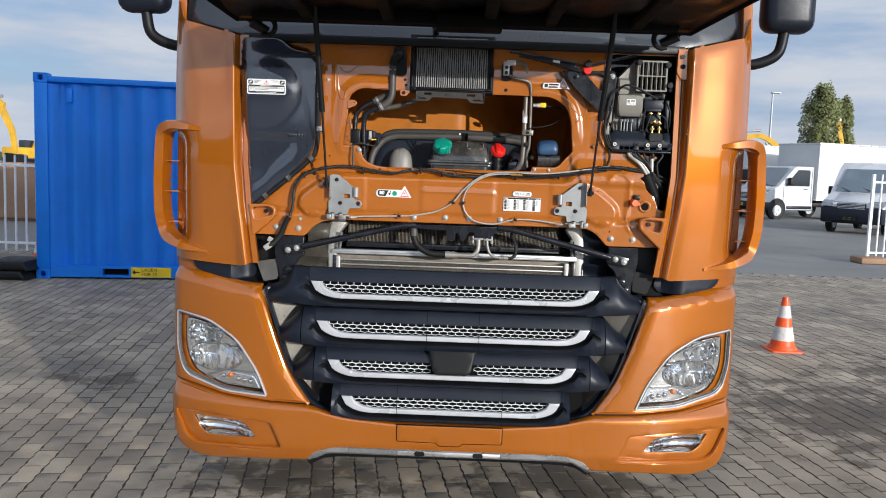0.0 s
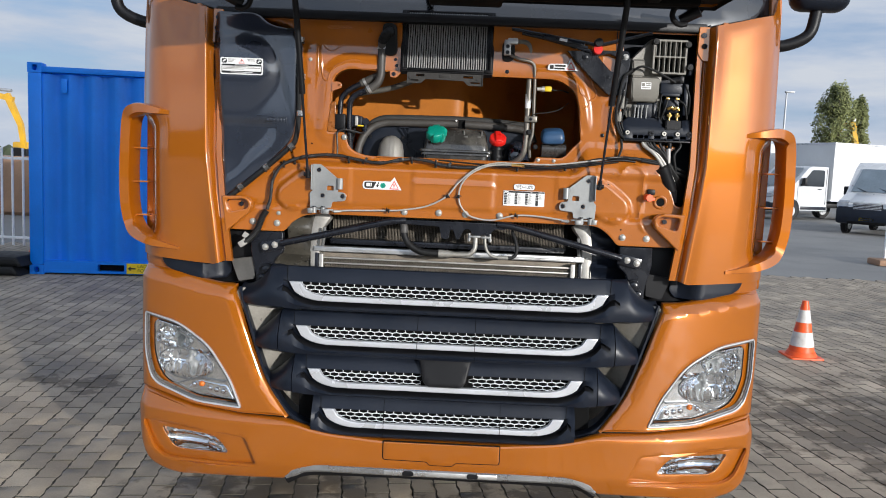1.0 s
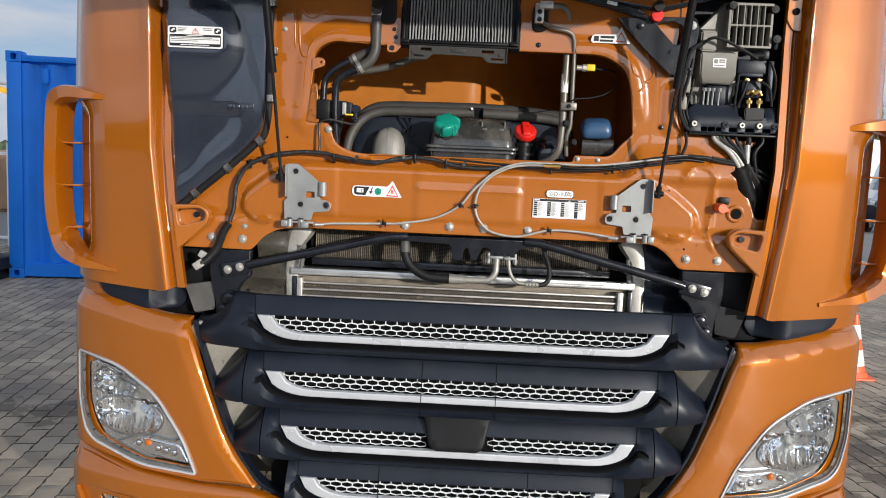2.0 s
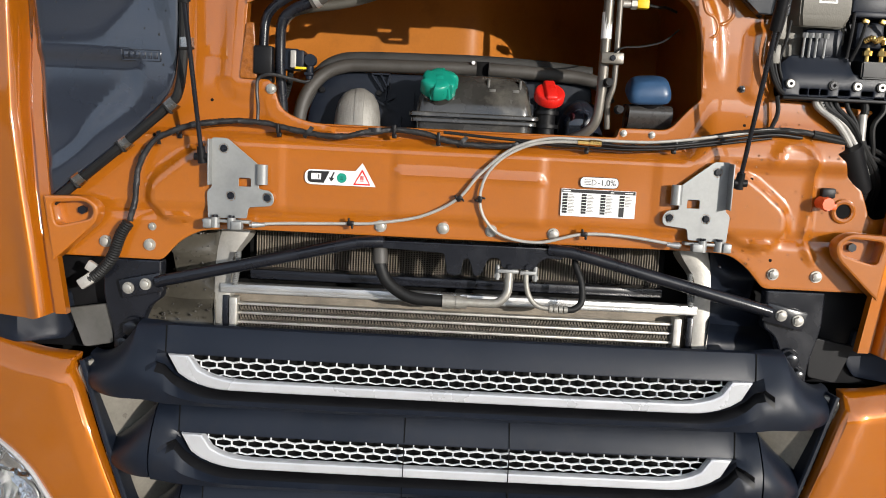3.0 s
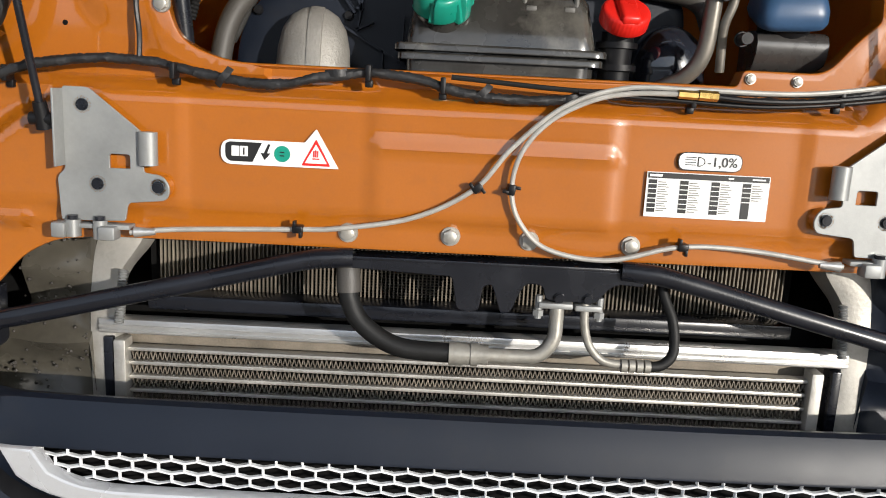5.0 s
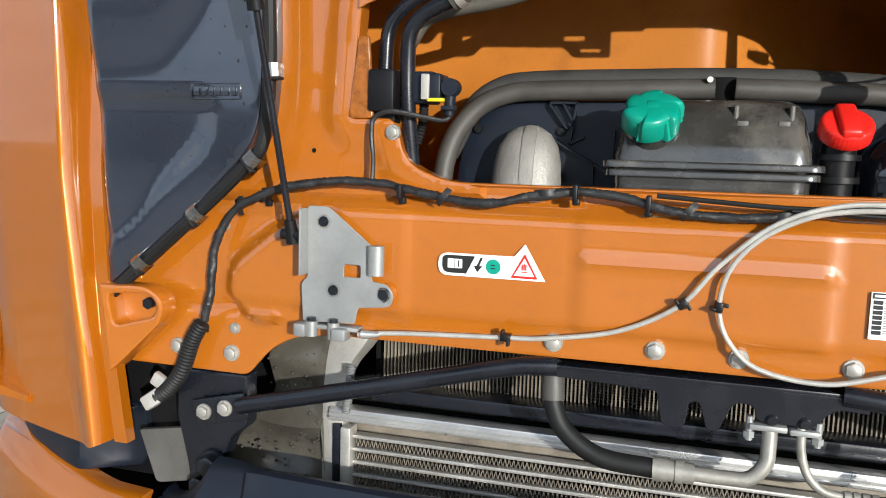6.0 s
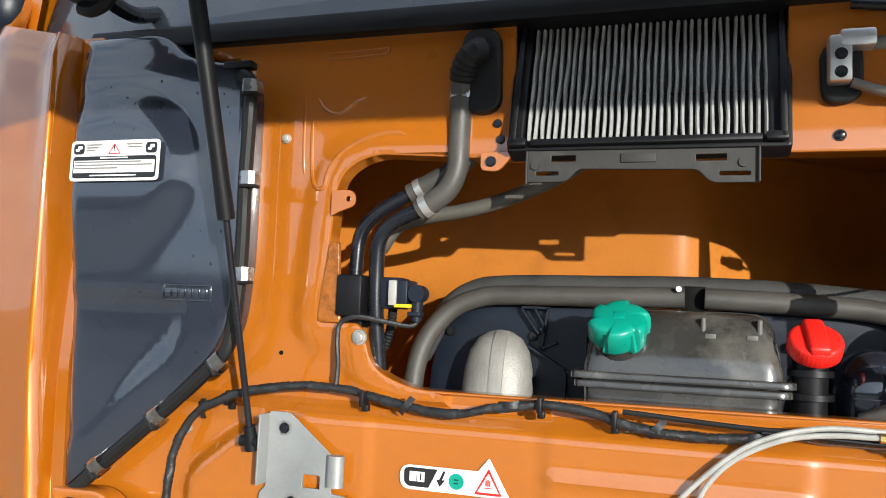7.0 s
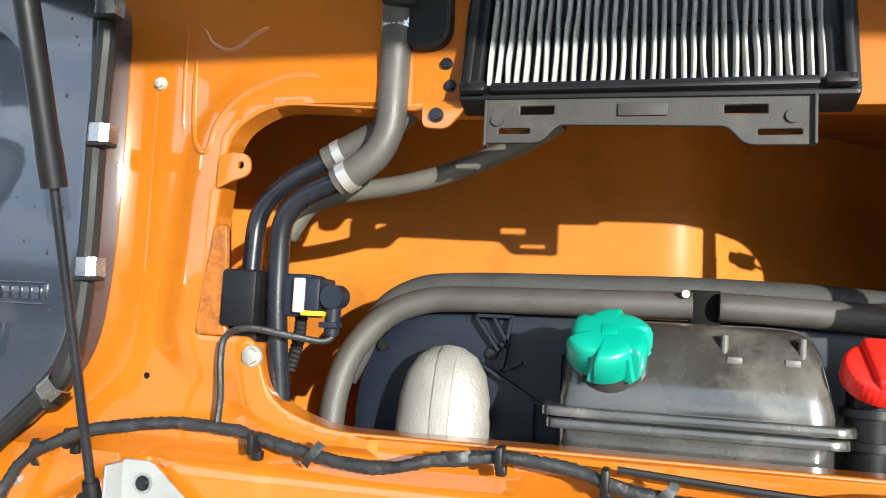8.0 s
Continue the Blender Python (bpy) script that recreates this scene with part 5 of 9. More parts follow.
def front_grille():
    o = [(0.832, 1.03), (0.77, 0.845), (0.707, 0.684), (0.608, 0.548), (0.47, 0.503), (0.23, 0.478)]
    out = rounded([(x, z, .03) for x, z in o] + [(-x, z, .03) for x, z in o[::-1]] + [(-0.82, 1.045), (-0.60, 1.045), (-0.57, 1.03), (0.57, 1.03), (0.60, 1.045), (0.82, 1.045)])
    part("grille_backing", plate(out, 0.02, 0.02, bev=0.003, step=0.03, warp=lambda x, z: 0.085 - 0.155 * sstep(0.44, 0.90, abs(x))), BACKING, truck, "dusty grey panel behind the grille slats")
    # black box added behind the slats to stand for the shade between them
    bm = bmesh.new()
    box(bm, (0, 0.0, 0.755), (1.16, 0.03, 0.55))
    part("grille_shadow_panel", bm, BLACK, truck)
    for s in (1, -1):
        path = smooth_line([(s * x, bow(x) + 0.03, z) for x, z in ((0.818, 1.05), (0.76, 0.86), (0.697, 0.69), (0.60, 0.55), (0.47, 0.505))], 6)
        bm = bmesh.new()
        sweep(bm, path, [(-.006, -.05), (.006, -.05), (.006, -.004), (.003, .0), (-.003, .0), (-.006, -.004)], up=(0, -1, 0))
        part("grille_edge_trim", bm, PLASTIC, truck)
    notch = lambda x, z: abs(x) < 0.105
    grille_slat(1.146, 0.980, 1.089, 1.018, 0.612, 0.690, 0.822, 0.076, 2.4, split=False)
    grille_slat(0.972, 0.806, 0.919, 0.848, 0.583, 0.645, 0.770, 0.056, 1.25, seams=(-0.111, 0.111))
    grille_slat(0.804, 0.647, 0.752, 0.681, 0.532, 0.588, 0.704, 0.050, 1.25, notch=notch)
    grille_slat(0.652, 0.490, 0.596, 0.526, 0.470, 0.510, 0.510, 0.05, 1.0, seams=(-0.23, 0.222))
    o = rounded([(-0.108, 0.815, .004), (-0.098, 0.80, .01), (-0.082, 0.722, .02), (-0.065, 0.706, .012), (0.065, 0.706, .012), (0.082, 0.722, .02), (0.098, 0.80, .01), (0.108, 0.815, .004)])
    part("sensor_cover", plate(o, 0.05, -0.122, bev=0.008, step=0.02, warp=lambda x, z: 0.03 * (z - 0.76) / 0.05 * 0.3), PLASTIC_BLACK, truck, "matt black sensor cover")


def side_profile_x(bm, pts, x, t):
    plate(rounded([(a, b, .02) for a, b in pts], 3), t, x, bev=0.006, plane="yz", bm=bm)


def cab_shell():
    for s in (1, -1):
        bm = bmesh.new()
        side_profile_x(bm, [(0.17, 1.10), (2.28, 1.10), (2.28, 3.70), (0.55, 3.70), (0.20, 2.45), (0.17, 2.20)], s * 1.255 - 0.02, 0.04)
        part("cab_side", bm, PAINT, truck)
        bm = bmesh.new()
        rod(bm, (s * 1.18, 1.45, 0.5), (s * 0.86, 1.45, 0.5), 0.5, None, 40)
        w = part("front_wheel", bm, TYRE, truck)
        bm = bmesh.new()
        rod(bm, (s * 1.185, 1.45, 0.5), (s * 1.0, 1.45, 0.5), 0.29, None, 32)
        part("rim", bm, SILVER, w)
        bm = bmesh.new()
        box(bm, (s * 1.10, 1.0, 1.02), (0.28, 1.7, 0.06), 0.02)
        part("mudguard", bm, PLASTIC, truck)
    bm = bmesh.new()
    box(bm, (0, 2.28, 2.40), (2.46, 0.04, 2.6), 0.01)
    part("cab_back", bm, PAINT, truck)
    bm = bmesh.new()
    box(bm, (0, 1.36, 3.78), (2.5, 1.92, 0.34), 0.12, seg=4)
    part("cab_roof", bm, PAINT, truck)
    # dark panel under the windscreen, with three recessed steps
    recess = [rounded([(x - 0.13, 2.255, .03), (x + 0.13, 2.255, .03), (x + 0.11, 2.315, .03), (x - 0.10, 2.315, .03)]) for x in (-0.36, 0.02, 0.50)]
    slope = lambda x, z: 0.25 * max(0, z - 2.10) - 0.045 + 0.05 * abs(x) ** 4
    o = rounded([(-1.245, 2.205, .01), (-0.97, 2.135, .05), (-0.90, 2.108, .01), (0.90, 2.108, .01), (0.97, 2.135, .05), (1.245, 2.205, .01), (1.235, 2.44, .01), (-1.235, 2.44, .01)])
    p = part("screen_panel", plate(o, 0.03, 0.095, holes=recess, bev=0.006, step=0.04, warp=slope), SCREEN, truck, "glossy dark panel under the windscreen")
    for h in recess:
        part("step_recess", plate(offset(h, -0.004), 0.004, 0.155, bev=0.001, step=0.05, warp=slope), SCREEN, p)
    o = rounded([(-1.23, 2.445, .02), (1.23, 2.445, .02), (1.16, 3.60, .1), (-1.16, 3.60, .1)])
    part("windscreen", plate(o, 0.012, 0.10, bev=0.003, step=0.1, warp=lambda x, z: 0.25 * (z - 2.10) - 0.045 + 0.05 * abs(x) ** 4), DARK_GLASS, truck)
    bm = bmesh.new()
    box(bm, (0, 0.045, 2.112), (1.88, 0.09, 0.034), 0.006)
    part("bay_top_seal", bm, PLASTIC_BLACK, truck)
    bm = bmesh.new()
    box(bm, (0, 0.9, 1.0), (2.2, 1.5, 0.5), 0.02)
    part("engine_block", bm, BLACK, truck)
    bm = bmesh.new()
    for s in (1, -1):
        box(bm, (s * 0.43, 1.6, 0.75), (0.08, 3.2, 0.28), 0.01)
    part("chassis_rail", bm, STEEL_BLACK, truck)
    # wiper arms
    for x0, x1 in ((-0.78, -0.12), (0.30, 0.92)):
        bm = bmesh.new()
        tube(bm, [(x0, 0.115, 2.235), ((x0 + x1) / 2, 0.13, 2.30), (x1, 0.14, 2.325)], 0.011, 6, 8)
        part("wiper_arm", bm, PLASTIC_BLACK, truck)
    # mirrors
    for s in (1, -1):
        bm = bmesh.new()
        tube(bm, [(s * 1.25, 0.28, 2.10), (s * 1.34, 0.27, 2.105), (s * 1.425, 0.26, 2.15), (s * 1.45, 0.26, 2.25)], 0.024, 8, 14)
        a = part("mirror_arm", bm, PLASTIC_BLACK, truck)
        bm = bmesh.new()
        box(bm, (s * 1.455, 0.26, 2.42), (0.235, 0.13, 0.36), 0.055, seg=4)
        part("mirror_housing", bm, PLASTIC, a, angle=60)
        bm = bmesh.new()
        rod(bm, (s * 1.235, 0.20, 2.155), (s * 1.275, 0.20, 2.155), 0.03, 0.024, 14)
        part("side_marker", bm, AMBER, truck, "amber side marker light")


def front_flap():
    """The raised flap, seen from underneath."""
    hinge, ang, depth = Vector((0, -0.16, 2.215)), radians(2), 0.88
    m = Matrix.Translation(hinge) @ Matrix.Rotation(-ang, 4, "X")
    # local: x across, -y outwards, z up
    o = rounded([(-0.93, 0.0, .02), (-0.98, -depth, .1), (0.98, -depth, .1), (0.93, 0.0, .02)])
    bm = plate(o, 0.022, -0.022, bev=0.006, step=0.08, plane="xy", warp=lambda x, z: 0.05 * abs(x) ** 4)
    bm.transform(m)
    flap = part("front_flap", bm, PAINT, truck, "raised orange front flap with a black underside")
    bm = plate(rounded([(-0.915, 0.004, .02), (-0.955, -depth + 0.03, .1), (0.955, -depth + 0.03, .1), (0.915, 0.004, .02)]), 0.02, 0.003, bev=0.004, step=0.06, plane="xy",
               warp=lambda x, z: 0.012 + 0.012 * math.sin(x * 22) * math.sin(z * 16) + 0.05 * abs(x) ** 4)
    bm.transform(m)
    part("inner_lining", bm, PLASTIC_BLACK, flap, angle=25)
    bm = bmesh.new()
    for x in (-0.62, -0.30, 0.10, 0.34, 0.68):
        box(bm, (x, -depth * 0.45, -0.045), (0.05, depth * 0.8, 0.035), 0.01)
    box(bm, (0.02, -0.09, -0.07), (0.26, 0.12, 0.05), 0.01)
    box(bm, (0, -0.03, -0.04), (1.7, 0.05, 0.05), 0.01)
    bm.transform(m)
    part("lining_frame", bm, BLACK, flap)
    bm = bmesh.new()
    sweep(bm, [Vector(p) for p in ((-0.972, -depth + 0.05, -0.03), (-0.93, -0.02, -0.035), (-0.90, 0.012, -0.04), (0.90, 0.012, -0.04), (0.93, -0.02, -0.035), (0.972, -depth + 0.05, -0.03))],
          [(-0.012, -0.016), (0.012, -0.016), (0.012, 0.016), (-0.012, 0.016)], up=(0, 0, 1))
    bm.transform(m)
    part("folded_rim", bm, PAINT, flap, angle=25)
    for sx in (-1, 1):
        bm = bmesh.new()
        tube(bm, [(sx * (0.80 + 0.035 * math.cos(a)), 0.01, -0.085 + 0.035 * math.sin(a)) for a in [k * math.pi / 6 for k in range(11)]], 0.010, 4, 10)
        rod(bm, (sx * 0.86, 0.0, -0.07), (sx * 0.80, 0.03, -0.10), 0.022, 0.018, 14)
        bm.transform(m)
        part("flap_latch", bm, PLASTIC_BLACK, flap)
    for x in (-0.12, 0.9, -0.9):
        bm = bmesh.new()
        tube(bm, [(x, 0.11, 2.20), (x, 0.04, 2.175), (x, -0.06, 2.185), (x, -0.17, 2.215)], 0.014, 6, 10)
        part("hinge_arm", bm, STEEL_BLACK, flap)


for side in (1, -1):
    corner_panel(side)
    bumper_corner(side)
lower_bumper()
front_grille()
cab_shell()
front_flap()

# ---- bay: pressed orange bulkhead ----
OPENING = rounded([(-0.43, 1.914, .03), (-0.258, 1.906, .02), (0.39, 1.902, .06), (0.452, 1.862, .04), (0.470, 1.81, .03), (0.487, 1.672, .006), (0.462, 1.648, .015), (0.425, 1.603, .02), (0.318, 1.603, .006), (0.312, 1.582, .006),
                   (-0.35, 1.581, .06), (-0.412, 1.606, .04), (-0.428, 1.660, .01), (-0.438, 1.669, .006), (-0.494, 1.669, .004), (-0.486, 1.80, .02), (-0.478, 1.885, .05)], 5)
E_HOLE = rounded([(0.632, 2.09, .02), (0.935, 2.09, .02), (0.925, 1.72, .02), (0.912, 1.44, .02), (0.868, 1.43, .02), (0.842, 1.50, .02), (0.800, 1.535, .02), (0.790, 1.590, .02), (0.818, 1.625, .02), (0.862, 1.664, .015), (0.72, 1.676, .01), (0.640, 1.680, .02)])
BOSS = rounded([(0.535, 1.537, .02), (0.60, 1.512, .04), (0.685, 1.443, .05), (0.69, 1.39, .05), (0.635, 1.355, .05), (0.54, 1.385, .03), (0.50, 1.45, .02)])
RIDGE_R = [(p.x, p.y) for p in smooth_line([(0.642, 1.545, 0), (0.665, 1.578, 0), (0.71, 1.582, 0), (0.733, 1.555, 0), (0.734, 1.47, 0), (0.730, 1.38, 0), (0.745, 1.34, 0)], 4)]
FILTER_HOLE = rounded([(-0.216, 1.936, .01), (0.126, 1.934, .01), (0.132, 2.104, .01), (-0.222, 2.104, .01)])


DUCT_OUT = rounded([(-0.958, 1.385, .01), (-0.978, 1.75), (-0.985, 2.0), (-0.975, 2.125, .02), (-0.80, 2.122, .03), (-0.752, 2.078, .03), (-0.66, 2.062, .02), (-0.640, 2.03, .02), (-0.636, 1.74, .05), (-0.648, 1.632, .05), (-0.75, 1.53, .02), (-0.87, 1.432, .02), (-0.925, 1.388, .01)])


def press(x, z):
    """Depth of the pressed sheet: the cross beam, its bosses, ribs and creases."""
    ax = abs(x)
    y = 0.020 - 0.034 * sstep(1.556 + 0.118 * sstep(0.45, 0.52, x), 1.536, z) + 0.010 * sstep(1.394, 1.380, z)
    if 1.38 < z < 1.55 and ax < 0.45:
        y += 0.004 * sstep(0.150, 0.166, ax) - 0.004 * sstep(0.392, 0.404, ax)
        y -= 0.0045 * sstep(0.0105, 0.003, seg_dist(x, z, (-0.15, 1.483), (0.152, 1.483)))
    if ax > 0.48 and z < 1.56:
        y += 0.016 * sstep(0.50, 0.53, ax) * (1 - sstep(1.52, 1.55, z)) * sstep(1.36, 1.39, z)
        y -= 0.020 * sstep(0.012, -0.010, poly_dist(BOSS, ax, z))
    if z > 1.56 and x < -0.3:
        y -= 0.008 * sstep(0.060, 0.022, poly_dist(OPENING, x, z))
    if z > 1.56 and 0.3 < x:
        y -= 0.010 * sstep(0.05, 0.03, poly_dist(OPENING, x, z)) * sstep(1.70, 1.76, z)
        y -= 0.008 * sstep(0.02, 0.0, seg_dist(x, z, (0.60, 1.70), (0.60, 1.80)) - 0.015)
    if x > 0.62 and z < 1.62:
        y -= 0.006 * sstep(0.011, 0.003, min(seg_dist(x, z, a, b) for a, b in zip(RIDGE_R, RIDGE_R[1:])))
    if z > 1.98:
        y += 0.004 * sstep(1.98, 2.13, z)
    if x < -0.60:
        y += (0.036 + 0.020 * sstep(1.98, 2.09, z) + 0.042 * sstep(0.925, 0.955, ax) - y) * sstep(0.012, -0.004, poly_dist(DUCT_OUT, x, z))
    return y


edge = [(-0.95, 1.272), (-0.659, 1.270, .012), (-0.62, 1.315, .02), (-0.575, 1.340, .03), (-0.50, 1.346), (0.50, 1.346), (0.57, 1.344, .03), (0.612, 1.315, .02), (0.650, 1.272, .012), (0.95, 1.272), (0.955, 2.115), (-0.955, 2.115)]
bulkhead = part("bulkhead", plate(rounded(edge), 0.004, 0.0, holes=[OPENING, E_HOLE, FILTER_HOLE], bev=0.003, step=0.0085, warp=press), PAINT_BAY, truck, "pressed orange sheet-metal bulkhead and cross beam", angle=40)


def pressed_crease(pts, w, h=0.0040):
    """A fine rounded bead pressed into the sheet, dying out at both ends."""
    line = smooth_line([(x, press(x, z) + 0.0015, z) for x, z in pts], 6)
    bm = bmesh.new()
    sweep(bm, line, [(-w, -0.003), (-w, -0.0008), (-w * 0.55, h * 0.6), (0, h), (w * 0.55, h * 0.6), (w, -0.0008), (w, -0.003)], up=(0, -1, 0), scale=lambda q: 0.15 + 0.85 * sstep(0, 0.12, q) * sstep(1, 0.88, q))
    part("pressed_crease", bm, PAINT_BAY, bulkhead, angle=70)


pressed_crease([(-0.545, 2.016), (-0.544, 1.95), (-0.540, 1.88)], 0.004, 0.0032)
pressed_crease([(-0.531, 2.016), (-0.530, 1.94), (-0.526, 1.890), (-0.517, 1.868), (-0.503, 1.866), (-0.495, 1.893), (-0.472, 1.921), (-0.427, 1.941), (-0.390, 1.945), (-0.368, 1.936)], 0.0055)
pressed_crease([(-0.527, 2.010), (-0.512, 1.987), (-0.486, 1.979), (-0.460, 1.996), (-0.440, 2.004)], 0.004, 0.0030)
pressed_crease([(0.411, 1.925), (0.450, 1.912), (0.468, 1.880), (0.478, 1.852), (0.497, 1.840), (0.506, 1.821), (0.500, 1.803), (0.484, 1.798)], 0.0055)
pressed_crease([(0.479, 1.948), (0.510, 1.920), (0.524, 1.888), (0.537, 1.863), (0.536, 1.844), (0.522, 1.831), (0.506, 1.827)], 0.0055)

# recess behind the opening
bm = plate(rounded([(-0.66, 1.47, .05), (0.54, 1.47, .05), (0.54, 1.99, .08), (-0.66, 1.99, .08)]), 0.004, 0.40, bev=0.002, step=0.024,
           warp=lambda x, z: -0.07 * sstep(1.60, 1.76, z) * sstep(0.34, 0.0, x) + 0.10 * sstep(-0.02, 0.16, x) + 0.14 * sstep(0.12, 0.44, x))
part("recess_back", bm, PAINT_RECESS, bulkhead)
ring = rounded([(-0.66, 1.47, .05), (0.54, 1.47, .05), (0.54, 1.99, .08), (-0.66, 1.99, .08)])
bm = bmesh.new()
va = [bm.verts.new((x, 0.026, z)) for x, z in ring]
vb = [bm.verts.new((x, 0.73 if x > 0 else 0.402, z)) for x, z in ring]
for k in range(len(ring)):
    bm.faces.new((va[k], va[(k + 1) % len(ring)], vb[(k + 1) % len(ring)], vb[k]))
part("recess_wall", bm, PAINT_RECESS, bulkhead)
# rim turned inwards round the opening
lip = [p for p in OPENING]
bm = bmesh.new()
va = [bm.verts.new((x, press(x, z) + 0.002, z)) for x, z in lip]
vb = [bm.verts.new((x * 1.004, press(x, z) + 0.035, z)) for x, z in lip]
for k in range(len(lip)):
    bm.faces.new((va[k], va[(k + 1) % len(lip)], vb[(k + 1) % len(lip)], vb[k]))
part("opening_rim", bm, PAINT_BAY, bulkhead)
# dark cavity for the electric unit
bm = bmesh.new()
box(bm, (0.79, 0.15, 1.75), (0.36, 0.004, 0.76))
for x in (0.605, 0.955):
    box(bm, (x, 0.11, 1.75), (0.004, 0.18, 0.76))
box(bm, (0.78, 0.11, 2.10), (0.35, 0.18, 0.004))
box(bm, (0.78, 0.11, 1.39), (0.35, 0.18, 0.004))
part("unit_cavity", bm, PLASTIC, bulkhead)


# ---- small hardware ----
def bolt(x, y, z, r, parent, name="bolt", mat=None, washer=True, h=None, socket=False):
    """A hexagon bolt that points at the camera, on its flange."""
    bm = bmesh.new()
    h = h or r * 0.75
    if washer:
        rod(bm, (x, y + 0.001, z), (x, y - r * 0.22, z), r * 1.28, r * 1.2, 20)
    rod(bm, (x, y, z), (x, y - h, z), r, r * 0.94, 18 if socket else 6)
    if socket:
        rod(bm, (x, y - h, z), (x, y - h - 0.0004, z), r * 0.55, r * 0.55, 6)
    else:
        rod(bm, (x, y - h, z), (x, y - h - r * 0.06, z), r * 0.8, r * 0.7, 18)
    return part(name, bm, mat or BOLT, parent)


for x, z in ((-0.782, 1.306), (-0.686, 1.303), (-0.186, 1.368), (-0.051, 1.370), (0.053, 1.369), (0.187, 1.369), (0.668, 1.305), (0.762, 1.304)):
    bolt(x, press(x, z) - 0.001, z, 0.0105, bulkhead)
for x, z, r in ((-0.432, 1.649, .009), (-0.680, 1.343, .007), (-0.699, 1.501, .006), (0.327, 1.592, .006), (0.388, 1.591, .006), (-0.573, 1.943, .006), (0.19, 1.925, .006), (0.571, 1.697, .006), (0.592, 1.853, .006)):
    bolt(x, press(x, z) - 0.001, z, r, bulkhead, "small_bolt", BOLT if x < 0.1 or z < 1.6 else STEEL_BLACK)
bm = bmesh.new()
for x, z in ((0.452, 1.567), (0.60, 1.508), (0.66, 1.335), (-0.73, 1.335), (-0.675, 1.54), (0.58, 1.62), (-0.56, 1.62)):
    rod(bm, (x, press(x, z) + 0.001, z), (x, press(x, z) - 0.0008, z), 0.0035, None, 12)
tagged(part("drain_hole", bm, BLACK, bulkhead), kind="stuff")


def hinge_bracket(s):
    o = rounded(mirror_x([(0.545, 1.541, .004), (0.513, 1.541, .006), (0.445, 1.487, .004), (0.445, 1.437, .004), (0.420, 1.434, .01), (0.411, 1.418, .01), (0.416, 1.402, .008), (0.466, 1.397, .006), (0.470, 1.373, .004),
                          (0.552, 1.371, .004), (0.555, 1.428, .008), (0.545, 1.437, .004)], s))
    slot = rounded(mirror_x([(0.488, 1.459, .004), (0.462, 1.459, .004), (0.462, 1.441, .001), (0.488, 1.441, .001)], s))
    b = part("hinge_bracket", plate(o, 0.003, -0.030, holes=[slot], bev=0.0008), ZINC, truck, "zinc plated hinge bracket")
    bm = bmesh.new()
    sweep(bm, [Vector((s * 0.437, -0.034, 1.447)), Vector((s * 0.437, -0.034, 1.489))], [(0.012 * math.cos(a), 0.010 * math.sin(a)) for a in [k * math.pi / 8 for k in range(16)]], up=(0, -1, 0))
    part("rolled_edge", bm, ZINC, b)
    bm = bmesh.new()
    box(bm, (s * 0.5455, -0.042, 1.490), (0.003, 0.027, 0.096), 0.001)
    part("side_flange", bm, ZINC, b)
    for x, z in ((0.52, 1.519), (0.504, 1.42), (0.427, 1.419)):
        bm = bmesh.new()
        rod(bm, (s * x, -0.012, z), (s * x, -0.030, z), 0.016, 0.011, 14)
        part("spacer", bm, PAINT_BAY, b)
        bolt(s * x, -0.030, z, 0.0062, b, "socket_screw", STEEL_BLACK, socket=True, h=0.0035)
    # latch hardware under the bracket
    bm = bmesh.new()
    box(bm, (s * 0.512, -0.028, 1.366), (0.10, 0.022, 0.006), 0.001)
    box(bm, (s * 0.549, -0.040, 1.361), (0.018, 0.02, 0.02), 0.003)
    box(bm, (s * 0.487, -0.040, 1.359), (0.022, 0.022, 0.018), 0.003)
    rod(bm, (s * 0.535, -0.036, 1.352), (s * 0.535, -0.036, 1.374), 0.010, None, 14)
    rod(bm, (s * 0.500, -0.036, 1.350), (s * 0.500, -0.036, 1.374), 0.009, None, 14)
    part("latch", bm, ZINC, b)
    for x in (0.535, 0.500):
        bm = bmesh.new()
        rod(bm, (s * x, -0.036, 1.374), (s * x, -0.036, 1.379), 0.0065, None, 10)
        part("latch_screw", bm, STEEL_BLACK, b)
    # gas spring up to the flap
    a, c, d = Vector((s * 0.560, -0.050, 1.500)), Vector((s * 0.572, -0.130, 1.805)), Vector((s * 0.590, -0.252, 2.215))
    bm = bmesh.new()
    rod(bm, a, c, 0.0048, None, 12)
    g = part("gas_spring", bm, STEEL_BLACK, truck, "black gas spring holding the flap up")
    bm = bmesh.new()
    rod(bm, c, d, 0.0112, None, 18)
    rod(bm, c - (d - c).normalized() * 0.006, c + (d - c).normalized() * 0.03, 0.0118, None, 18)
    part("cylinder", bm, PLASTIC_BLACK, g)
    bm = bmesh.new()
    rod(bm, a - (c - a).normalized() * 0.012, a + (c - a).normalized() * 0.022, 0.010, 0.008, 14)
    rod(bm, (s * 0.575, -0.05, 1.500), (s * 0.548, -0.05, 1.500), 0.008, None, 12)
    part("ball_joint", bm, PLASTIC_BLACK, g)


hinge_bracket(-1)
hinge_bracket(1)

# ---- dark duct panel ----
CLIP = material("spring steel", (0.40, 0.39, 0.37), 0.24, 1.0, var=0.15, scale=60, fine=300)
BULGE = rounded([(-0.985, 1.985, .02), (-0.93, 2.020, .06), (-0.86, 2.032, .06), (-0.775, 2.010, .10), (-0.716, 1.950, .10), (-0.710, 1.870, .08), (-0.735, 1.825, .04), (-0.808, 1.733, .03), (-0.90, 1.722, .02), (-0.985, 1.715, .01)])
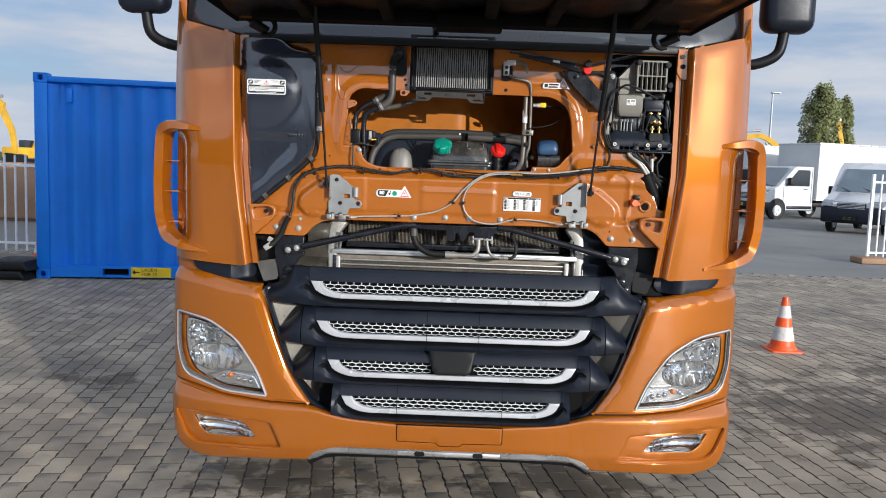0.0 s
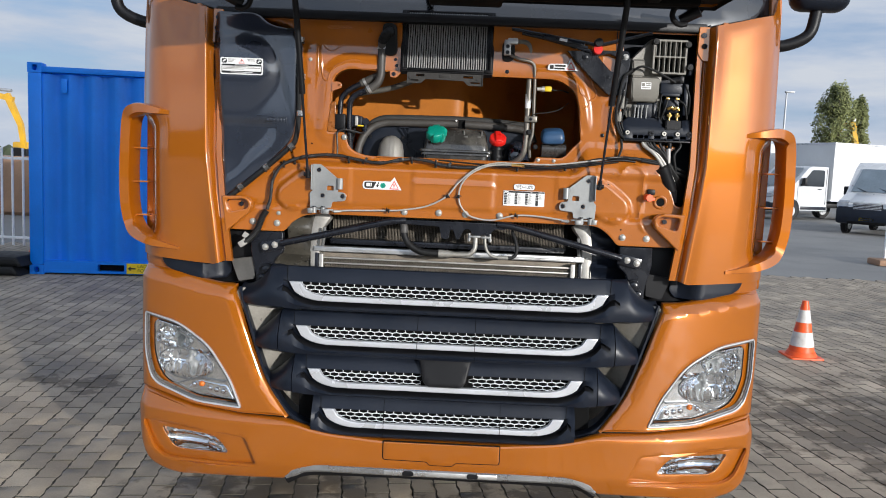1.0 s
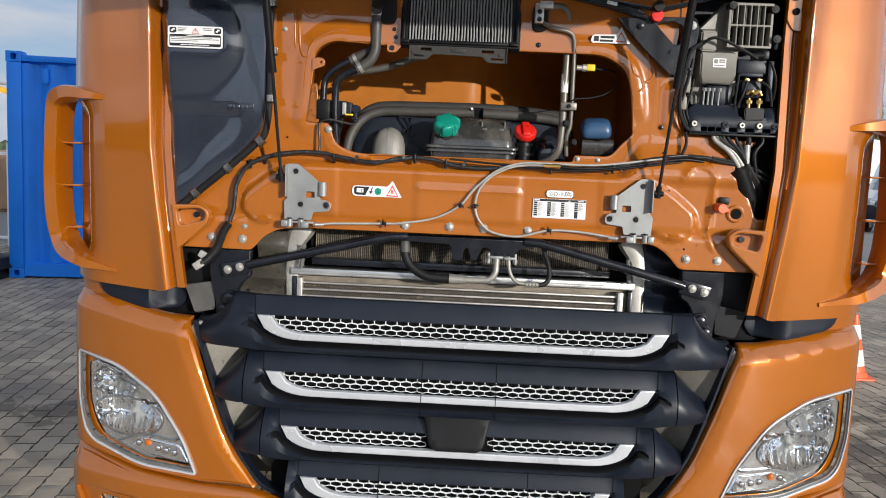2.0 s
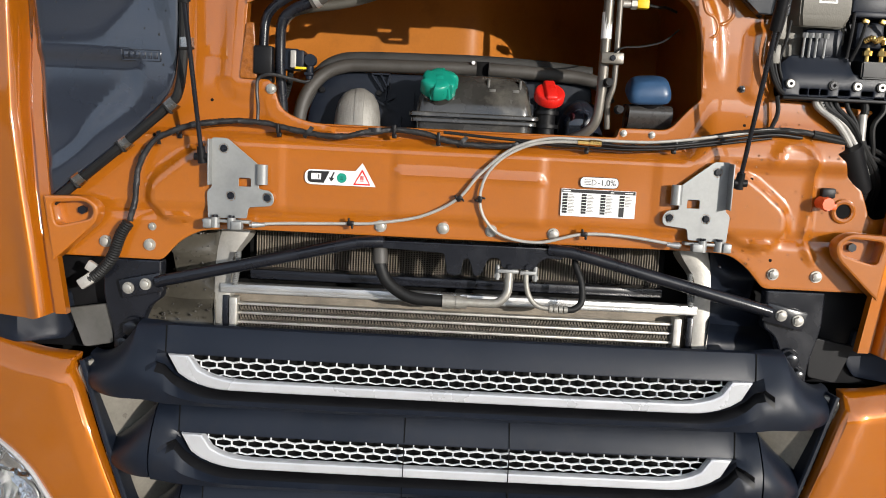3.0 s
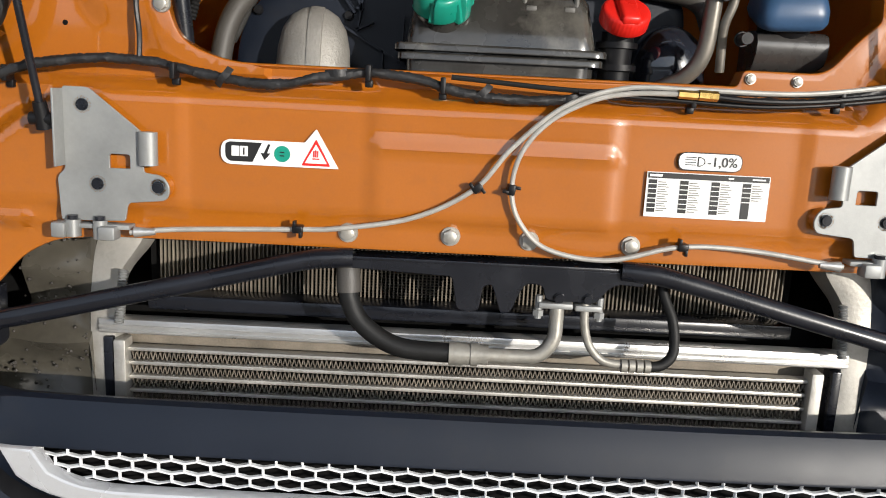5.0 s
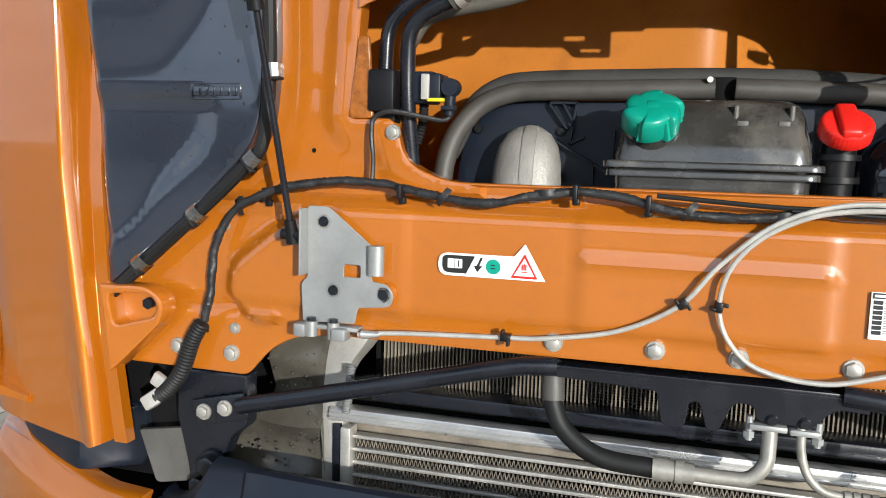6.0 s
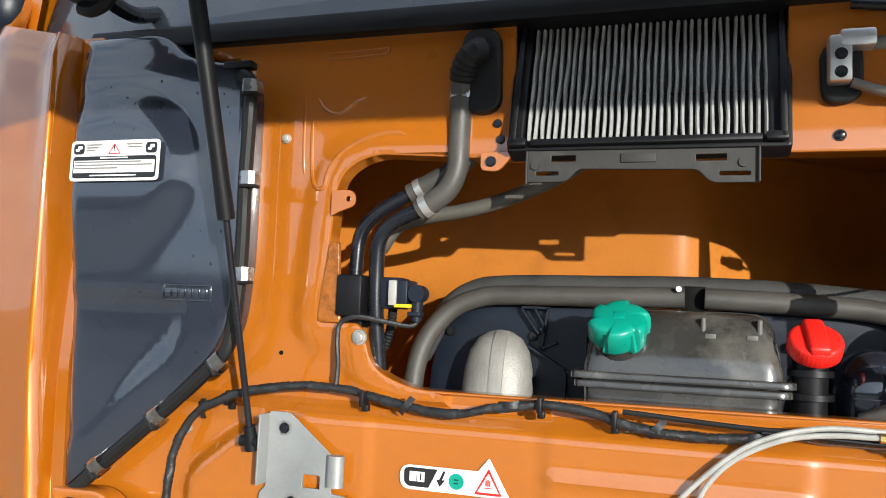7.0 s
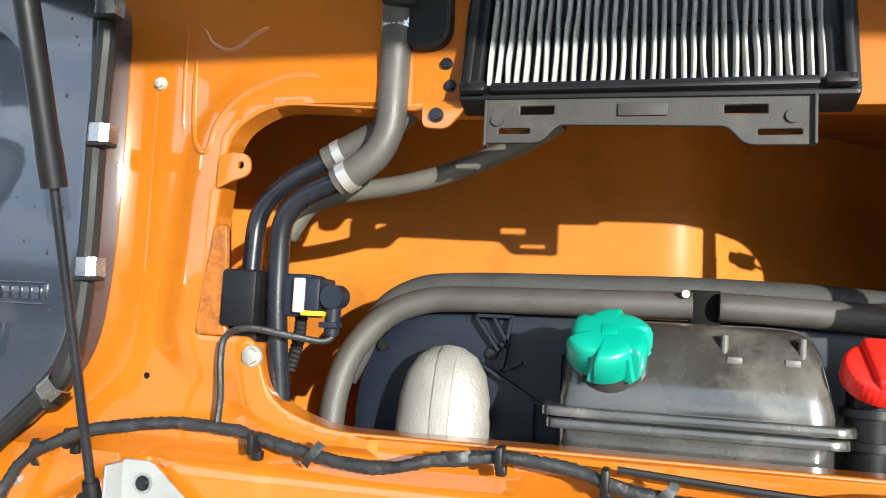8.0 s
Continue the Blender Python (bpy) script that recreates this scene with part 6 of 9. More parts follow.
POCKET = rounded([(-0.985, 1.696, .01), (-0.727, 1.696, .02), (-0.735, 1.63, .04), (-0.813, 1.56, .05), (-0.86, 1.50, .05), (-0.985, 1.42, .02)])


def duct_shape(x, z):
    """Upper swelling with a flat foot, a pocket under it and a soft lower field."""
    y = -0.0135 * sstep(0.012, -0.054, poly_dist(BULGE, x, z)) * sstep(1.70, 1.88, z)
    y += 0.006 * sstep(0.014, -0.014, poly_dist(POCKET, x, z))
    y += 0.012 * sstep(2.045, 2.12, z)
    y += 0.040 * sstep(0.045, 0.0, x + 0.958 + 0.044 * (z - 1.385))
    return y - 0.004 * sstep(1.42, 1.55, z) * sstep(-0.66, -0.80, x)


duct = part("duct_panel", plate(DUCT_OUT, 0.055, 0.006, bev=0.004, step=0.013, warp=duct_shape),
            DUCT, truck, "smooth dark plastic air duct panel", angle=50)
bm = bmesh.new()
tube(bm, [(-0.648, 0.008, 2.045), (-0.630, 0.006, 2.02), (-0.628, 0.004, 1.88), (-0.626, 0.004, 1.74), (-0.636, 0.004, 1.635), (-0.665, 0.004, 1.595), (-0.75, 0.004, 1.518), (-0.86, 0.006, 1.425), (-0.92, 0.008, 1.375)], 0.0105, 6, 10)
part("edge_seal", bm, RUBBER, duct)
for x, z, a in ((-0.624, 2.022, 0), (-0.618, 1.880, 0), (-0.619, 1.735, 3), (-0.650, 1.603, -48), (-0.750, 1.516, -51), (-0.852, 1.433, -50)):
    m = Matrix.Translation((x, -0.006, z)) @ Matrix.Rotation(radians(-a), 4, "Y")
    bm = bmesh.new()
    sweep(bm, [Vector((0, 0, -0.010)), Vector((0, 0, 0.010))], [(-0.014, -0.010), (-0.013, 0.001), (-0.008, 0.005), (0.004, 0.004), (0.011, -0.002), (0.014, -0.014), (0.012, -0.014), (0.009, -0.003), (0.003, 0.002), (-0.007, 0.003), (-0.011, -0.001), (-0.012, -0.010)], up=(0, -1, 0))
    bm.transform(m)
    c = part("spring_clip", bm, CLIP, duct, "bright steel spring clip")
    bm = bmesh.new()
    box(bm, (0.001, 0.004, -0.0125), (0.028, 0.018, 0.005), 0.002)
    bm.transform(m)
    part("clip_tab", bm, RUBBER, c)
bm = bmesh.new()
box(bm, (-0.80, 0.075, 2.126), (0.10, 0.03, 0.03), 0.006)
part("duct_latch", bm, PLASTIC_BLACK, duct)
bm = bmesh.new()
box(bm, (-0.655, 0.012, 2.060), (0.05, 0.02, 0.012), 0.003)
part("duct_hook", bm, PLASTIC_BLACK, duct)
bm = bmesh.new()
for k in range(6):
    x = -0.749 + k * 0.0125
    box(bm, (x, 0.0052 + duct_shape(x, 1.7045), 1.7045), (0.008 if k else 0.010, 0.006, 0.014), 0.0015)
for z in (1.693, 1.716):
    box(bm, (-0.717, 0.0052 + duct_shape(-0.717, z), z), (0.082, 0.005, 0.0016), 0.0005)
for x in (-0.758, -0.676):
    box(bm, (x, 0.0052 + duct_shape(x, 1.7045), 1.7045), (0.0016, 0.005, 0.0215), 0.0005)
tagged(part("moulded_mark", bm, DUCT, duct), kind="stuff")


def thin(o, y, mat, parent, name, t=0.0008, warp=None, label=""):
    return part(name, plate(o, t, y, bev=0.0002, warp=warp), mat, parent, label)


def rect(x0, z0, x1, z1, r=0.0):
    return rounded([(x0, z0, r), (x1, z0, r), (x1, z1, r), (x0, z1, r)], 4)


def bars(rows, y, mat, parent, name="bars"):
    bm = bmesh.new()
    for x0, z0, x1, z1 in rows:
        box(bm, ((x0 + x1) / 2, y, (z0 + z1) / 2), (x1 - x0, 0.0004, z1 - z0))
    return tagged(part(name, bm, mat, parent), kind="stuff")


def triangle(cx, cz, w, h, y, parent):
    """A red-edged warning triangle on white."""
    i = rounded([(cx - w * 0.36, cz - h * 0.41, .002), (cx + w * 0.36, cz - h * 0.41, .002), (cx, cz + h * 0.34, .002)])
    j = rounded([(cx - w * 0.28, cz - h * 0.34, .001), (cx + w * 0.28, cz - h * 0.34, .001), (cx, cz + h * 0.20, .001)])
    part("warning_triangle", plate(i, 0.0004, y - 0.0006, holes=[j], bev=0.0001), RED, parent)


# pressed slot above the hoses
o = rounded([(-0.512, 2.062, .006), (-0.412, 2.066, .006), (-0.412, 2.078, .006), (-0.512, 2.074, .006)])
part("pressed_slot", plate(o, 0.006, 0.0195, holes=[offset(o, 0.0032)], bev=0.001), PAINT_BAY, bulkhead)

# dirt specks and water marks on the panel
bm = bmesh.new()
rr = random.Random(5)
for k in range(46):
    x, z = rr.uniform(-0.90, -0.66), rr.uniform(1.60, 2.04)
    if inside(DUCT_OUT, x, z):
        r = rr.uniform(0.0008, 0.0024)
        bmesh.ops.create_uvsphere(bm, u_segments=8, v_segments=5, radius=r, matrix=Matrix.Translation((x, 0.006 + duct_shape(x, z), z)) @ Matrix.Diagonal((1, 0.5, 1.3, 1)))
tagged(part("dirt_speckle", bm, INK, duct), kind="stuff")

# the duct with its seal and clips stands forward of the sheet
for ob in (duct, *duct.children_recursive):
    for v in ob.data.vertices:
        v.co = (v.co.x * 0.962, v.co.y - 0.042, 1.64 + (v.co.z - 1.64) * 0.962)

# duct label
lab = thin(rect(-0.934, 1.873, -0.772, 1.945, .008), -0.0220, WHITE, truck, "warning_label", label="white warning label with a red triangle")
lab.parent = duct
for x0, x1 in ((-0.929, -0.909), (-0.797, -0.777)):
    thin(rect(x0, 1.921, x1, 1.940, .006), -0.0225, INK, lab, "icon_field", 0.0006)
    thin(rect(x0 + 0.004, 1.926, x0 + 0.011, 1.931, .002), -0.0229, WHITE, lab, "icon_mark", 0.0006)
    thin(rect(x0 + 0.008, 1.930, x0 + 0.016, 1.936, .002), -0.0229, WHITE, lab, "icon_mark", 0.0006)
thin(rect(-0.929, 1.878, -0.777, 1.917, .006), -0.0225, INK, lab, "dark_field", 0.0006)
thin(rect(-0.9265, 1.8875, -0.7795, 1.9095, .001), -0.0228, WHITE, lab, "text_field", 0.0006)
bars([(-0.878, 1.9125, -0.828, 1.9148), (-0.895, 1.8815, -0.811, 1.8838)], -0.0231, WHITE, lab, "white_print")
bars([(-0.904, 1.9365 - 0.005 * k, -0.876 - 0.006 * k, 1.9385 - 0.005 * k) for k in range(3)] + [(-0.832 + 0.004 * k, 1.9365 - 0.005 * k, -0.803, 1.9385 - 0.005 * k) for k in range(2)]
     + [(-0.9245, 1.9055 - 0.0055 * k, (-0.803, -0.783, -0.845)[k], 1.9078 - 0.0055 * k) for k in range(3)], -0.0232, GREY_CAST, lab, "grey_print")
triangle(-0.853, 1.931, 0.032, 0.026, -0.0225, lab)
bars([(-0.8538, 1.9285, -0.8522, 1.9355), (-0.8538, 1.9258, -0.8522, 1.9272)], -0.0232, INK, lab, "exclamation_mark")

for ob in (lab, *lab.children):
    for v in ob.data.vertices:
        v.co = (v.co.x * 1.006 + 0.0385, v.co.y - 0.0390, 1.898 + (v.co.z - 1.909) * 0.87)

# beam stickers
yb = -0.0148
st = thin(rounded([(-0.351, 1.452, .0155), (-0.199, 1.452, .002), (-0.2285, 1.502, .002), (-0.243, 1.484, .002), (-0.351, 1.484, .0155)], 8), yb, WHITE, bulkhead, "beam_sticker", label="white sticker with a cap symbol and red triangle")
thin(rounded([(-0.345, 1.478, .012), (-0.345, 1.456, .012), (-0.310, 1.456, .001), (-0.298, 1.481, .001), (-0.34, 1.481, .012)]), yb - 0.0006, INK, st, "dark_field")
thin(rect(-0.337, 1.463, -0.316, 1.476, .001), yb - 0.001, WHITE, st, "book_symbol")
bars([(-0.3268, 1.463, -0.3262, 1.476), (-0.322, 1.465, -0.320, 1.474)], yb - 0.0014, INK, st, "book_lines")
thin([(-0.2945, 1.459), (-0.287, 1.468), (-0.2915, 1.468), (-0.287, 1.479), (-0.290, 1.480), (-0.2955, 1.468), (-0.2995, 1.468)], yb - 0.0006, INK, st, "arrow_symbol")
thin([(-0.272 + 0.0105 * math.cos(k * math.pi / 10), 1.468 + 0.0105 * math.sin(k * math.pi / 10)) for k in range(20)], yb - 0.0006, GREEN, st, "cap_symbol")
bars([(-0.275, 1.465, -0.269, 1.4665), (-0.275, 1.4695, -0.269, 1.471)], yb - 0.0012, INK, st, "cap_lines")
triangle(-0.2285, 1.4735, 0.052, 0.046, yb, st)
bars([(-0.233, 1.463, -0.224, 1.4645), (-0.232, 1.466, -0.2305, 1.474), (-0.2295, 1.466, -0.228, 1.475), (-0.227, 1.466, -0.2255, 1.474)], yb - 0.001, RED, st, "steam_symbol")

yb2 = -0.0148
st = thin(rect(0.235, 1.473, 0.318, 1.4965, .0115), yb2, INK, bulkhead, "lamp_aim_sticker", label="white pill sticker with a headlamp symbol")
thin(rect(0.2362, 1.4742, 0.3168, 1.4953, .0105), yb2 - 0.0006, WHITE, st, "white_field")
thin(rounded([(0.260, 1.4785), (0.260, 1.491), (0.264, 1.491, .003), (0.270, 1.4875, .004), (0.270, 1.482, .004), (0.264, 1.4785, .003)]), yb2 - 0.001, INK, st, "lamp_symbol")
thin(rounded([(0.2615, 1.480), (0.2615, 1.4895), (0.2645, 1.4895, .002), (0.2685, 1.487, .003), (0.2685, 1.4825, .003), (0.2645, 1.480, .002)]), yb2 - 0.0014, WHITE, st, "lamp_field")
bars([(0.244, 1.4895 - 0.0032 * k, 0.258, 1.4905 - 0.0032 * k) for k in range(4)], yb2 - 0.001, INK, st, "beam_lines")
text_mesh("-1,0%", 0.0175, INK, st, Matrix.Translation((0.2725, yb2 - 0.0014, 1.4845)) @ FACE)
tb = thin(rect(0.1975, 1.411, 0.3565, 1.4695, .001), yb2, WHITE, bulkhead, "fuse_table_sticker", label="white table sticker with black columns")
rows = [(0.199, 1.4615, 0.355, 1.4685)]
for c in range(3):
    x0 = 0.2005 + 0.0405 * c
    for k in range(7):
        rows.append((x0, 1.4545 - 0.0062 * k, x0 + 0.0105, 1.4595 - 0.0062 * k))
rows += [(0.322, 1.4545 - 0.0062 * k, 0.3325, 1.4595 - 0.0062 * k) for k in range(4)] + [(0.322, 1.4135, 0.3325, 1.4345)]
bars(rows, yb2 - 0.0006, INK, tb, "black_column_print")
bars([(0.2125 + 0.0405 * c, 1.456 - 0.0031 * k, 0.2225 + 0.0405 * c + 0.002 * (k % 3), 1.4572 - 0.0031 * k) for c in range(4) for k in range(13 if c < 3 else 7)], yb2 - 0.0006, GREY_CAST, tb, "text_print")
bars([(0.201, 1.4635, 0.217, 1.4665), (0.302, 1.464, 0.309, 1.466), (0.333, 1.464, 0.350, 1.466)], yb2 - 0.0012, WHITE, tb, "header_bars")
st = thin(rounded([(0.344, 1.950, .010), (0.344, 1.936, .008), (0.46, 1.936, .002), (0.431, 1.984, .002), (0.418, 1.962, .002), (0.35, 1.960, .010)]), 0.006, WHITE, bulkhead, "bay_sticker", label="white sticker with book symbol and red triangle")
bars([(0.352, 1.941, 0.366, 1.956), (0.371, 1.950, 0.412, 1.957), (0.369, 1.940, 0.408, 1.946)], 0.0052, INK, st, "dark_bars")
triangle(0.432, 1.957, 0.046, 0.040, 0.0065, st)

# ---- harness and cables ----
bm = bmesh.new()
tube(bm, [(-0.72, -0.028, 1.355), (-0.708, -0.027, 1.405), (-0.702, -0.025, 1.468), (-0.668, -0.024, 1.528), (-0.60, -0.022, 1.561), (-0.522, -0.012, 1.576), (-0.447, -0.008, 1.577), (-0.409, -0.008, 1.570), (-0.334, -0.012, 1.558), (-0.277, -0.018, 1.555),
          (-0.221, -0.016, 1.567), (-0.164, -0.012, 1.575), (-0.107, -0.012, 1.571), (-0.031, -0.016, 1.554), (0.065, -0.016, 1.552), (0.140, -0.014, 1.562), (0.255, -0.016, 1.562), (0.399, -0.016, 1.565), (0.493, -0.012, 1.588), (0.586, -0.008, 1.607), (0.68, -0.008, 1.613), (0.76, 0.0, 1.60), (0.80, 0.03, 1.57)], 0.0060, 10, 12, ribs=0.11, pitch=0.0085)
for v in bm.verts:
    # uneven wraps of tape
    v.co += noise.noise_vector(v.co * 48) * 0.0018 + noise.noise_vector(v.co * 190) * 0.0010
harness = part("wiring_harness", bm, TAPE, truck, "taped black wiring harness along the beam")
bm = bmesh.new()
tube(bm, [(-0.805, -0.028, 1.226), (-0.785, -0.030, 1.240), (-0.757, -0.032, 1.275), (-0.738, -0.031, 1.325), (-0.722, -0.029, 1.352)], 0.0115, 8, 12, ribs=0.16, pitch=0.0055)
part("corrugated_sleeve", bm, RUBBER, harness)
bm = bmesh.new()
box(bm, (-0.812, -0.028, 1.222), (0.036, 0.022, 0.024), 0.004, Matrix.Rotation(radians(-35), 4, "Y"))
box(bm, (-0.800, -0.026, 1.250), (0.03, 0.012, 0.022), 0.003, Matrix.Rotation(radians(30), 4, "Y"))
part("connector", bm, CABLE_GREY, harness, "pale grey connector")
bm = bmesh.new()
tube(bm, [(-0.455, -0.008, 1.580), (-0.455, -0.006, 1.61), (-0.458, -0.006, 1.645), (-0.455, -0.004, 1.668), (-0.43, -0.006, 1.678), (-0.39, 0.01, 1.672), (-0.362, 0.03, 1.668), (-0.352, 0.04, 1.680)], 0.0036, 6, 8)
part("branch_cable", bm, TAPE, harness)
for x, z, a in ((-0.345, 1.560, 20), (-0.205, 1.572, -25), (-0.02, 1.556, 15), (0.09, 1.555, -20), (-0.66, 1.534, 60)):
    bm = bmesh.new()
    sweep(bm, smooth_line([(-0.012, 0, -0.006), (-0.002, -0.0072, 0.0), (0.006, -0.007, 0.004), (0.012, -0.002, 0.009)], 4), [(-0.0045, 0), (-0.0045, 0.0006), (0.0045, 0.0006), (0.0045, 0)], up=(0, -1, 0))
    bm.transform(Matrix.Translation((x, -0.0155, z)) @ Matrix.Rotation(radians(-a), 4, "Y"))
    part("tape_end", bm, TAPE, harness)
for x, z in ((-0.409, 1.566), (-0.62, 1.553), (-0.164, 1.575), (0.245, 1.562), (-0.07, 1.564), (0.43, 1.571)):
    bm = bmesh.new()
    box(bm, (x, -0.014, z), (0.007, 0.022, 0.021), 0.002)
    box(bm, (x, -0.006, z - 0.013), (0.010, 0.010, 0.010), 0.002)
    part("cable_tie", bm, PLASTIC_BLACK, harness)
bm = bmesh.new()
tube(bm, [(-0.06, -0.020, 1.575), (0.1, -0.020, 1.566), (0.2, -0.024, 1.570), (0.3, -0.024, 1.572), (0.42, -0.022, 1.577), (0.52, -0.018, 1.597), (0.64, -0.014, 1.612), (0.72, -0.006, 1.612), (0.79, 0.02, 1.585)], 0.0032, 6, 8)
part("thin_cable", bm, RUBBER, harness)


def release_cable(pts, name="release_cable"):
    bm = bmesh.new()
    tube(bm, pts, 0.0034, 8, 10)
    c = part(name, bm, CABLE_GREY, truck, "grey sheathed release cable")
    return c


ca = release_cable([(-0.462, -0.036, 1.360), (-0.40, -0.030, 1.366), (-0.254, -0.022, 1.372), (-0.196, -0.022, 1.376), (-0.100, -0.022, 1.395), (-0.024, -0.026, 1.436), (0.021, -0.028, 1.491), (0.084, -0.026, 1.546), (0.159, -0.024, 1.572), (0.245, -0.026, 1.574),
                    (0.388, -0.024, 1.576), (0.540, -0.018, 1.598), (0.634, -0.012, 1.613), (0.72, -0.006, 1.611)])
cb = release_cable([(0.455, -0.036, 1.361), (0.34, -0.026, 1.374), (0.247, -0.024, 1.374), (0.156, -0.024, 1.352), (0.077, -0.024, 1.362), (0.038, -0.024, 1.395), (0.024, -0.026, 1.438), (0.034, -0.028, 1.487), (0.068, -0.028, 1.528), (0.120, -0.028, 1.556), (0.17, -0.028, 1.566), (0.225, -0.031, 1.568)])
bm = bmesh.new()
tube(bm, [(0.262, -0.030, 1.567), (0.32, -0.031, 1.564), (0.388, -0.028, 1.566), (0.47, -0.024, 1.576), (0.540, -0.020, 1.588), (0.634, -0.012, 1.603), (0.70, -0.004, 1.600)], 0.0036, 8, 10)
tube(bm, [(0.10, -0.022, 1.563), (0.22, -0.022, 1.560), (0.32, -0.024, 1.557), (0.40, -0.022, 1.562), (0.50, -0.018, 1.575), (0.634, -0.008, 1.596)], 0.0028, 8, 10)
part("black_cable", bm, PLASTIC_BLACK, cb)
for c, pts in ((ca, ((-0.249, 1.373, 0), (-0.020, 1.438, 40))), (cb, ((0.024, 1.438, 80), (0.250, 1.374, 0)))):
    for x, z, a in pts:
        m = Matrix.Translation((x, -0.022, z)) @ Matrix.Rotation(radians(-a), 4, "Y")
        bm = bmesh.new()
        box(bm, (0, 0, 0), (0.014, 0.018, 0.010), 0.002)
        box(bm, (-0.004, -0.003, 0.007), (0.004, 0.012, 0.008), 0.001)
        box(bm, (0.004, -0.003, -0.007), (0.004, 0.012, 0.008), 0.001)
        bm.transform(m)
        part("cable_clip", bm, PLASTIC_BLACK, c)
for c, x, sx in ((ca, -0.452, -1), (cb, 0.447, 1)):
    bm = bmesh.new()
    rod(bm, (x + sx * 0.004, -0.036, 1.361), (x - sx * 0.022, -0.034, 1.362), 0.007, 0.0042, 12)
    part("ferrule", bm, ALU_BRIGHT, c)
bm = bmesh.new()
for x, r in ((0.222, 0.0055), (0.247, 0.0066)):
    rod(bm, (x, -0.031, 1.568), (x + 0.024, -0.031, 1.5672), r, None, 6)
part("brass_sleeve", bm, BRASS, ca)

# ---- radiators ----
bm = bmesh.new()
box(bm, (-0.015, 0.165, 1.28), (0.98, 0.03, 0.17))
rad = part("radiator", bm, BLACK, truck, "dusty dark radiator behind the beam")
bm = bmesh.new()
k = 0
x = -0.485
while x < 0.46:
    box(bm, (x, 0.142, 1.29), (0.0022, 0.012, 0.14))
    x += 0.0062
    k += 1
tagged(part("radiator_tube", bm, FIN, rad), kind="stuff")
bm = bmesh.new()
for r in range(30):
    z = 1.222 + r * 0.0045
    box(bm, (-0.012, 0.148, z), (0.945, 0.004, 0.0012))
tagged(part("radiator_fin", bm, FIN, rad), kind="stuff")
bm = bmesh.new()
box(bm, (-0.015, 0.115, 1.232), (0.95, 0.05, 0.022), 0.004)
part("lower_frame", bm, STEEL_BLACK, rad)
bm = bmesh.new()
box(bm, (-0.008, 0.075, 1.202), (1.085, 0.03, 0.022), 0.003)
ic = part("intercooler", bm, ALU_BRIGHT, truck, "aluminium intercooler with wavy fins")
bm = bmesh.new()
box(bm, (-0.008, 0.058, 1.2035), (1.080, 0.004, 0.003))
box(bm, (-0.008, 0.058, 1.1965), (1.080, 0.004, 0.003))
part("top_bar_rib", bm, ALU_BRIGHT, ic)
for r in range(8):
    z = 1.166 - 0.0213 * r
    bm = bmesh.new()
    box(bm, (-0.014, 0.078, z), (0.995, 0.02, 0.0062), 0.002)
    part("cooler_tube", bm, ALU, ic)
    bm = bmesh.new()
    zt, zb, x, up = z - 0.004, z - 0.0173, -0.508, True
    prev = None
    while x < 0.482:
        zz = zt if up else zb
        cur = (bm.verts.new((x, 0.072, zz)), bm.verts.new((x, 0.10, zz)))
        if prev:
            bm.faces.new((prev[0], cur[0], cur[1], prev[1]))
            a, b = prev[0].co, cur[0].co
            v = [bm.verts.new((a.x, 0.0718, a.z)), bm.verts.new((b.x, 0.0718, b.z)), bm.verts.new((b.x + 0.0015, 0.0718, b.z)), bm.verts.new((a.x + 0.0015, 0.0718, a.z))]
            bm.faces.new(v)
        prev, up, x = cur, not up, x + 0.0034
    tagged(part("wavy_fin", bm, FIN, ic), kind="stuff")
bm = bmesh.new()
box(bm, (-0.01, 0.11, 1.09), (1.06, 0.02, 0.19))
part("cooler_back", bm, FIN, ic)
for x in (-0.520, 0.492):
    bm = bmesh.new()
    box(bm, (x, 0.072, 1.10), (0.018, 0.03, 0.165), 0.003)
    part("side_bar", bm, ALU, ic)
for x in (-0.538, 0.522):
    bm = bmesh.new()
    box(bm, (x, 0.078, 1.10), (0.014, 0.03, 0.17), 0.002)
    part("dark_frame", bm, STEEL_BLACK, ic)
for s in (-1, 1):
    bm = bmesh.new()
    sweep(bm, smooth_line([(s * 0.548, 0.085, 1.02), (s * 0.548, 0.085, 1.20), (s * 0.542, 0.09, 1.28), (s * 0.515, 0.10, 1.345)], 6), [(-.028, -.02), (.028, -.02), (.03, .0), (.024, .018), (.0, .024), (-.024, .018), (-.03, .0)], up=(0, -1, 0),
          scale=lambda q: 0.75 + 0.5 * sstep(0.55, 1.0, q))
    part("end_tank", bm, ALU, ic, angle=50)
    bm = bmesh.new()
    tube(bm, [(s * 0.505, 0.045, 1.29), (s * 0.507, 0.04, 1.25), (s * 0.512, 0.04, 1.215)], 0.005, 6, 8, ribs=0.5, pitch=0.004)
    part("tension_spring", bm, ZINC, ic)

# wet side trays with droplets
WET = material("wet grey tray", (0.066, 0.060, 0.048), 0.28, var=0.3, scale=8, fine=80, bump=0.1, bump_scale=100)
DROP = material("water droplets", (0.06, 0.055, 0.05), 0.05, var=0.05, spec=0.9)
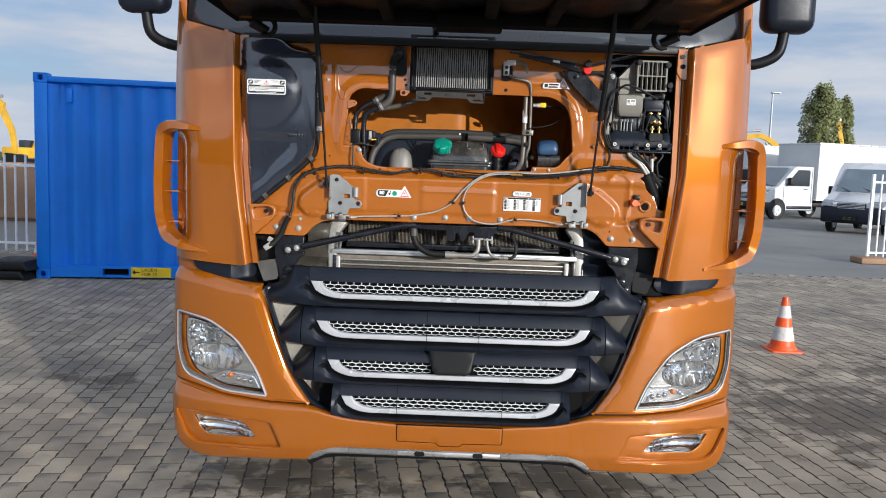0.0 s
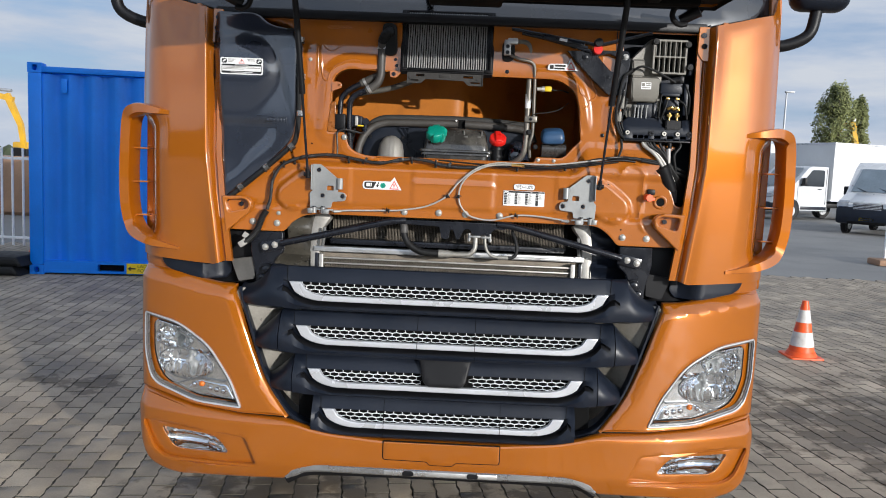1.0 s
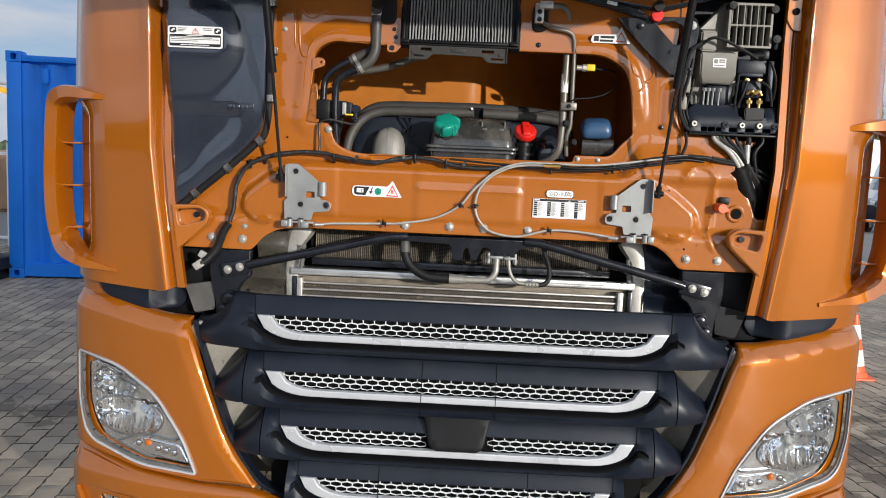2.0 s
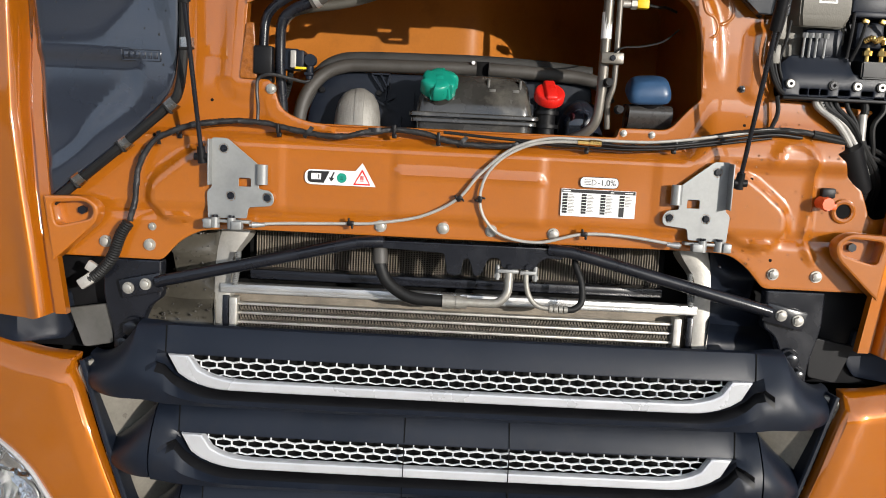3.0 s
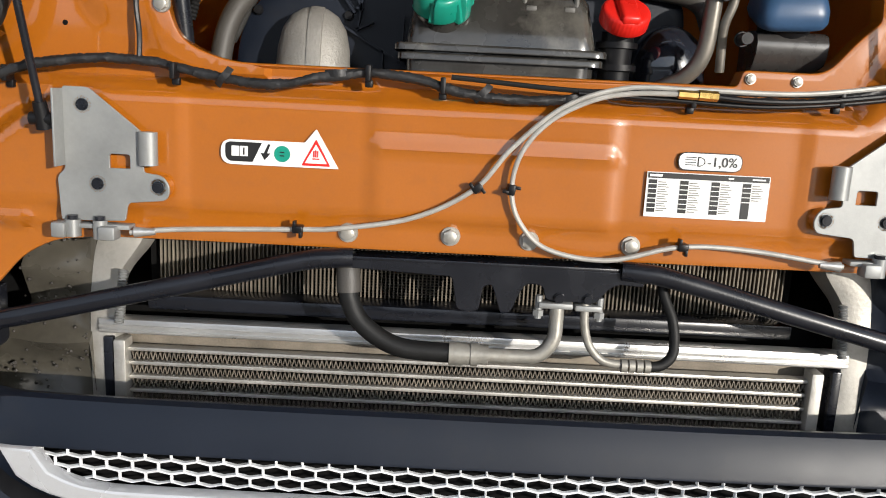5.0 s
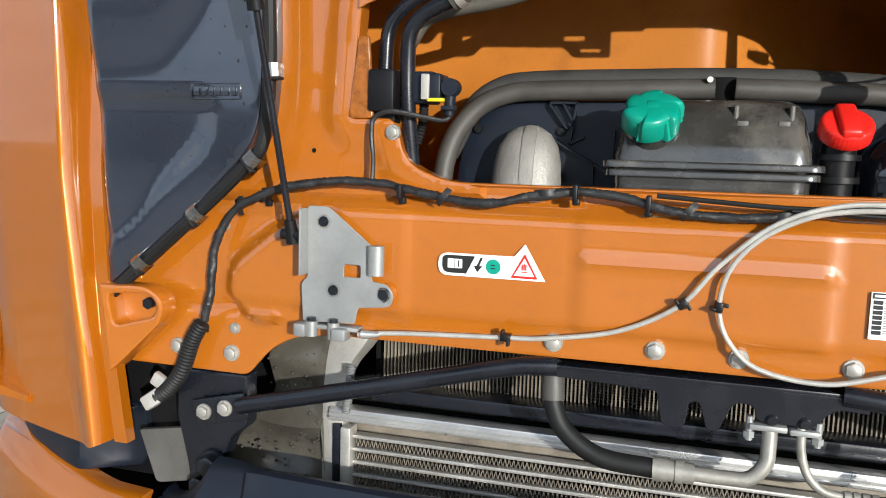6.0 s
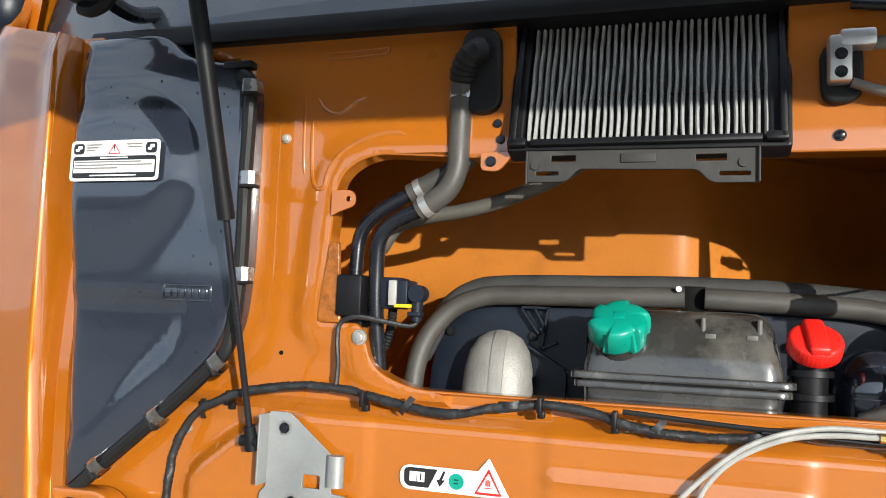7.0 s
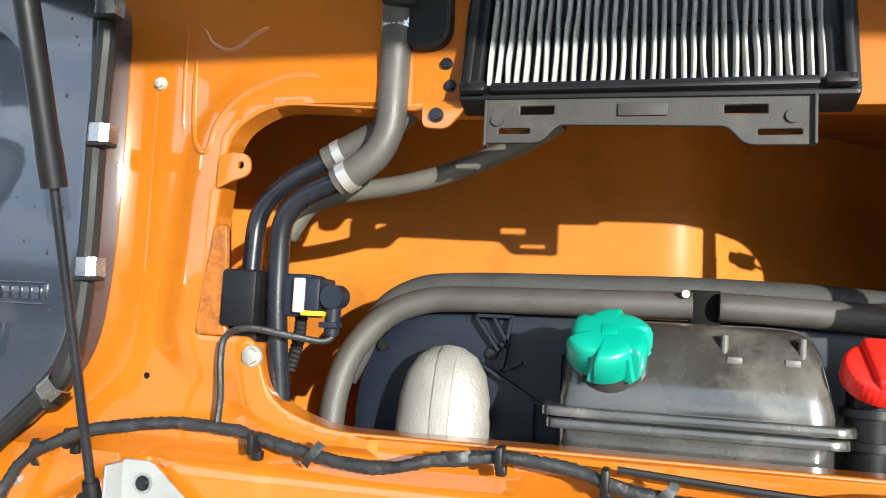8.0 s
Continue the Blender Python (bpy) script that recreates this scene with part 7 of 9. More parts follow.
for s, mat in ((-1, WET), (1, PLASTIC)):
    o = rounded(mirror_x([(0.555, 1.36, .01), (0.555, 1.04, .01), (0.76, 1.04, .02), (0.74, 1.12, .03), (0.72, 1.19, .02), (0.66, 1.21, .02), (0.66, 1.30, .02), (0.60, 1.36, .02)], s))
    tr = part("side_tray", plate(o, 0.01, 0.075, bev=0.003, step=0.014, warp=lambda x, z: -0.012 * math.sin(z * 60) * sstep(0.56, 0.60, abs(x)) - 0.015 * sstep(0.012, 0.0, abs(z - 1.175) - 0.006) * sstep(0.69, 0.62, abs(x))), mat, truck, "wet grey tray beside the radiator" if s < 0 else "")
    if s < 0:
        bm = bmesh.new()
        rr = random.Random(21)
        for k in range(170):
            x, z = -rr.uniform(0.565, 0.735), rr.uniform(1.06, 1.345)
            if not inside(o, x, z):
                continue
            r = rr.uniform(0.0012, 0.0030)
            bmesh.ops.create_uvsphere(bm, u_segments=8, v_segments=5, radius=r, matrix=Matrix.Translation((x, 0.068 - 0.012 * math.sin(z * 60) * 0.4, z)) @ Matrix.Diagonal((1, 1.2, 1, 1)))
        tagged(part("droplet_spray", bm, DROP, tr), kind="stuff")

# black carriers, cross struts
for s in (-1, 1):
    o = rounded(mirror_x([(0.662, 1.268, .004), (0.79, 1.268, .004), (0.79, 1.19, .01), (0.768, 1.10, .02), (0.768, 1.03, .01), (0.715, 1.03, .01), (0.715, 1.10, .02), (0.69, 1.165, .02), (0.662, 1.185, .01)], s))
    car = part("strut_carrier", plate(o, 0.03, 0.0, bev=0.004), STEEL_BLACK, truck, "black steel carrier with bolts")
    bm = bmesh.new()
    box(bm, (s * 0.885, 0.07, 1.18), (0.21, 0.02, 0.26), 0.004)
    part("dark_filler", bm, PLASTIC_BLACK, car)
    part("grey_flap", plate(rounded(mirror_x([(0.872, 1.150, .004), (0.774, 1.166, .006), (0.775, 1.075, .008), (0.84, 1.062, .01)], s)), 0.01, 0.012, bev=0.002), DUSTY if s < 0 else PLASTIC_BLACK, car, "dusty grey plastic corner flap" if s < 0 else "")
    for x, z, r in ((0.722, 1.118, 0.019), (0.740, 1.084, 0.016)):
        bolt(s * x, -0.004, z, r, car, "pivot_bolt", STEEL_BLACK, h=0.02)
    bm = bmesh.new()
    box(bm, (s * 0.70, -0.015, 1.214), (0.092, 0.008, 0.042), 0.003, Matrix.Rotation(radians(s * 13), 4, "Y"))
    sweep(bm, smooth_line([(s * 0.665, -0.016, 1.224), (s * 0.645, -0.018, 1.230), (s * 0.60, -0.020, 1.241), (s * 0.40, -0.016, 1.290), (s * 0.25, -0.010, 1.327), (s * 0.205, -0.006, 1.333), (s * 0.18, -0.002, 1.334)], 5),
          circle(0.0135, 14), up=(0, -1, 0), scale=lambda q: 1.0)
    sb = part("cross_strut", bm, STEEL_BLACK, truck, "black tubular cross strut")
    for x, z in ((0.727, 1.208), (0.690, 1.218)):
        bolt(s * x, -0.019, z, 0.0105, sb)
bm = plate(rounded([(-0.207, 1.338, .002), (-0.207, 1.322, .004), (-0.046, 1.316, .006), (-0.038, 1.272, .006), (-0.020, 1.268, .01), (-0.008, 1.272, .006), (-0.004, 1.305, .008), (0.008, 1.308, .008), (0.014, 1.290, .006), (0.020, 1.270, .006), (0.034, 1.270, .01), (0.042, 1.290, .006), (0.052, 1.312, .01),
                    (0.076, 1.310, .008), (0.080, 1.290, .008), (0.150, 1.288, .01), (0.160, 1.306, .01), (0.175, 1.316, .01), (0.210, 1.314, .004), (0.210, 1.332, .002)]), 0.006, -0.008, bev=0.0015)
box(bm, (0, 0.012, 1.335), (0.41, 0.042, 0.005), 0.001)
bar = part("hose_support_bar", bm, STEEL_BLACK, truck, "black pressed support bar")
for x in (0.098, 0.137):
    bolt(x, -0.009, 1.294, 0.006, bar, "bar_screw", STEEL_BLACK, socket=True)

bm = bmesh.new()
tube(bm, [(-0.19, 0.02, 1.335), (-0.186, 0.008, 1.31), (-0.183, 0.002, 1.278), (-0.164, -0.004, 1.244), (-0.115, -0.010, 1.216), (-0.042, -0.012, 1.211)], 0.0135, 8, 14)
h = part("refrigerant_hose", bm, RUBBER, truck, "black rubber hose with aluminium fitting")
bm = bmesh.new()
tube(bm, [(-0.1895, 0.018, 1.330), (-0.186, 0.008, 1.31), (-0.184, 0.003, 1.285)], 0.0165, 6, 14)
part("hose_sleeve", bm, HOSE, h)
bm = bmesh.new()
tube(bm, [(0.0, -0.012, 1.211), (0.045, -0.012, 1.211), (0.075, -0.012, 1.214), (0.094, -0.010, 1.235), (0.097, -0.006, 1.262), (0.097, -0.004, 1.285)], 0.0098, 8, 14)
part("aluminium_pipe", bm, ALU_DULL, h)
bm = bmesh.new()
for x0, x1, r in ((-0.045, -0.026, .0160), (-0.026, -0.016, .0145), (-0.016, -0.006, .0160), (-0.006, 0.008, .0135)):
    rod(bm, (x0, -0.012, 1.211), (x1, -0.012, 1.211), r, None, 18)
part("crimp_fitting", bm, ALU_DULL, h)
bm = bmesh.new()
tube(bm, [(0.134, -0.006, 1.288), (0.136, -0.008, 1.255), (0.145, -0.010, 1.228), (0.165, -0.012, 1.210), (0.20, -0.012, 1.206)], 0.0058, 8, 12)
h2 = part("refrigerant_pipe", bm, ALU_DULL, truck, "thin aluminium refrigerant pipe")
bm = bmesh.new()
tube(bm, [(0.222, -0.012, 1.205), (0.244, -0.010, 1.208), (0.259, -0.006, 1.226), (0.257, 0.004, 1.265), (0.244, 0.015, 1.30), (0.24, 0.025, 1.33)], 0.0072, 8, 12)
part("rubber_end", bm, RUBBER, h2)
bm = bmesh.new()
for k in range(4):
    rod(bm, (0.188 + 0.0105 * k, -0.012, 1.2055), (0.196 + 0.0105 * k, -0.012, 1.2055), 0.0092, None, 14)
part("crimp_fitting", bm, ALU_DULL, h2)
bm = bmesh.new()
box(bm, (0.094, -0.004, 1.284), (0.046, 0.022, 0.008), 0.002)
box(bm, (0.138, -0.004, 1.282), (0.036, 0.020, 0.008), 0.002)
for x in (0.072, 0.154):
    rod(bm, (x, -0.004, 1.296), (x, -0.004, 1.264), 0.0048, None, 10)
    rod(bm, (x, -0.004, 1.276), (x, -0.004, 1.268), 0.0075, None, 6)
part("pipe_flange", bm, ZINC, h2)

# ---- cabin air filter ----
lean = Matrix.Translation((0, 0.0, 1.905)) @ Matrix.Rotation(radians(-16), 4, "X") @ Matrix.Translation((0, 0, -1.905))


def leaning(bm):
    bm.transform(lean)
    return bm


bm = plate(rounded([(-0.222, 1.905, .006), (0.134, 1.903, .006), (0.138, 2.16, .004), (-0.226, 2.16, .004)]), 0.03, -0.012, holes=[rect(-0.200, 1.922, 0.106, 2.15, .004)], bev=0.004)
filt = part("cabin_air_filter", leaning(bm), PLASTIC_BLACK, truck, "pleated cabin air filter in a black frame")
for c, d, w in (((-0.212, -0.016, 2.03), (0.008, 0.014, 0.24), 0.002), ((0.124, -0.016, 2.03), (0.008, 0.014, 0.24), 0.002), ((-0.045, -0.014, 1.914), (0.29, 0.012, 0.010), 0.003),
                ((-0.207, -0.018, 1.914), (0.026, 0.010, 0.012), 0.003), ((0.116, -0.018, 1.914), (0.026, 0.010, 0.012), 0.003)):
    bm = bmesh.new()
    box(bm, c, d, w)
    part("frame_bar" if max(d) > 0.1 else "frame_clip", leaning(bm), PLASTIC_BLACK, filt)
for k in range(34):
    x = -0.195 + 0.0091 * k
    bm = bmesh.new()
    wob = random.Random(k)
    pts = [(x + wob.uniform(-0.0009, 0.0009), -0.008 + wob.uniform(-0.001, 0.001), 1.922 + 0.0285 * q) for q in range(9)]
    sweep(bm, smooth_line(pts, 3), [(-0.0024, -0.018), (0.0024, -0.018), (0.0025, -0.004), (0.0018, 0.0006), (0.0008, 0.0022), (-0.0008, 0.0022), (-0.0018, 0.0006), (-0.0025, -0.004)], up=(0, -1, 0))
    part("pleat", leaning(bm), PAPER, filt)
bm = bmesh.new()
box(bm, (-0.045, 0.006, 2.035), (0.352, 0.004, 0.235))
part("filter_back", leaning(bm), PLASTIC_BLACK, filt)
slots = [rect(-0.160, 1.892, -0.128, 1.900, .001), rect(0.022, 1.890, 0.058, 1.898, .001), rect(-0.180, 1.874, -0.150, 1.879, .002), rect(0.050, 1.871, 0.086, 1.876, .002)]
o = rounded([(-0.192, 1.907, .001), (-0.192, 1.865, .002), (-0.140, 1.865, .008), (-0.124, 1.882, .006), (0.024, 1.879, .006), (0.040, 1.862, .008), (0.096, 1.862, .002), (0.096, 1.905, .001)])
fb = part("filter_bracket", plate(o, 0.004, -0.014, holes=slots, bev=0.001), BRACKET, truck, "dusty dark plastic filter bracket with slots")
bm = bmesh.new()
box(bm, (-0.048, -0.015, 1.895), (0.044, 0.003, 0.012), 0.001)
part("bracket_plaque", bm, BRACKET, fb)
for x, z in ((-0.181, 1.887), (0.078, 1.887)):
    bm = bmesh.new()
    rod(bm, (x, -0.014, z), (x, -0.0165, z), 0.006, None, 14)
    part("bracket_stud", bm, BRACKET, fb)
for x in (-0.192, 0.096):
    bm = bmesh.new()
    box(bm, (x, -0.012, 1.884), (0.003, 0.014, 0.044), 0.001)
    part("bracket_edge", bm, BRACKET, fb)
bm = plate(rounded([(-0.262, 1.912, .004), (-0.262, 1.886, .008), (-0.236, 1.884, .008), (-0.222, 1.900, .006), (-0.215, 1.912, .004)]), 0.004, 0.005, bev=0.001)
part("filter_tab", bm, PAINT_BAY, bulkhead)
bolt(-0.247, 0.004, 1.898, 0.006, fb, "bar_screw", STEEL_BLACK, socket=True)
for x, z in ((-0.243, 1.955), (-0.238, 1.932)):
    bolt(x, press(x, z) - 0.001, z, 0.005, fb, "bar_screw", STEEL_BLACK, socket=True)

# ---- heater hoses ----
def clamp(a, b, r, parent):
    bm = bmesh.new()
    rod(bm, a, b, r, None, 20)
    part("hose_clamp", bm, ALU_BRIGHT, parent)


bm = bmesh.new()
tube(bm, [(-0.291, 0.004, 2.032), (-0.296, 0.012, 2.012), (-0.2965, 0.016, 1.98), (-0.2965, 0.014, 1.93), (-0.298, 0.014, 1.89), (-0.310, 0.014, 1.862), (-0.330, 0.014, 1.845), (-0.352, 0.016, 1.832)], 0.0155, 8, 18)
hs = part("heater_hose", bm, HOSE, truck, "grey rubber heater hose with bright clamps")
clamp((-0.2962, 0.018, 2.002), (-0.2966, 0.0165, 1.990), 0.0172, hs)
clamp((-0.336, 0.0146, 1.841), (-0.3455, 0.0155, 1.8355), 0.0175, hs)
bm = bmesh.new()
tube(bm, [(-0.350, 0.016, 1.833), (-0.380, 0.018, 1.821), (-0.402, 0.02, 1.806), (-0.414, 0.022, 1.785), (-0.417, 0.026, 1.74), (-0.416, 0.03, 1.68), (-0.411, 0.04, 1.60), (-0.408, 0.05, 1.52)], 0.0112, 8, 16)
part("steel_pipe", bm, STEEL_BLACK, hs)
bm = bmesh.new()
tube(bm, [(-0.268, 0.07, 2.06), (-0.280, 0.06, 2.02), (-0.283, 0.05, 1.975), (-0.284, 0.045, 1.93), (-0.305, 0.045, 1.90), (-0.345, 0.045, 1.877), (-0.378, 0.045, 1.860)], 0.0150, 8, 18)
hs2 = part("heater_hose", bm, HOSE, truck, "grey braided heater hose behind another hose")
clamp((-0.282, 0.05, 1.986), (-0.283, 0.05, 1.976), 0.0165, hs2)
clamp((-0.358, 0.045, 1.869), (-0.367, 0.045, 1.8645), 0.0168, hs2)
bm = bmesh.new()
tube(bm, [(-0.376, 0.045, 1.861), (-0.410, 0.043, 1.843), (-0.437, 0.042, 1.822), (-0.452, 0.042, 1.798), (-0.456, 0.042, 1.76), (-0.457, 0.045, 1.70), (-0.455, 0.06, 1.60)], 0.0105, 8, 16)
part("steel_pipe", bm, STEEL_BLACK, hs2)
bm = bmesh.new()
tube(bm, [(-0.13, 0.06, 1.905), (-0.172, 0.072, 1.884), (-0.243, 0.08, 1.857), (-0.303, 0.08, 1.841), (-0.365, 0.075, 1.830), (-0.405, 0.07, 1.815), (-0.43, 0.07, 1.78)], 0.0108, 8, 14, ribs=0.03, pitch=0.0034)
part("corrugated_hose", bm, HOSE_PALE, truck, "grey corrugated drain hose")
bm = plate(rounded([(-0.298, 2.092, .028), (-0.241, 2.092, .028), (-0.236, 1.968, .028), (-0.293, 1.968, .028)], 8), 0.018, 0.008, bev=0.005)
part("hose_grommet", bm, RUBBER, truck, "black rubber grommet round the hoses")
bm = bmesh.new()
tube(bm, [(-0.264, 0.022, 2.060), (-0.269, 0.002, 2.056), (-0.280, -0.004, 2.046), (-0.291, 0.003, 2.030), (-0.295, 0.010, 2.016)], 0.0172, 6, 14, ribs=0.10, pitch=0.008)
part("ribbed_end", bm, RUBBER, hs)
# valve and sensor
bm = bmesh.new()
box(bm, (-0.449, 0.022, 1.708), (0.040, 0.04, 0.060), 0.004)
box(bm, (-0.449, 0.03, 1.672), (0.036, 0.03, 0.02), 0.004)
vb = part("pipe_holder", bm, PLASTIC_BLACK, truck, "black plastic pipe holder")
bm = bmesh.new()
box(bm, (-0.398, 0.045, 1.714), (0.04, 0.04, 0.045), 0.003)
box(bm, (-0.378, 0.040, 1.714), (0.026, 0.044, 0.038), 0.003)
sen = part("pressure_sensor", bm, PLASTIC, truck, "dark sensor with a yellow strip and plug")
bm = bmesh.new()
box(bm, (-0.387, 0.020, 1.714), (0.012, 0.012, 0.036), 0.002)
part("pale_rim", bm, CABLE_GREY, sen)
bm = bmesh.new()
box(bm, (-0.372, 0.022, 1.696), (0.024, 0.012, 0.005), 0.001)
part("yellow_strip", bm, YELLOW, sen)
bm = bmesh.new()
rod(bm, (-0.372, 0.036, 1.714), (-0.348, 0.036, 1.714), 0.0135, 0.012, 18)
rod(bm, (-0.352, 0.040, 1.714), (-0.352, 0.018, 1.714), 0.0125, None, 18)
rod(bm, (-0.3535, 0.030, 1.704), (-0.355, 0.032, 1.675), 0.0085, 0.0075, 14)
box(bm, (-0.3548, 0.028, 1.685), (0.019, 0.019, 0.006), 0.001)
part("plug", bm, PLASTIC, sen)
bm = bmesh.new()
tube(bm, [(-0.400, 0.055, 1.692), (-0.402, 0.055, 1.665), (-0.410, 0.055, 1.635)], 0.0062, 6, 10, ribs=0.2, pitch=0.005)
part("sleeve", bm, RUBBER, sen)
# rim tab with hole
o = rounded([(-0.470, 1.862, .004), (-0.449, 1.860, .012), (-0.446, 1.838, .012), (-0.470, 1.830, .006), (-0.486, 1.822, .004), (-0.486, 1.858, .004)])
part("rim_tab", plate(o, 0.003, 0.006, holes=[[(-0.459 + 0.0035 * math.cos(k * math.pi / 6), 1.848 + 0.0035 * math.sin(k * math.pi / 6)) for k in range(12)]], bev=0.001), PAINT_BAY, bulkhead)
WAX = material("brown wax sealant", (0.27, 0.085, 0.010), 0.3, var=0.35, scale=60, fine=200, bump=0.8, bump_scale=120)
o = rounded([(-0.486, 1.785, .006), (-0.470, 1.785, .004), (-0.462, 1.668, .006), (-0.500, 1.668, .006), (-0.494, 1.72, .01)])
part("sealant_patch", plate(o, 0.006, 0.0075, bev=0.002, step=0.008, warp=lambda x, z: 0.002 * noise.noise(Vector((x * 160, z * 90, 3)))), WAX, bulkhead, "rough brown wax sealant")

# ---- recess contents ----
bm = bmesh.new()
tube(bm, [(-0.398, 0.15, 1.53), (-0.396, 0.155, 1.60), (-0.380, 0.165, 1.655), (-0.345, 0.175, 1.697), (-0.30, 0.18, 1.717), (-0.25, 0.182, 1.722), (-0.12, 0.182, 1.724), (0.008, 0.182, 1.726)], 0.0155, 8, 14)
fs = part("edge_seal_tube", bm, HOSE, truck, "thick grey rubber edge seal round the intake")
bm = bmesh.new()
tube(bm, [(0.036, 0.182, 1.726), (0.15, 0.182, 1.722), (0.25, 0.182, 1.716), (0.30, 0.178, 1.700), (0.318, 0.17, 1.66)], 0.0155, 8, 14, ribs=0.04, pitch=0.006)
part("seal_end", bm, HOSE, fs)
bm = bmesh.new()
tube(bm, [(-0.40, 0.19, 1.62), (-0.362, 0.20, 1.695), (-0.32, 0.205, 1.728), (-0.26, 0.205, 1.738), (-0.1, 0.205, 1.741), (0.02, 0.205, 1.742), (0.15, 0.205, 1.738), (0.28, 0.205, 1.728)], 0.017, 6, 12)
part("foam_strip", bm, FOAM, fs)
bm = bmesh.new()
rod(bm, (0.0, 0.166, 1.738), (0.0, 0.162, 1.738), 0.0042, None, 14)
part("white_dot", bm, WHITE, fs)
bm = bmesh.new()
box(bm, (0.022, 0.196, 1.724), (0.034, 0.02, 0.040), 0.003)
part("seal_joint", bm, BLACK, fs)
o = rounded([(-0.388, 1.48, .02), (-0.384, 1.63, .05), (-0.33, 1.708, .06), (0.28, 1.712, .03), (0.30, 1.48, .02)])
tray = part("intake_tray", plate(o, 0.02, 0.195, bev=0.004, step=0.03), PLASTIC, truck, "dark grey plastic intake tray")
bm = bmesh.new()
for a, b in (((-0.235, 1.704), (-0.192, 1.704)), ((-0.235, 1.702), (-0.207, 1.664)), ((-0.214, 1.703), (-0.196, 1.672)), ((-0.193, 1.704), (-0.203, 1.640)), ((-0.205, 1.640), (-0.180, 1.652)), ((-0.233, 1.650), (-0.140, 1.596)), ((-0.135, 1.664), (-0.136, 1.615)), ((-0.165, 1.612), (-0.165, 1.50)), ((-0.205, 1.672), (-0.196, 1.668))):
    p, q = Vector((a[0], 0.188, a[1])), Vector((b[0], 0.188, b[1]))
    sweep(bm, [p, q], [(-.0018, -.008), (.0018, -.008), (.0018, .006), (-.0018, .006)], up=(0, -1, 0))
part("tray_rib", bm, PLASTIC, tray)
for x, z in ((-0.217, 1.660), (-0.352, 1.662)):
    bolt(x, 0.192, z, 0.006, tray, "bar_screw", PLASTIC_BLACK, socket=True)
bm = bmesh.new()
prof = [(0.0, 1.668), (0.018, 1.665), (0.034, 1.655), (0.046, 1.636), (0.052, 1.61), (0.054, 1.58), (0.055, 1.48)]
rings = []
for r, z in prof:
    rings.append([bm.verts.new((-0.262 + max(r, 0.001) * math.cos(a * math.pi / 16), 0.165 + max(r, 0.001) * 0.8 * math.sin(a * math.pi / 16) + (1.668 - z) * -0.15, z)) for a in range(32)])
for a, b in zip(rings, rings[1:]):
    for j in range(32):
        bm.faces.new((a[j], a[(j + 1) % 32], b[(j + 1) % 32], b[j]))
bm.faces.new(rings[0])
part("air_pipe", bm, CAST, truck, "rough cast aluminium air pipe elbow", angle=60)
bm = bmesh.new()
sweep(bm, smooth_line([(-0.256, 0.165 - r * 0.8 - (1.668 - z) * 0.15 + 0.001, z) for r, z in prof[1:]], 4), [(-0.011, -0.006), (0.011, -0.006), (0.010, 0.002), (0.004, 0.0032), (-0.010, 0.002)], up=(0, -1, 0.3))
part("air_pipe_seam", bm, CAST, tray)
bm = bmesh.new()
bmesh.ops.create_uvsphere(bm, u_segments=28, v_segments=16, radius=0.055, matrix=Matrix.Translation((0.252, 0.155, 1.605)) @ Matrix.Diagonal((1, 0.9, 1.1, 1)))
rod(bm, (0.252, 0.155, 1.60), (0.252, 0.155, 1.48), 0.055, None, 28)
part("dark_dome", bm, DUCT, truck, "dark blue-grey plastic dome", angle=60)
# expansion tank
def rounded_box_loft(bm, levels, r):
    """A body of rounded rectangles (height, x0, x1, y0, y1) one above the other."""
    rings = []
    for z, x0, x1, y0, y1 in levels:
        rings.append([bm.verts.new((x, y, z)) for x, y in rounded([(x0, y0, r), (x1, y0, r), (x1, y1, r), (x0, y1, r)], 5)])
    for a, b in zip(rings, rings[1:]):
        for j in range(len(a)):
            bm.faces.new((a[j], a[(j + 1) % len(a)], b[(j + 1) % len(a)], b[j]))
    bm.faces.new(rings[0][::-1])
    bm.faces.new(rings[-1])


bm = bmesh.new()
rounded_box_loft(bm, ((1.48, -0.120, 0.130, 0.066, 0.19), (1.600, -0.124, 0.134, 0.062, 0.19), (1.624, -0.124, 0.134, 0.062, 0.19), (1.650, -0.120, 0.130, 0.068, 0.19), (1.682, -0.113, 0.124, 0.080, 0.19),
                      (1.697, -0.106, 0.117, 0.092, 0.188), (1.704, -0.094, 0.106, 0.106, 0.182), (1.706, -0.07, 0.08, 0.125, 0.17)), 0.028)
tank = part("expansion_tank", bm, TANK, truck, "dusty black plastic expansion tank with a welded seam", angle=50)
bm = bmesh.new()
for z, g in ((1.619, 0.0), (1.607, 0.004)):
    plate(rounded([(-0.139 + g, 0.048 + g, .022), (0.148 - g, 0.048 + g, .022), (0.148 - g, 0.205, .02), (-0.139 + g, 0.205, .02)]), 0.0095, -z, bev=0.003, plane="xy", bm=bm)
part("tank_seam", bm, TANK, tank)
bm = bmesh.new()
rod(bm, (-0.074, 0.104, 1.650), (-0.075, 0.080, 1.672), 0.041, 0.038, 28)
part("filler_neck", bm, TANK, tank)
for x in (0.034, 0.104):
    bm = bmesh.new()
    rod(bm, (x, 0.084, 1.664), (x, 0.080, 1.696), 0.0040, 0.0036, 10)
    box(bm, (x + (0.009 if x < 0.05 else -0.009), 0.079, 1.672), (0.014, 0.008, 0.007), 0.001)
    part("tank_pin", bm, DUSTY, tank)


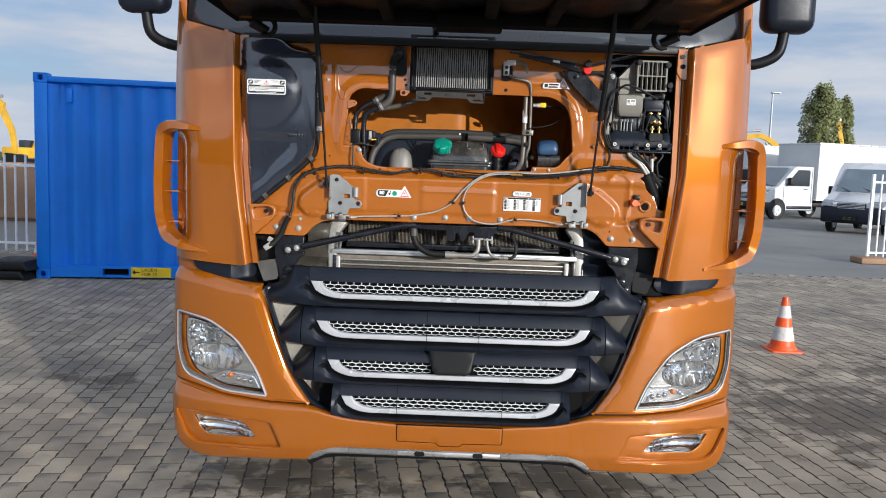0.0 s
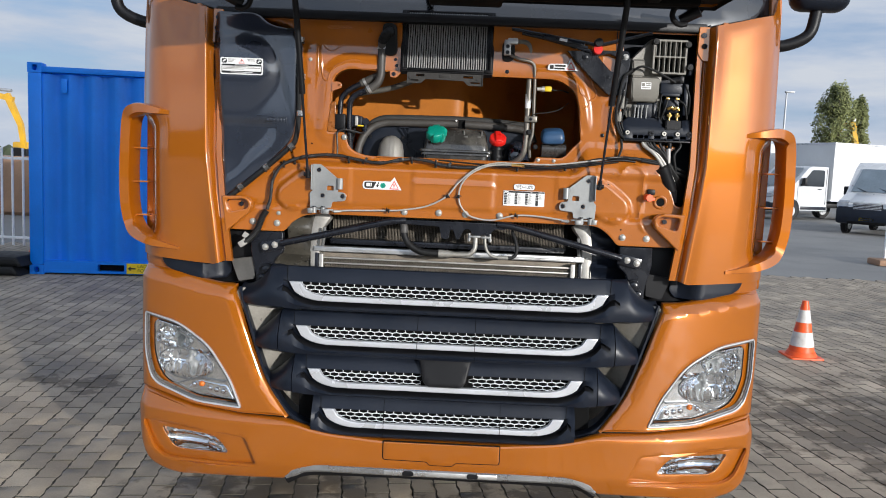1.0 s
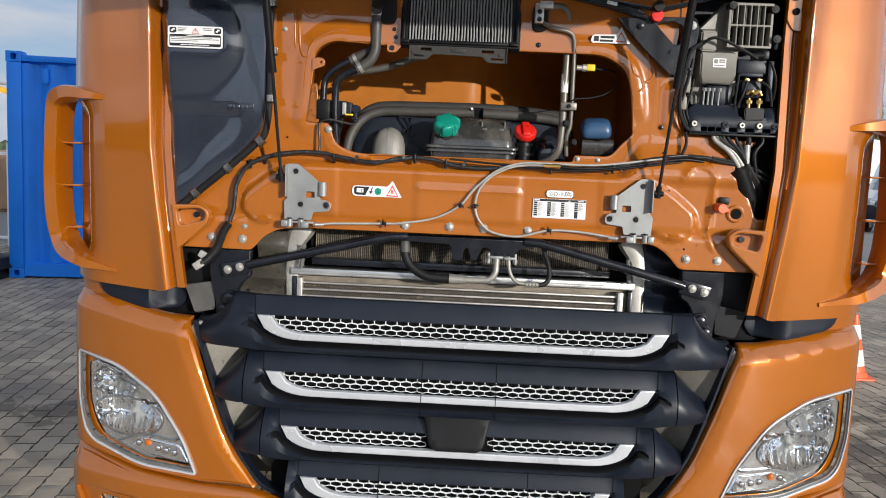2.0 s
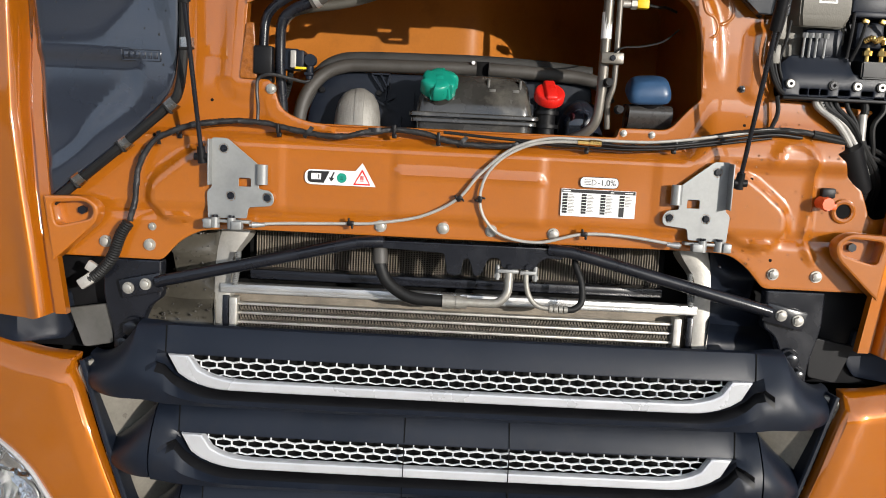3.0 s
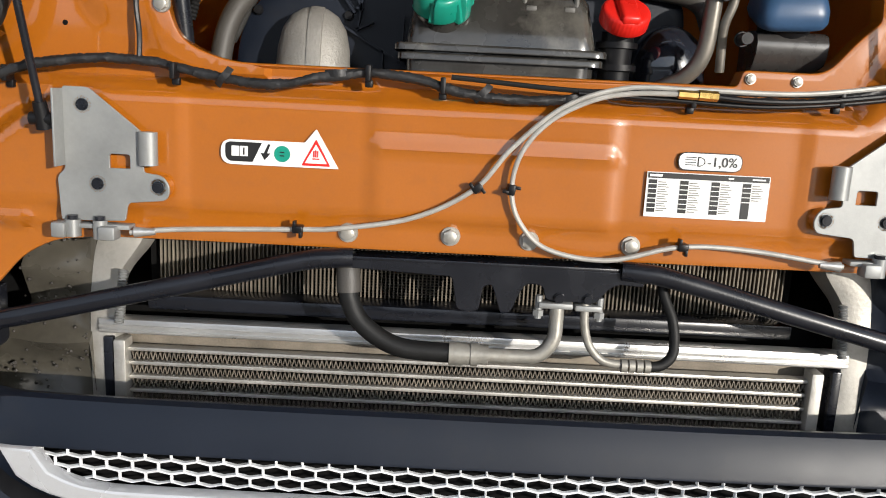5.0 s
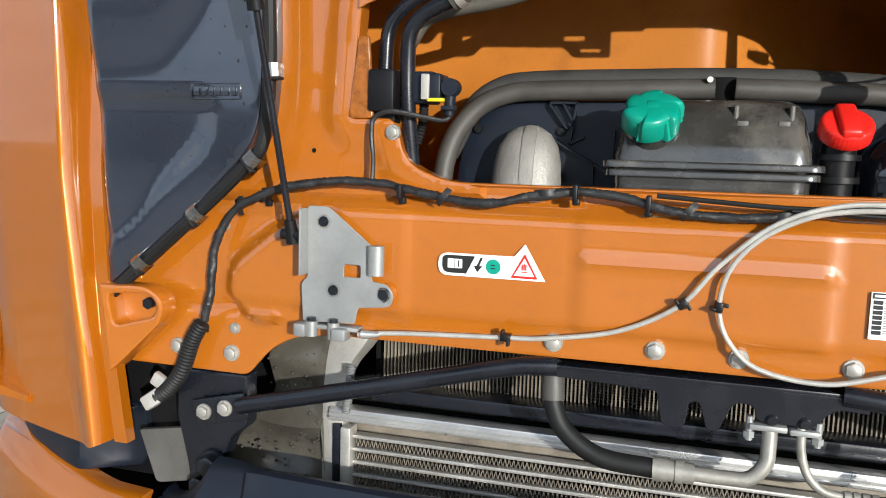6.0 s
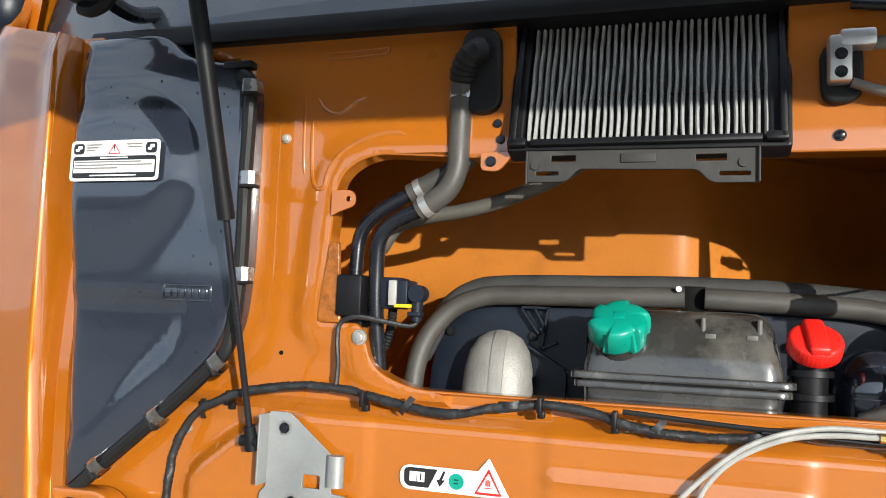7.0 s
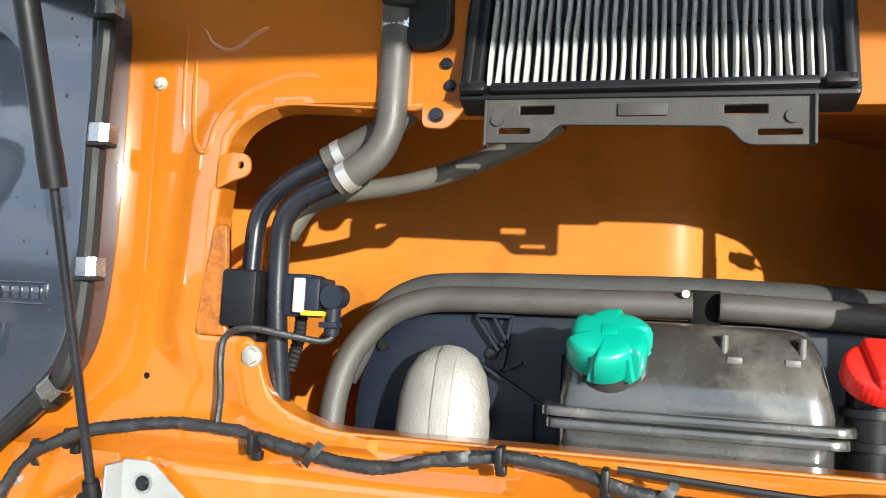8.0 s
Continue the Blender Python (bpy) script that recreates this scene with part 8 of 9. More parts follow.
def cap(c, axis, r, h, mat, parent, lobes, depth, name, grip=True):
    """A screw cap with grip lobes."""
    bm = bmesh.new()
    q = Vector(axis).to_track_quat("Z", "Y").to_matrix().to_4x4()
    n, rings = 144, []
    for z, k in ((0, 0.95), (0.10 * h, 1.0), (0.76 * h, 1.0), (0.90 * h, 0.965), (0.98 * h, 0.90)) + (((h, 0.80),) if grip else ((1.04 * h, 0.74), (1.06 * h, 0.35))):
        ring = []
        for a in range(n):
            th = 2 * math.pi * a / n
            saw = (th * lobes / (2 * math.pi) - 0.25 * z / h) % 1.0
            bite = depth * (saw / 0.93) ** 1.5 if saw < 0.93 else depth * (1 - saw) / 0.07
            rr = r * k * (1 - bite * (1.0 if k > 0.7 else 0.0))
            ring.append(bm.verts.new(Vector((rr * math.cos(th), rr * math.sin(th), z))))
        rings.append(ring)
    for a, b in zip(rings, rings[1:]):
        for j in range(n):
            bm.faces.new((a[j], a[(j + 1) % n], b[(j + 1) % n], b[j]))
    bm.faces.new(rings[-1])
    bm.faces.new(rings[0][::-1])
    if grip:
        box(bm, (0, 0, h), (r * 0.78, r * 1.90, h * 0.62), r * 0.16, seg=3)
    else:
        box(bm, (0, 0, 1.06 * h), (r * 0.36, r * 0.36, 0.0016), 0.0005)
    bm.transform(Matrix.Translation(c) @ q)
    return part(name, bm, mat, parent, angle=38)


cap((-0.075, 0.080, 1.666), (0.02, -0.62, 0.78), 0.0425, 0.036, GREEN, tank, 6, 0.19, "green_cap", False)["label"] = "teal green screw cap"
bm = bmesh.new()
tube(bm, [(0.166, 0.11, 1.50), (0.166, 0.105, 1.58), (0.167, 0.098, 1.648)], 0.022, 6, 18)
for z in (1.60, 1.63):
    rod(bm, (0.167, 0.10, z - 0.004), (0.167, 0.10, z + 0.004), 0.028, None, 18)
oil = part("oil_filler_neck", bm, PLASTIC_BLACK, truck, "black oil filler neck with a red cap")
cap((0.168, 0.080, 1.658), (0.06, -0.62, 0.78), 0.0335, 0.024, RED, oil, 40, 0.018, "red_cap")["label"] = "red screw cap"
bm = bmesh.new()
sweep(bm, [Vector((x, 0, 0)) for x in (0.343, 0.346, 0.435, 0.438)], [(-y, z) for y, z in ((0.12, 1.659), (0.068, 1.657), (0.057, 1.652), (0.052, 1.642), (0.054, 1.626), (0.064, 1.609), (0.078, 1.600), (0.12, 1.596))], up=(0, 0, 1), scale=None)
wash = part("washer_filler", bm, FILLER, truck, "glossy black washer filler with a blue cap", angle=50)
bm = bmesh.new()
rod(bm, (0.390, 0.092, 1.650), (0.386, 0.080, 1.672), 0.034, 0.034, 24)
part("filler_collar", bm, PLASTIC_BLACK, wash)
bm = bmesh.new()
rounded_box_loft(bm, [(h, -w, w, -d, d) for h, w, d in ((0, 0.036, 0.031), (0.004, 0.043, 0.038), (0.012, 0.046, 0.041), (0.026, 0.0455, 0.038), (0.036, 0.043, 0.032), (0.043, 0.040, 0.027), (0.047, 0.036, 0.022), (0.0485, 0.031, 0.021))], 0.0205)
bm.transform(Matrix.Translation((0.384, 0.074, 1.668)) @ Vector((-0.05, -0.40, 0.91)).to_track_quat("Z", "Y").to_matrix().to_4x4() @ Matrix.Rotation(radians(6), 4, "Z"))
part("blue_cap", bm, BLUE_CAP, wash, "dull blue filler cap", angle=60)
# pipes on the driver's side of the opening
bm = bmesh.new()
tube(bm, [(0.195, 0.03, 2.036), (0.235, 0.028, 2.040), (0.262, 0.028, 2.036), (0.277, 0.03, 2.010), (0.279, 0.035, 1.95), (0.278, 0.04, 1.80), (0.277, 0.045, 1.68), (0.272, 0.05, 1.622), (0.255, 0.06, 1.593), (0.225, 0.08, 1.575)], 0.0112, 8, 16)
pp = part("coolant_pipe", bm, PIPE, truck, "grey metal coolant pipe")
bm = bmesh.new()
tube(bm, [(0.200, 0.0, 1.985), (0.235, 0.0, 1.972), (0.275, 0.005, 1.965), (0.293, 0.012, 1.948), (0.298, 0.02, 1.90), (0.301, 0.03, 1.75), (0.300, 0.035, 1.69), (0.292, 0.04, 1.655), (0.296, 0.05, 1.60)], 0.0062, 8, 12)
part("thin_pipe", bm, PIPE, pp)
bm = bmesh.new()
rod(bm, (0.278, 0.04, 1.845), (0.278, 0.0405, 1.79), 0.0120, None, 16)
part("white_band", bm, WHITE, pp)
bm = bmesh.new()
box(bm, (0.290, 0.022, 1.748), (0.048, 0.02, 0.024), 0.003)
part("pipe_clamp", bm, PIPE, pp)
bolt(0.290, 0.011, 1.748, 0.005, pp, "clamp_screw", STEEL_BLACK, socket=True)
for x, z in ((0.287, 1.698), (0.314, 1.642)):
    bolt(x, 0.03, z, 0.008, pp, "clamp_screw", PLASTIC_BLACK, socket=True, h=0.02)
bm = plate(rounded([(0.166, 2.04, .025), (0.214, 2.045, .025), (0.216, 1.965, .025), (0.168, 1.96, .025)]), 0.012, 0.008, bev=0.004)
gr = part("valve_grommet", bm, RUBBER, truck, "black rubber grommet with metal valve block")
bm = bmesh.new()
box(bm, (0.186, -0.004, 2.012), (0.026, 0.026, 0.058), 0.004)
box(bm, (0.205, -0.004, 2.036), (0.04, 0.028, 0.022), 0.004)
part("valve_block", bm, ALU_BRIGHT, gr)
for z in (2.016, 1.994):
    bolt(0.186, -0.017, z, 0.006, gr, "clamp_screw", STEEL_BLACK, socket=True)
bm = bmesh.new()
rod(bm, (0.312, 0.06, 1.868), (0.330, 0.06, 1.868), 0.008, None, 12)
rod(bm, (0.330, 0.06, 1.868), (0.342, 0.06, 1.868), 0.011, None, 6)
ys = part("temperature_sensor", bm, ALU, truck, "metal sensor with a yellow plug")
bm = bmesh.new()
box(bm, (0.355, 0.06, 1.869), (0.026, 0.018, 0.020), 0.003)
part("yellow_plug", bm, YELLOW, ys)
bm = bmesh.new()
tube(bm, [(0.366, 0.06, 1.868), (0.39, 0.065, 1.865), (0.41, 0.08, 1.868), (0.44, 0.1, 1.862)], 0.003, 6, 6)
part("sensor_wire", bm, RUBBER, ys)
bm = bmesh.new()
tube(bm, [(0.292, 0.015, 1.758), (0.31, 0.01, 1.770), (0.35, 0.02, 1.775), (0.40, 0.04, 1.79), (0.44, 0.07, 1.82)], 0.0022, 6, 6)
part("thin_wire", bm, RUBBER, pp)

# ---- wiper linkage ----
o = rounded([(0.412, 2.010, .006), (0.545, 2.016, .01), (0.646, 2.018, .012), (0.656, 1.985, .01), (0.653, 1.951, .01), (0.646, 1.847, .008), (0.576, 1.849, .01), (0.500, 1.917, .02)])
hole = rounded([(0.530, 1.994, .004), (0.586, 1.936, .008), (0.604, 1.940, .01), (0.610, 1.990, .008), (0.575, 2.004, .006)])
tri = part("wiper_bracket", plate(o, 0.010, -0.006, holes=[hole], bev=0.003), STEEL_BLACK, truck, "black V-shaped wiper bracket with a red bush")
bm = bmesh.new()
sweep(bm, [Vector(p) for p in ((0.418, -0.008, 2.006), (0.502, -0.008, 1.920), (0.578, -0.008, 1.852))], [(-0.002, -0.002), (-0.002, 0.010), (0.002, 0.010), (0.002, -0.002)], up=(0, -1, 0))
part("bracket_flange", bm, STEEL_BLACK, tri)
for x, z, r in ((0.484, 1.988, .0095), (0.636, 1.994, .0095), (0.575, 1.916, .005), (0.636, 1.868, .005)):
    bolt(x, -0.007, z, r, tri, "bracket_bolt", ZINC if x > 0.63 and z > 1.9 else STEEL_BLACK)
bm = bmesh.new()
rod(bm, (0.527, -0.012, 2.016), (0.527, -0.030, 2.016), 0.019, 0.017, 20)
part("red_bush", bm, RED, tri)
bm = bmesh.new()
rod(bm, (0.527, -0.020, 2.040), (0.527, -0.045, 2.040), 0.017, 0.015, 20)
part("pivot_knob", bm, PLASTIC_BLACK, tri)
bm = bmesh.new()
for a, b in (((0.20, 2.085), (0.52, 2.035)), ((0.24, 2.070), (0.49, 2.022)), ((0.53, 2.035), (0.73, 2.085)), ((0.30, 2.060), (0.50, 2.010))):
    rod(bm, (a[0], 0.005, a[1]), (b[0], -0.012, b[1]), 0.0065, None, 10)
box(bm, (0.40, -0.008, 2.045), (0.16, 0.016, 0.022), 0.003, Matrix.Rotation(radians(11), 4, "Y"))
part("linkage_rod", bm, STEEL_BLACK, tri)
bm = bmesh.new()
box(bm, (0.395, -0.018, 2.047), (0.030, 0.002, 0.010), 0.0005, Matrix.Rotation(radians(11), 4, "Y"))
part("white_tag", bm, WHITE, tri)

# ---- electric unit ----
o = rounded([(0.640, 1.860, .01), (0.659, 1.988, .01), (0.738, 2.072, .01), (0.866, 2.075, .01), (0.880, 1.94, .01), (0.790, 1.935, .01), (0.790, 1.80, .01), (0.668, 1.76, .01), (0.645, 1.80, .01)])
eu = part("electric_unit", plate(o, 0.03, 0.045, bev=0.005, step=0.03, warp=lambda x, z: -0.008 * sstep(0.012, 0.004, seg_dist(x, z, (0.672, 1.985), (0.745, 2.06)))), GREY_CAST, truck, "grey electric unit with cooling grid and black cover")
bm = plate(rect(0.742, 1.938, 0.872, 2.068, .004), 0.035, 0.008, holes=[rect(0.750 + 0.0197 * k, 1.946 + 0.060 * r, 0.7655 + 0.0197 * k, 2.000 + 0.060 * r, .001) for k in range(6) for r in range(2)], bev=0.0015)
part("cooling_grid", bm, GREY_CAST, eu, "grey cooling grid")
bm = bmesh.new()
for k in range(9):
    box(bm, (0.756 + 0.0135 * k, 0.030, 2.032), (0.004, 0.02, 0.062), 0.001)
tagged(part("cooling_fin", bm, GREY_CAST, eu), kind="stuff")
bm = bmesh.new()
box(bm, (0.807, 0.048, 2.003), (0.125, 0.008, 0.122))
part("grid_back", bm, BLACK, eu)
for x, z in ((0.750, 2.058), (0.872, 2.050), (0.884, 1.965)):
    bm = bmesh.new()
    rod(bm, (x, 0.03, z), (x, -0.004, z), 0.013, 0.011, 16)
    rod(bm, (x, -0.003, z), (x, -0.006, z), 0.006, None, 12)
    part("rubber_mount", bm, RUBBER, eu)
# dark back plate behind the unit
part("unit_carrier", plate(rounded([(0.655, 1.70, .01), (0.915, 1.70, .01), (0.925, 2.075, .02), (0.86, 2.08, .02), (0.77, 1.97, .02), (0.65, 1.90, .02)]), 0.01, 0.085, bev=0.003, step=0.03, warp=lambda x, z: 0.01 * sstep(0.87, 0.90, x)), PLASTIC, eu)
# faceted relay box with its shoulder
def hull(points, bev=0.0):
    """The convex body round some points, its edges rounded by bev."""
    bm = bmesh.new()
    r = bmesh.ops.convex_hull(bm, input=[bm.verts.new(p) for p in points])
    bmesh.ops.delete(bm, geom=[v for v in r["geom_interior"] if isinstance(v, bmesh.types.BMVert)], context="VERTS")
    bmesh.ops.dissolve_limit(bm, angle_limit=0.02, verts=bm.verts, edges=bm.edges)
    if bev:
        bmesh.ops.bevel(bm, geom=list(bm.edges), offset=bev, segments=2, affect="EDGES")
    return bm


def frustum(front, y0, back, y1):
    """Corners of a body between two rectangles (x0, z0, x1, z1) at two depths."""
    return [(x, y, z) for (x0, z0, x1, z1), y in ((front, y0), (back, y1)) for x in (x0, x1) for z in (z0, z1)]


gb2 = part("relay_box", hull(frustum((0.665, 1.853, 0.769, 1.917), -0.014, (0.657, 1.838, 0.778, 1.932), 0.05) + [(0.676, 0.004, 1.829), (0.764, 0.004, 1.829)], 0.004), GREY_CAST, eu, "pale grey relay box", angle=40)
part("box_shoulder", hull(frustum((0.668, 1.925, 0.712, 1.982), 0.006, (0.660, 1.92, 0.722, 1.997), 0.05), 0.004), GREY_CAST, gb2)
thin(rect(0.700, 1.876, 0.738, 1.902, .001), -0.0150, WHITE, gb2, "white_label")
bars([(0.703, 1.887, 0.714, 1.899), (0.718, 1.889, 0.735, 1.893), (0.718, 1.895, 0.735, 1.899), (0.704, 1.880, 0.734, 1.883)], -0.0156, GREY_CAST, gb2, "text_bars")
for c, d, b in (((0.735, 0.035, 1.800), (0.082, 0.03, 0.062), 0.010), ((0.820, 0.022, 1.884), (0.084, 0.040, 0.042), 0.004), ((0.818, 0.014, 1.860), (0.070, 0.030, 0.012), 0.003), ((0.880, 0.03, 1.845), (0.018, 0.03, 0.12), 0.004), ((0.828, 0.03, 1.82), (0.060, 0.03, 0.055), 0.008), ((0.893, 0.03, 1.960), (0.016, 0.02, 0.045), 0.003)):
    bm = bmesh.new()
    box(bm, c, d, b)
    part("relay", bm, PLASTIC, eu)
bm = bmesh.new()
rod(bm, (0.812, -0.004, 1.912), (0.846, -0.004, 1.916), 0.010, 0.012, 14)
box(bm, (0.852, -0.002, 1.917), (0.020, 0.026, 0.026), 0.004)
part("cable_plug", bm, PLASTIC_BLACK, eu)
o = rounded([(0.640, 1.752, .006), (0.664, 1.772, .006), (0.786, 1.771, .004), (0.792, 1.737, .006), (0.866, 1.737, .004), (0.868, 1.765, .004), (0.903, 1.769, .006), (0.907, 1.690, .004), (0.648, 1.686, .004)])
notch = [rect(x0, 1.689, x1, 1.702, .002) for x0, x1 in ((0.682, 0.698), (0.702, 0.722), (0.726, 0.740), (0.764, 0.786), (0.812, 0.836), (0.862, 0.884))]
ec = part("terminal_cover", plate(o, 0.05, -0.010, holes=notch, bev=0.003, step=0.02, warp=lambda x, z: 0.020 * sstep(1.725, 1.768, z)), PLASTIC, eu, "dark plastic terminal cover", angle=28)
bm = bmesh.new()
box(bm, (0.778, 0.012, 1.682), (0.262, 0.05, 0.007), 0.002)
part("cover_lip", bm, PLASTIC_BLACK, ec)
part("nut_block", hull(frustum((0.803, 1.728, 0.860, 1.762), -0.018, (0.799, 1.724, 0.864, 1.768), 0.03), 0.003), PLASTIC_BLACK, eu)
for x, bright in ((0.660, True), (0.751, False), (0.800, True), (0.851, True), (0.898, False)):
    bm = bmesh.new()
    rod(bm, (x, 0.0, 1.711), (x, -0.014, 1.711), 0.0115, 0.0105, 18)
    well = part("screw_well", bm, PLASTIC_BLACK, ec)
    bm = bmesh.new()
    rod(bm, (x, -0.013, 1.711), (x, -0.0158, 1.711), 0.0088, 0.0080, 18)
    part("cover_screw", bm, BOLT if bright else STEEL_BLACK, well)
    bm = bmesh.new()
    rod(bm, (x, -0.0155, 1.711), (x, -0.0164, 1.711), 0.0036, None, 6)
    part("hex_socket", bm, BLACK, well)
for x in (0.686, 0.699, 0.712, 0.730):
    bm = bmesh.new()
    rod(bm, (x, 0.008, 1.768), (x, 0.004, 1.812), 0.0030, None, 8)
    rod(bm, (x, 0.004, 1.808), (x, 0.003, 1.818), 0.0066, None, 6)
    part("terminal_stud", bm, ZINC, eu)
for x in (0.817, 0.847):
    bm = bmesh.new()
    rod(bm, (x, -0.002, 1.764), (x, -0.002, 1.792), 0.0042, None, 10)
    rod(bm, (x, -0.002, 1.776), (x, -0.002, 1.786), 0.0095, None, 6)
    part("brass_nut", bm, BRASS, eu)
for x in (0.806, 0.842):
    bm = bmesh.new()
    box(bm, (x, -0.002, 1.845), (0.014, 0.010, 0.010), 0.002, Matrix.Rotation(radians(20), 4, "Y"))
    part("brass_lug", bm, BRASS, eu)
bm = bmesh.new()
tube(bm, [(0.812, 0.006, 1.806), (0.822, -0.004, 1.812), (0.832, -0.006, 1.806), (0.842, -0.004, 1.812), (0.852, 0.004, 1.804)], 0.0055, 6, 10, ribs=0.2, pitch=0.004)
part("bus_bar", bm, BRASS, eu)
for pts, r in (([(0.807, -0.004, 1.842), (0.795, -0.010, 1.80), (0.785, 0.0, 1.765)], .004), ([(0.846, -0.004, 1.842), (0.872, -0.010, 1.82), (0.885, 0.0, 1.77)], .004),
               ([(0.655, 0.0, 1.930), (0.69, -0.022, 1.958), (0.735, -0.022, 1.950), (0.79, -0.016, 1.925), (0.83, -0.01, 1.905)], .0045),
               ([(0.664, -0.01, 1.945), (0.632, -0.016, 1.915), (0.618, -0.016, 1.84), (0.612, -0.014, 1.76), (0.632, -0.012, 1.705), (0.66, 0.0, 1.685)], .0055),
               ([(0.645, -0.004, 1.90), (0.634, -0.008, 1.84), (0.622, -0.006, 1.77), (0.640, -0.002, 1.71), (0.668, 0.0, 1.688)], .0042),
               ([(0.652, 0.0, 1.84), (0.645, -0.004, 1.80), (0.636, -0.002, 1.75), (0.655, 0.0, 1.70)], .0035),
               ([(0.783, 0.0, 1.86), (0.778, -0.006, 1.82), (0.776, 0.0, 1.77)], .0035), ([(0.868, -0.01, 1.90), (0.888, -0.006, 1.85), (0.892, 0.01, 1.79)], .004),
               ([(0.640, 0.0, 1.685), (0.643, -0.004, 1.65), (0.632, -0.004, 1.615)], .005)):
    bm = bmesh.new()
    tube(bm, pts, r, 6, 8)
    part("unit_cable", bm, RUBBER, eu)
bm = bmesh.new()
box(bm, (0.632, 0.004, 1.83), (0.022, 0.02, 0.06), 0.004)
box(bm, (0.626, 0.0, 1.77), (0.018, 0.02, 0.04), 0.004)
part("cable_guide", bm, GREY_CAST, eu)
# power cables that run down and outwards
for k, (x, xm, x1, r, mt, rb) in enumerate(((0.722, 0.772, 0.858, 0.0062, CABLE_GREY, 0.12), (0.736, 0.786, 0.868, 0.0062, CABLE_GREY, 0.12), (0.750, 0.798, 0.878, 0.0065, RUBBER, 0), (0.764, 0.806, 0.872, 0.006, RUBBER, 0),
                                            (0.786, 0.815, 0.860, 0.005, RUBBER, 0), (0.822, 0.824, 0.850, 0.008, RUBBER, 0), (0.862, 0.846, 0.868, 0.0055, RUBBER, 0), (0.740, 0.800, 0.888, 0.008, RUBBER, 0))):
    bm = bmesh.new()
    tube(bm, [(x, 0.006, 1.690), (x + 0.006, 0.0, 1.665), (xm, -0.006 + 0.006 * (k % 3), 1.630), ((xm + x1) / 2, 0.004, 1.575), (x1, 0.03, 1.515), (x1 + 0.02, 0.09, 1.45)], r, 6, 10, ribs=rb, pitch=0.006)
    part("power_cable", bm, mt, eu)
for k, (z0, z1) in enumerate(((1.612, 1.560), (1.606, 1.575))):
    bm = bmesh.new()
    tube(bm, [(0.72, -0.010, z0), (0.79, 0.0, z0 - 0.012), (0.85, 0.004, z1 + 0.01), (0.90, 0.02, z1 - 0.01)], 0.0055, 6, 8)
    part("power_cable", bm, RUBBER, eu)
bm = bmesh.new()
rod(bm, (0.824, 0.0, 1.655), (0.826, 0.0, 1.600), 0.0095, 0.0085, 14)
part("cable_sleeve", bm, CABLE_GREY, eu)
bm = bmesh.new()
rod(bm, (0.800, 0.0, 1.585), (0.850, 0.03, 1.495), 0.028, 0.027, 18)
part("cable_boot", bm, PLASTIC_BLACK, eu)
bm = bmesh.new()
rod(bm, (0.752, -0.005, 1.466), (0.756, -0.030, 1.464), 0.013, 0.012, 16)
rod(bm, (0.756, -0.028, 1.464), (0.757, -0.036, 1.464), 0.016, 0.014, 8)
box(bm, (0.769, -0.026, 1.459), (0.02, 0.006, 0.012), 0.002)
rp = part("red_plug", bm, CONE_O, truck, "orange-red plastic jump plug")
bm = bmesh.new()
box(bm, (0.768, 0.0, 1.486), (0.03, 0.02, 0.022), 0.004)
part("plug_holder", bm, PLASTIC_BLACK, rp)
bm = bmesh.new()
rod(bm, (0.806, press(0.806, 1.448), 1.448), (0.806, press(0.806, 1.448) - 0.003, 1.448), 0.016, None, 20)
part("dark_bore", bm, BLACK, bulkhead)
bm = bmesh.new()
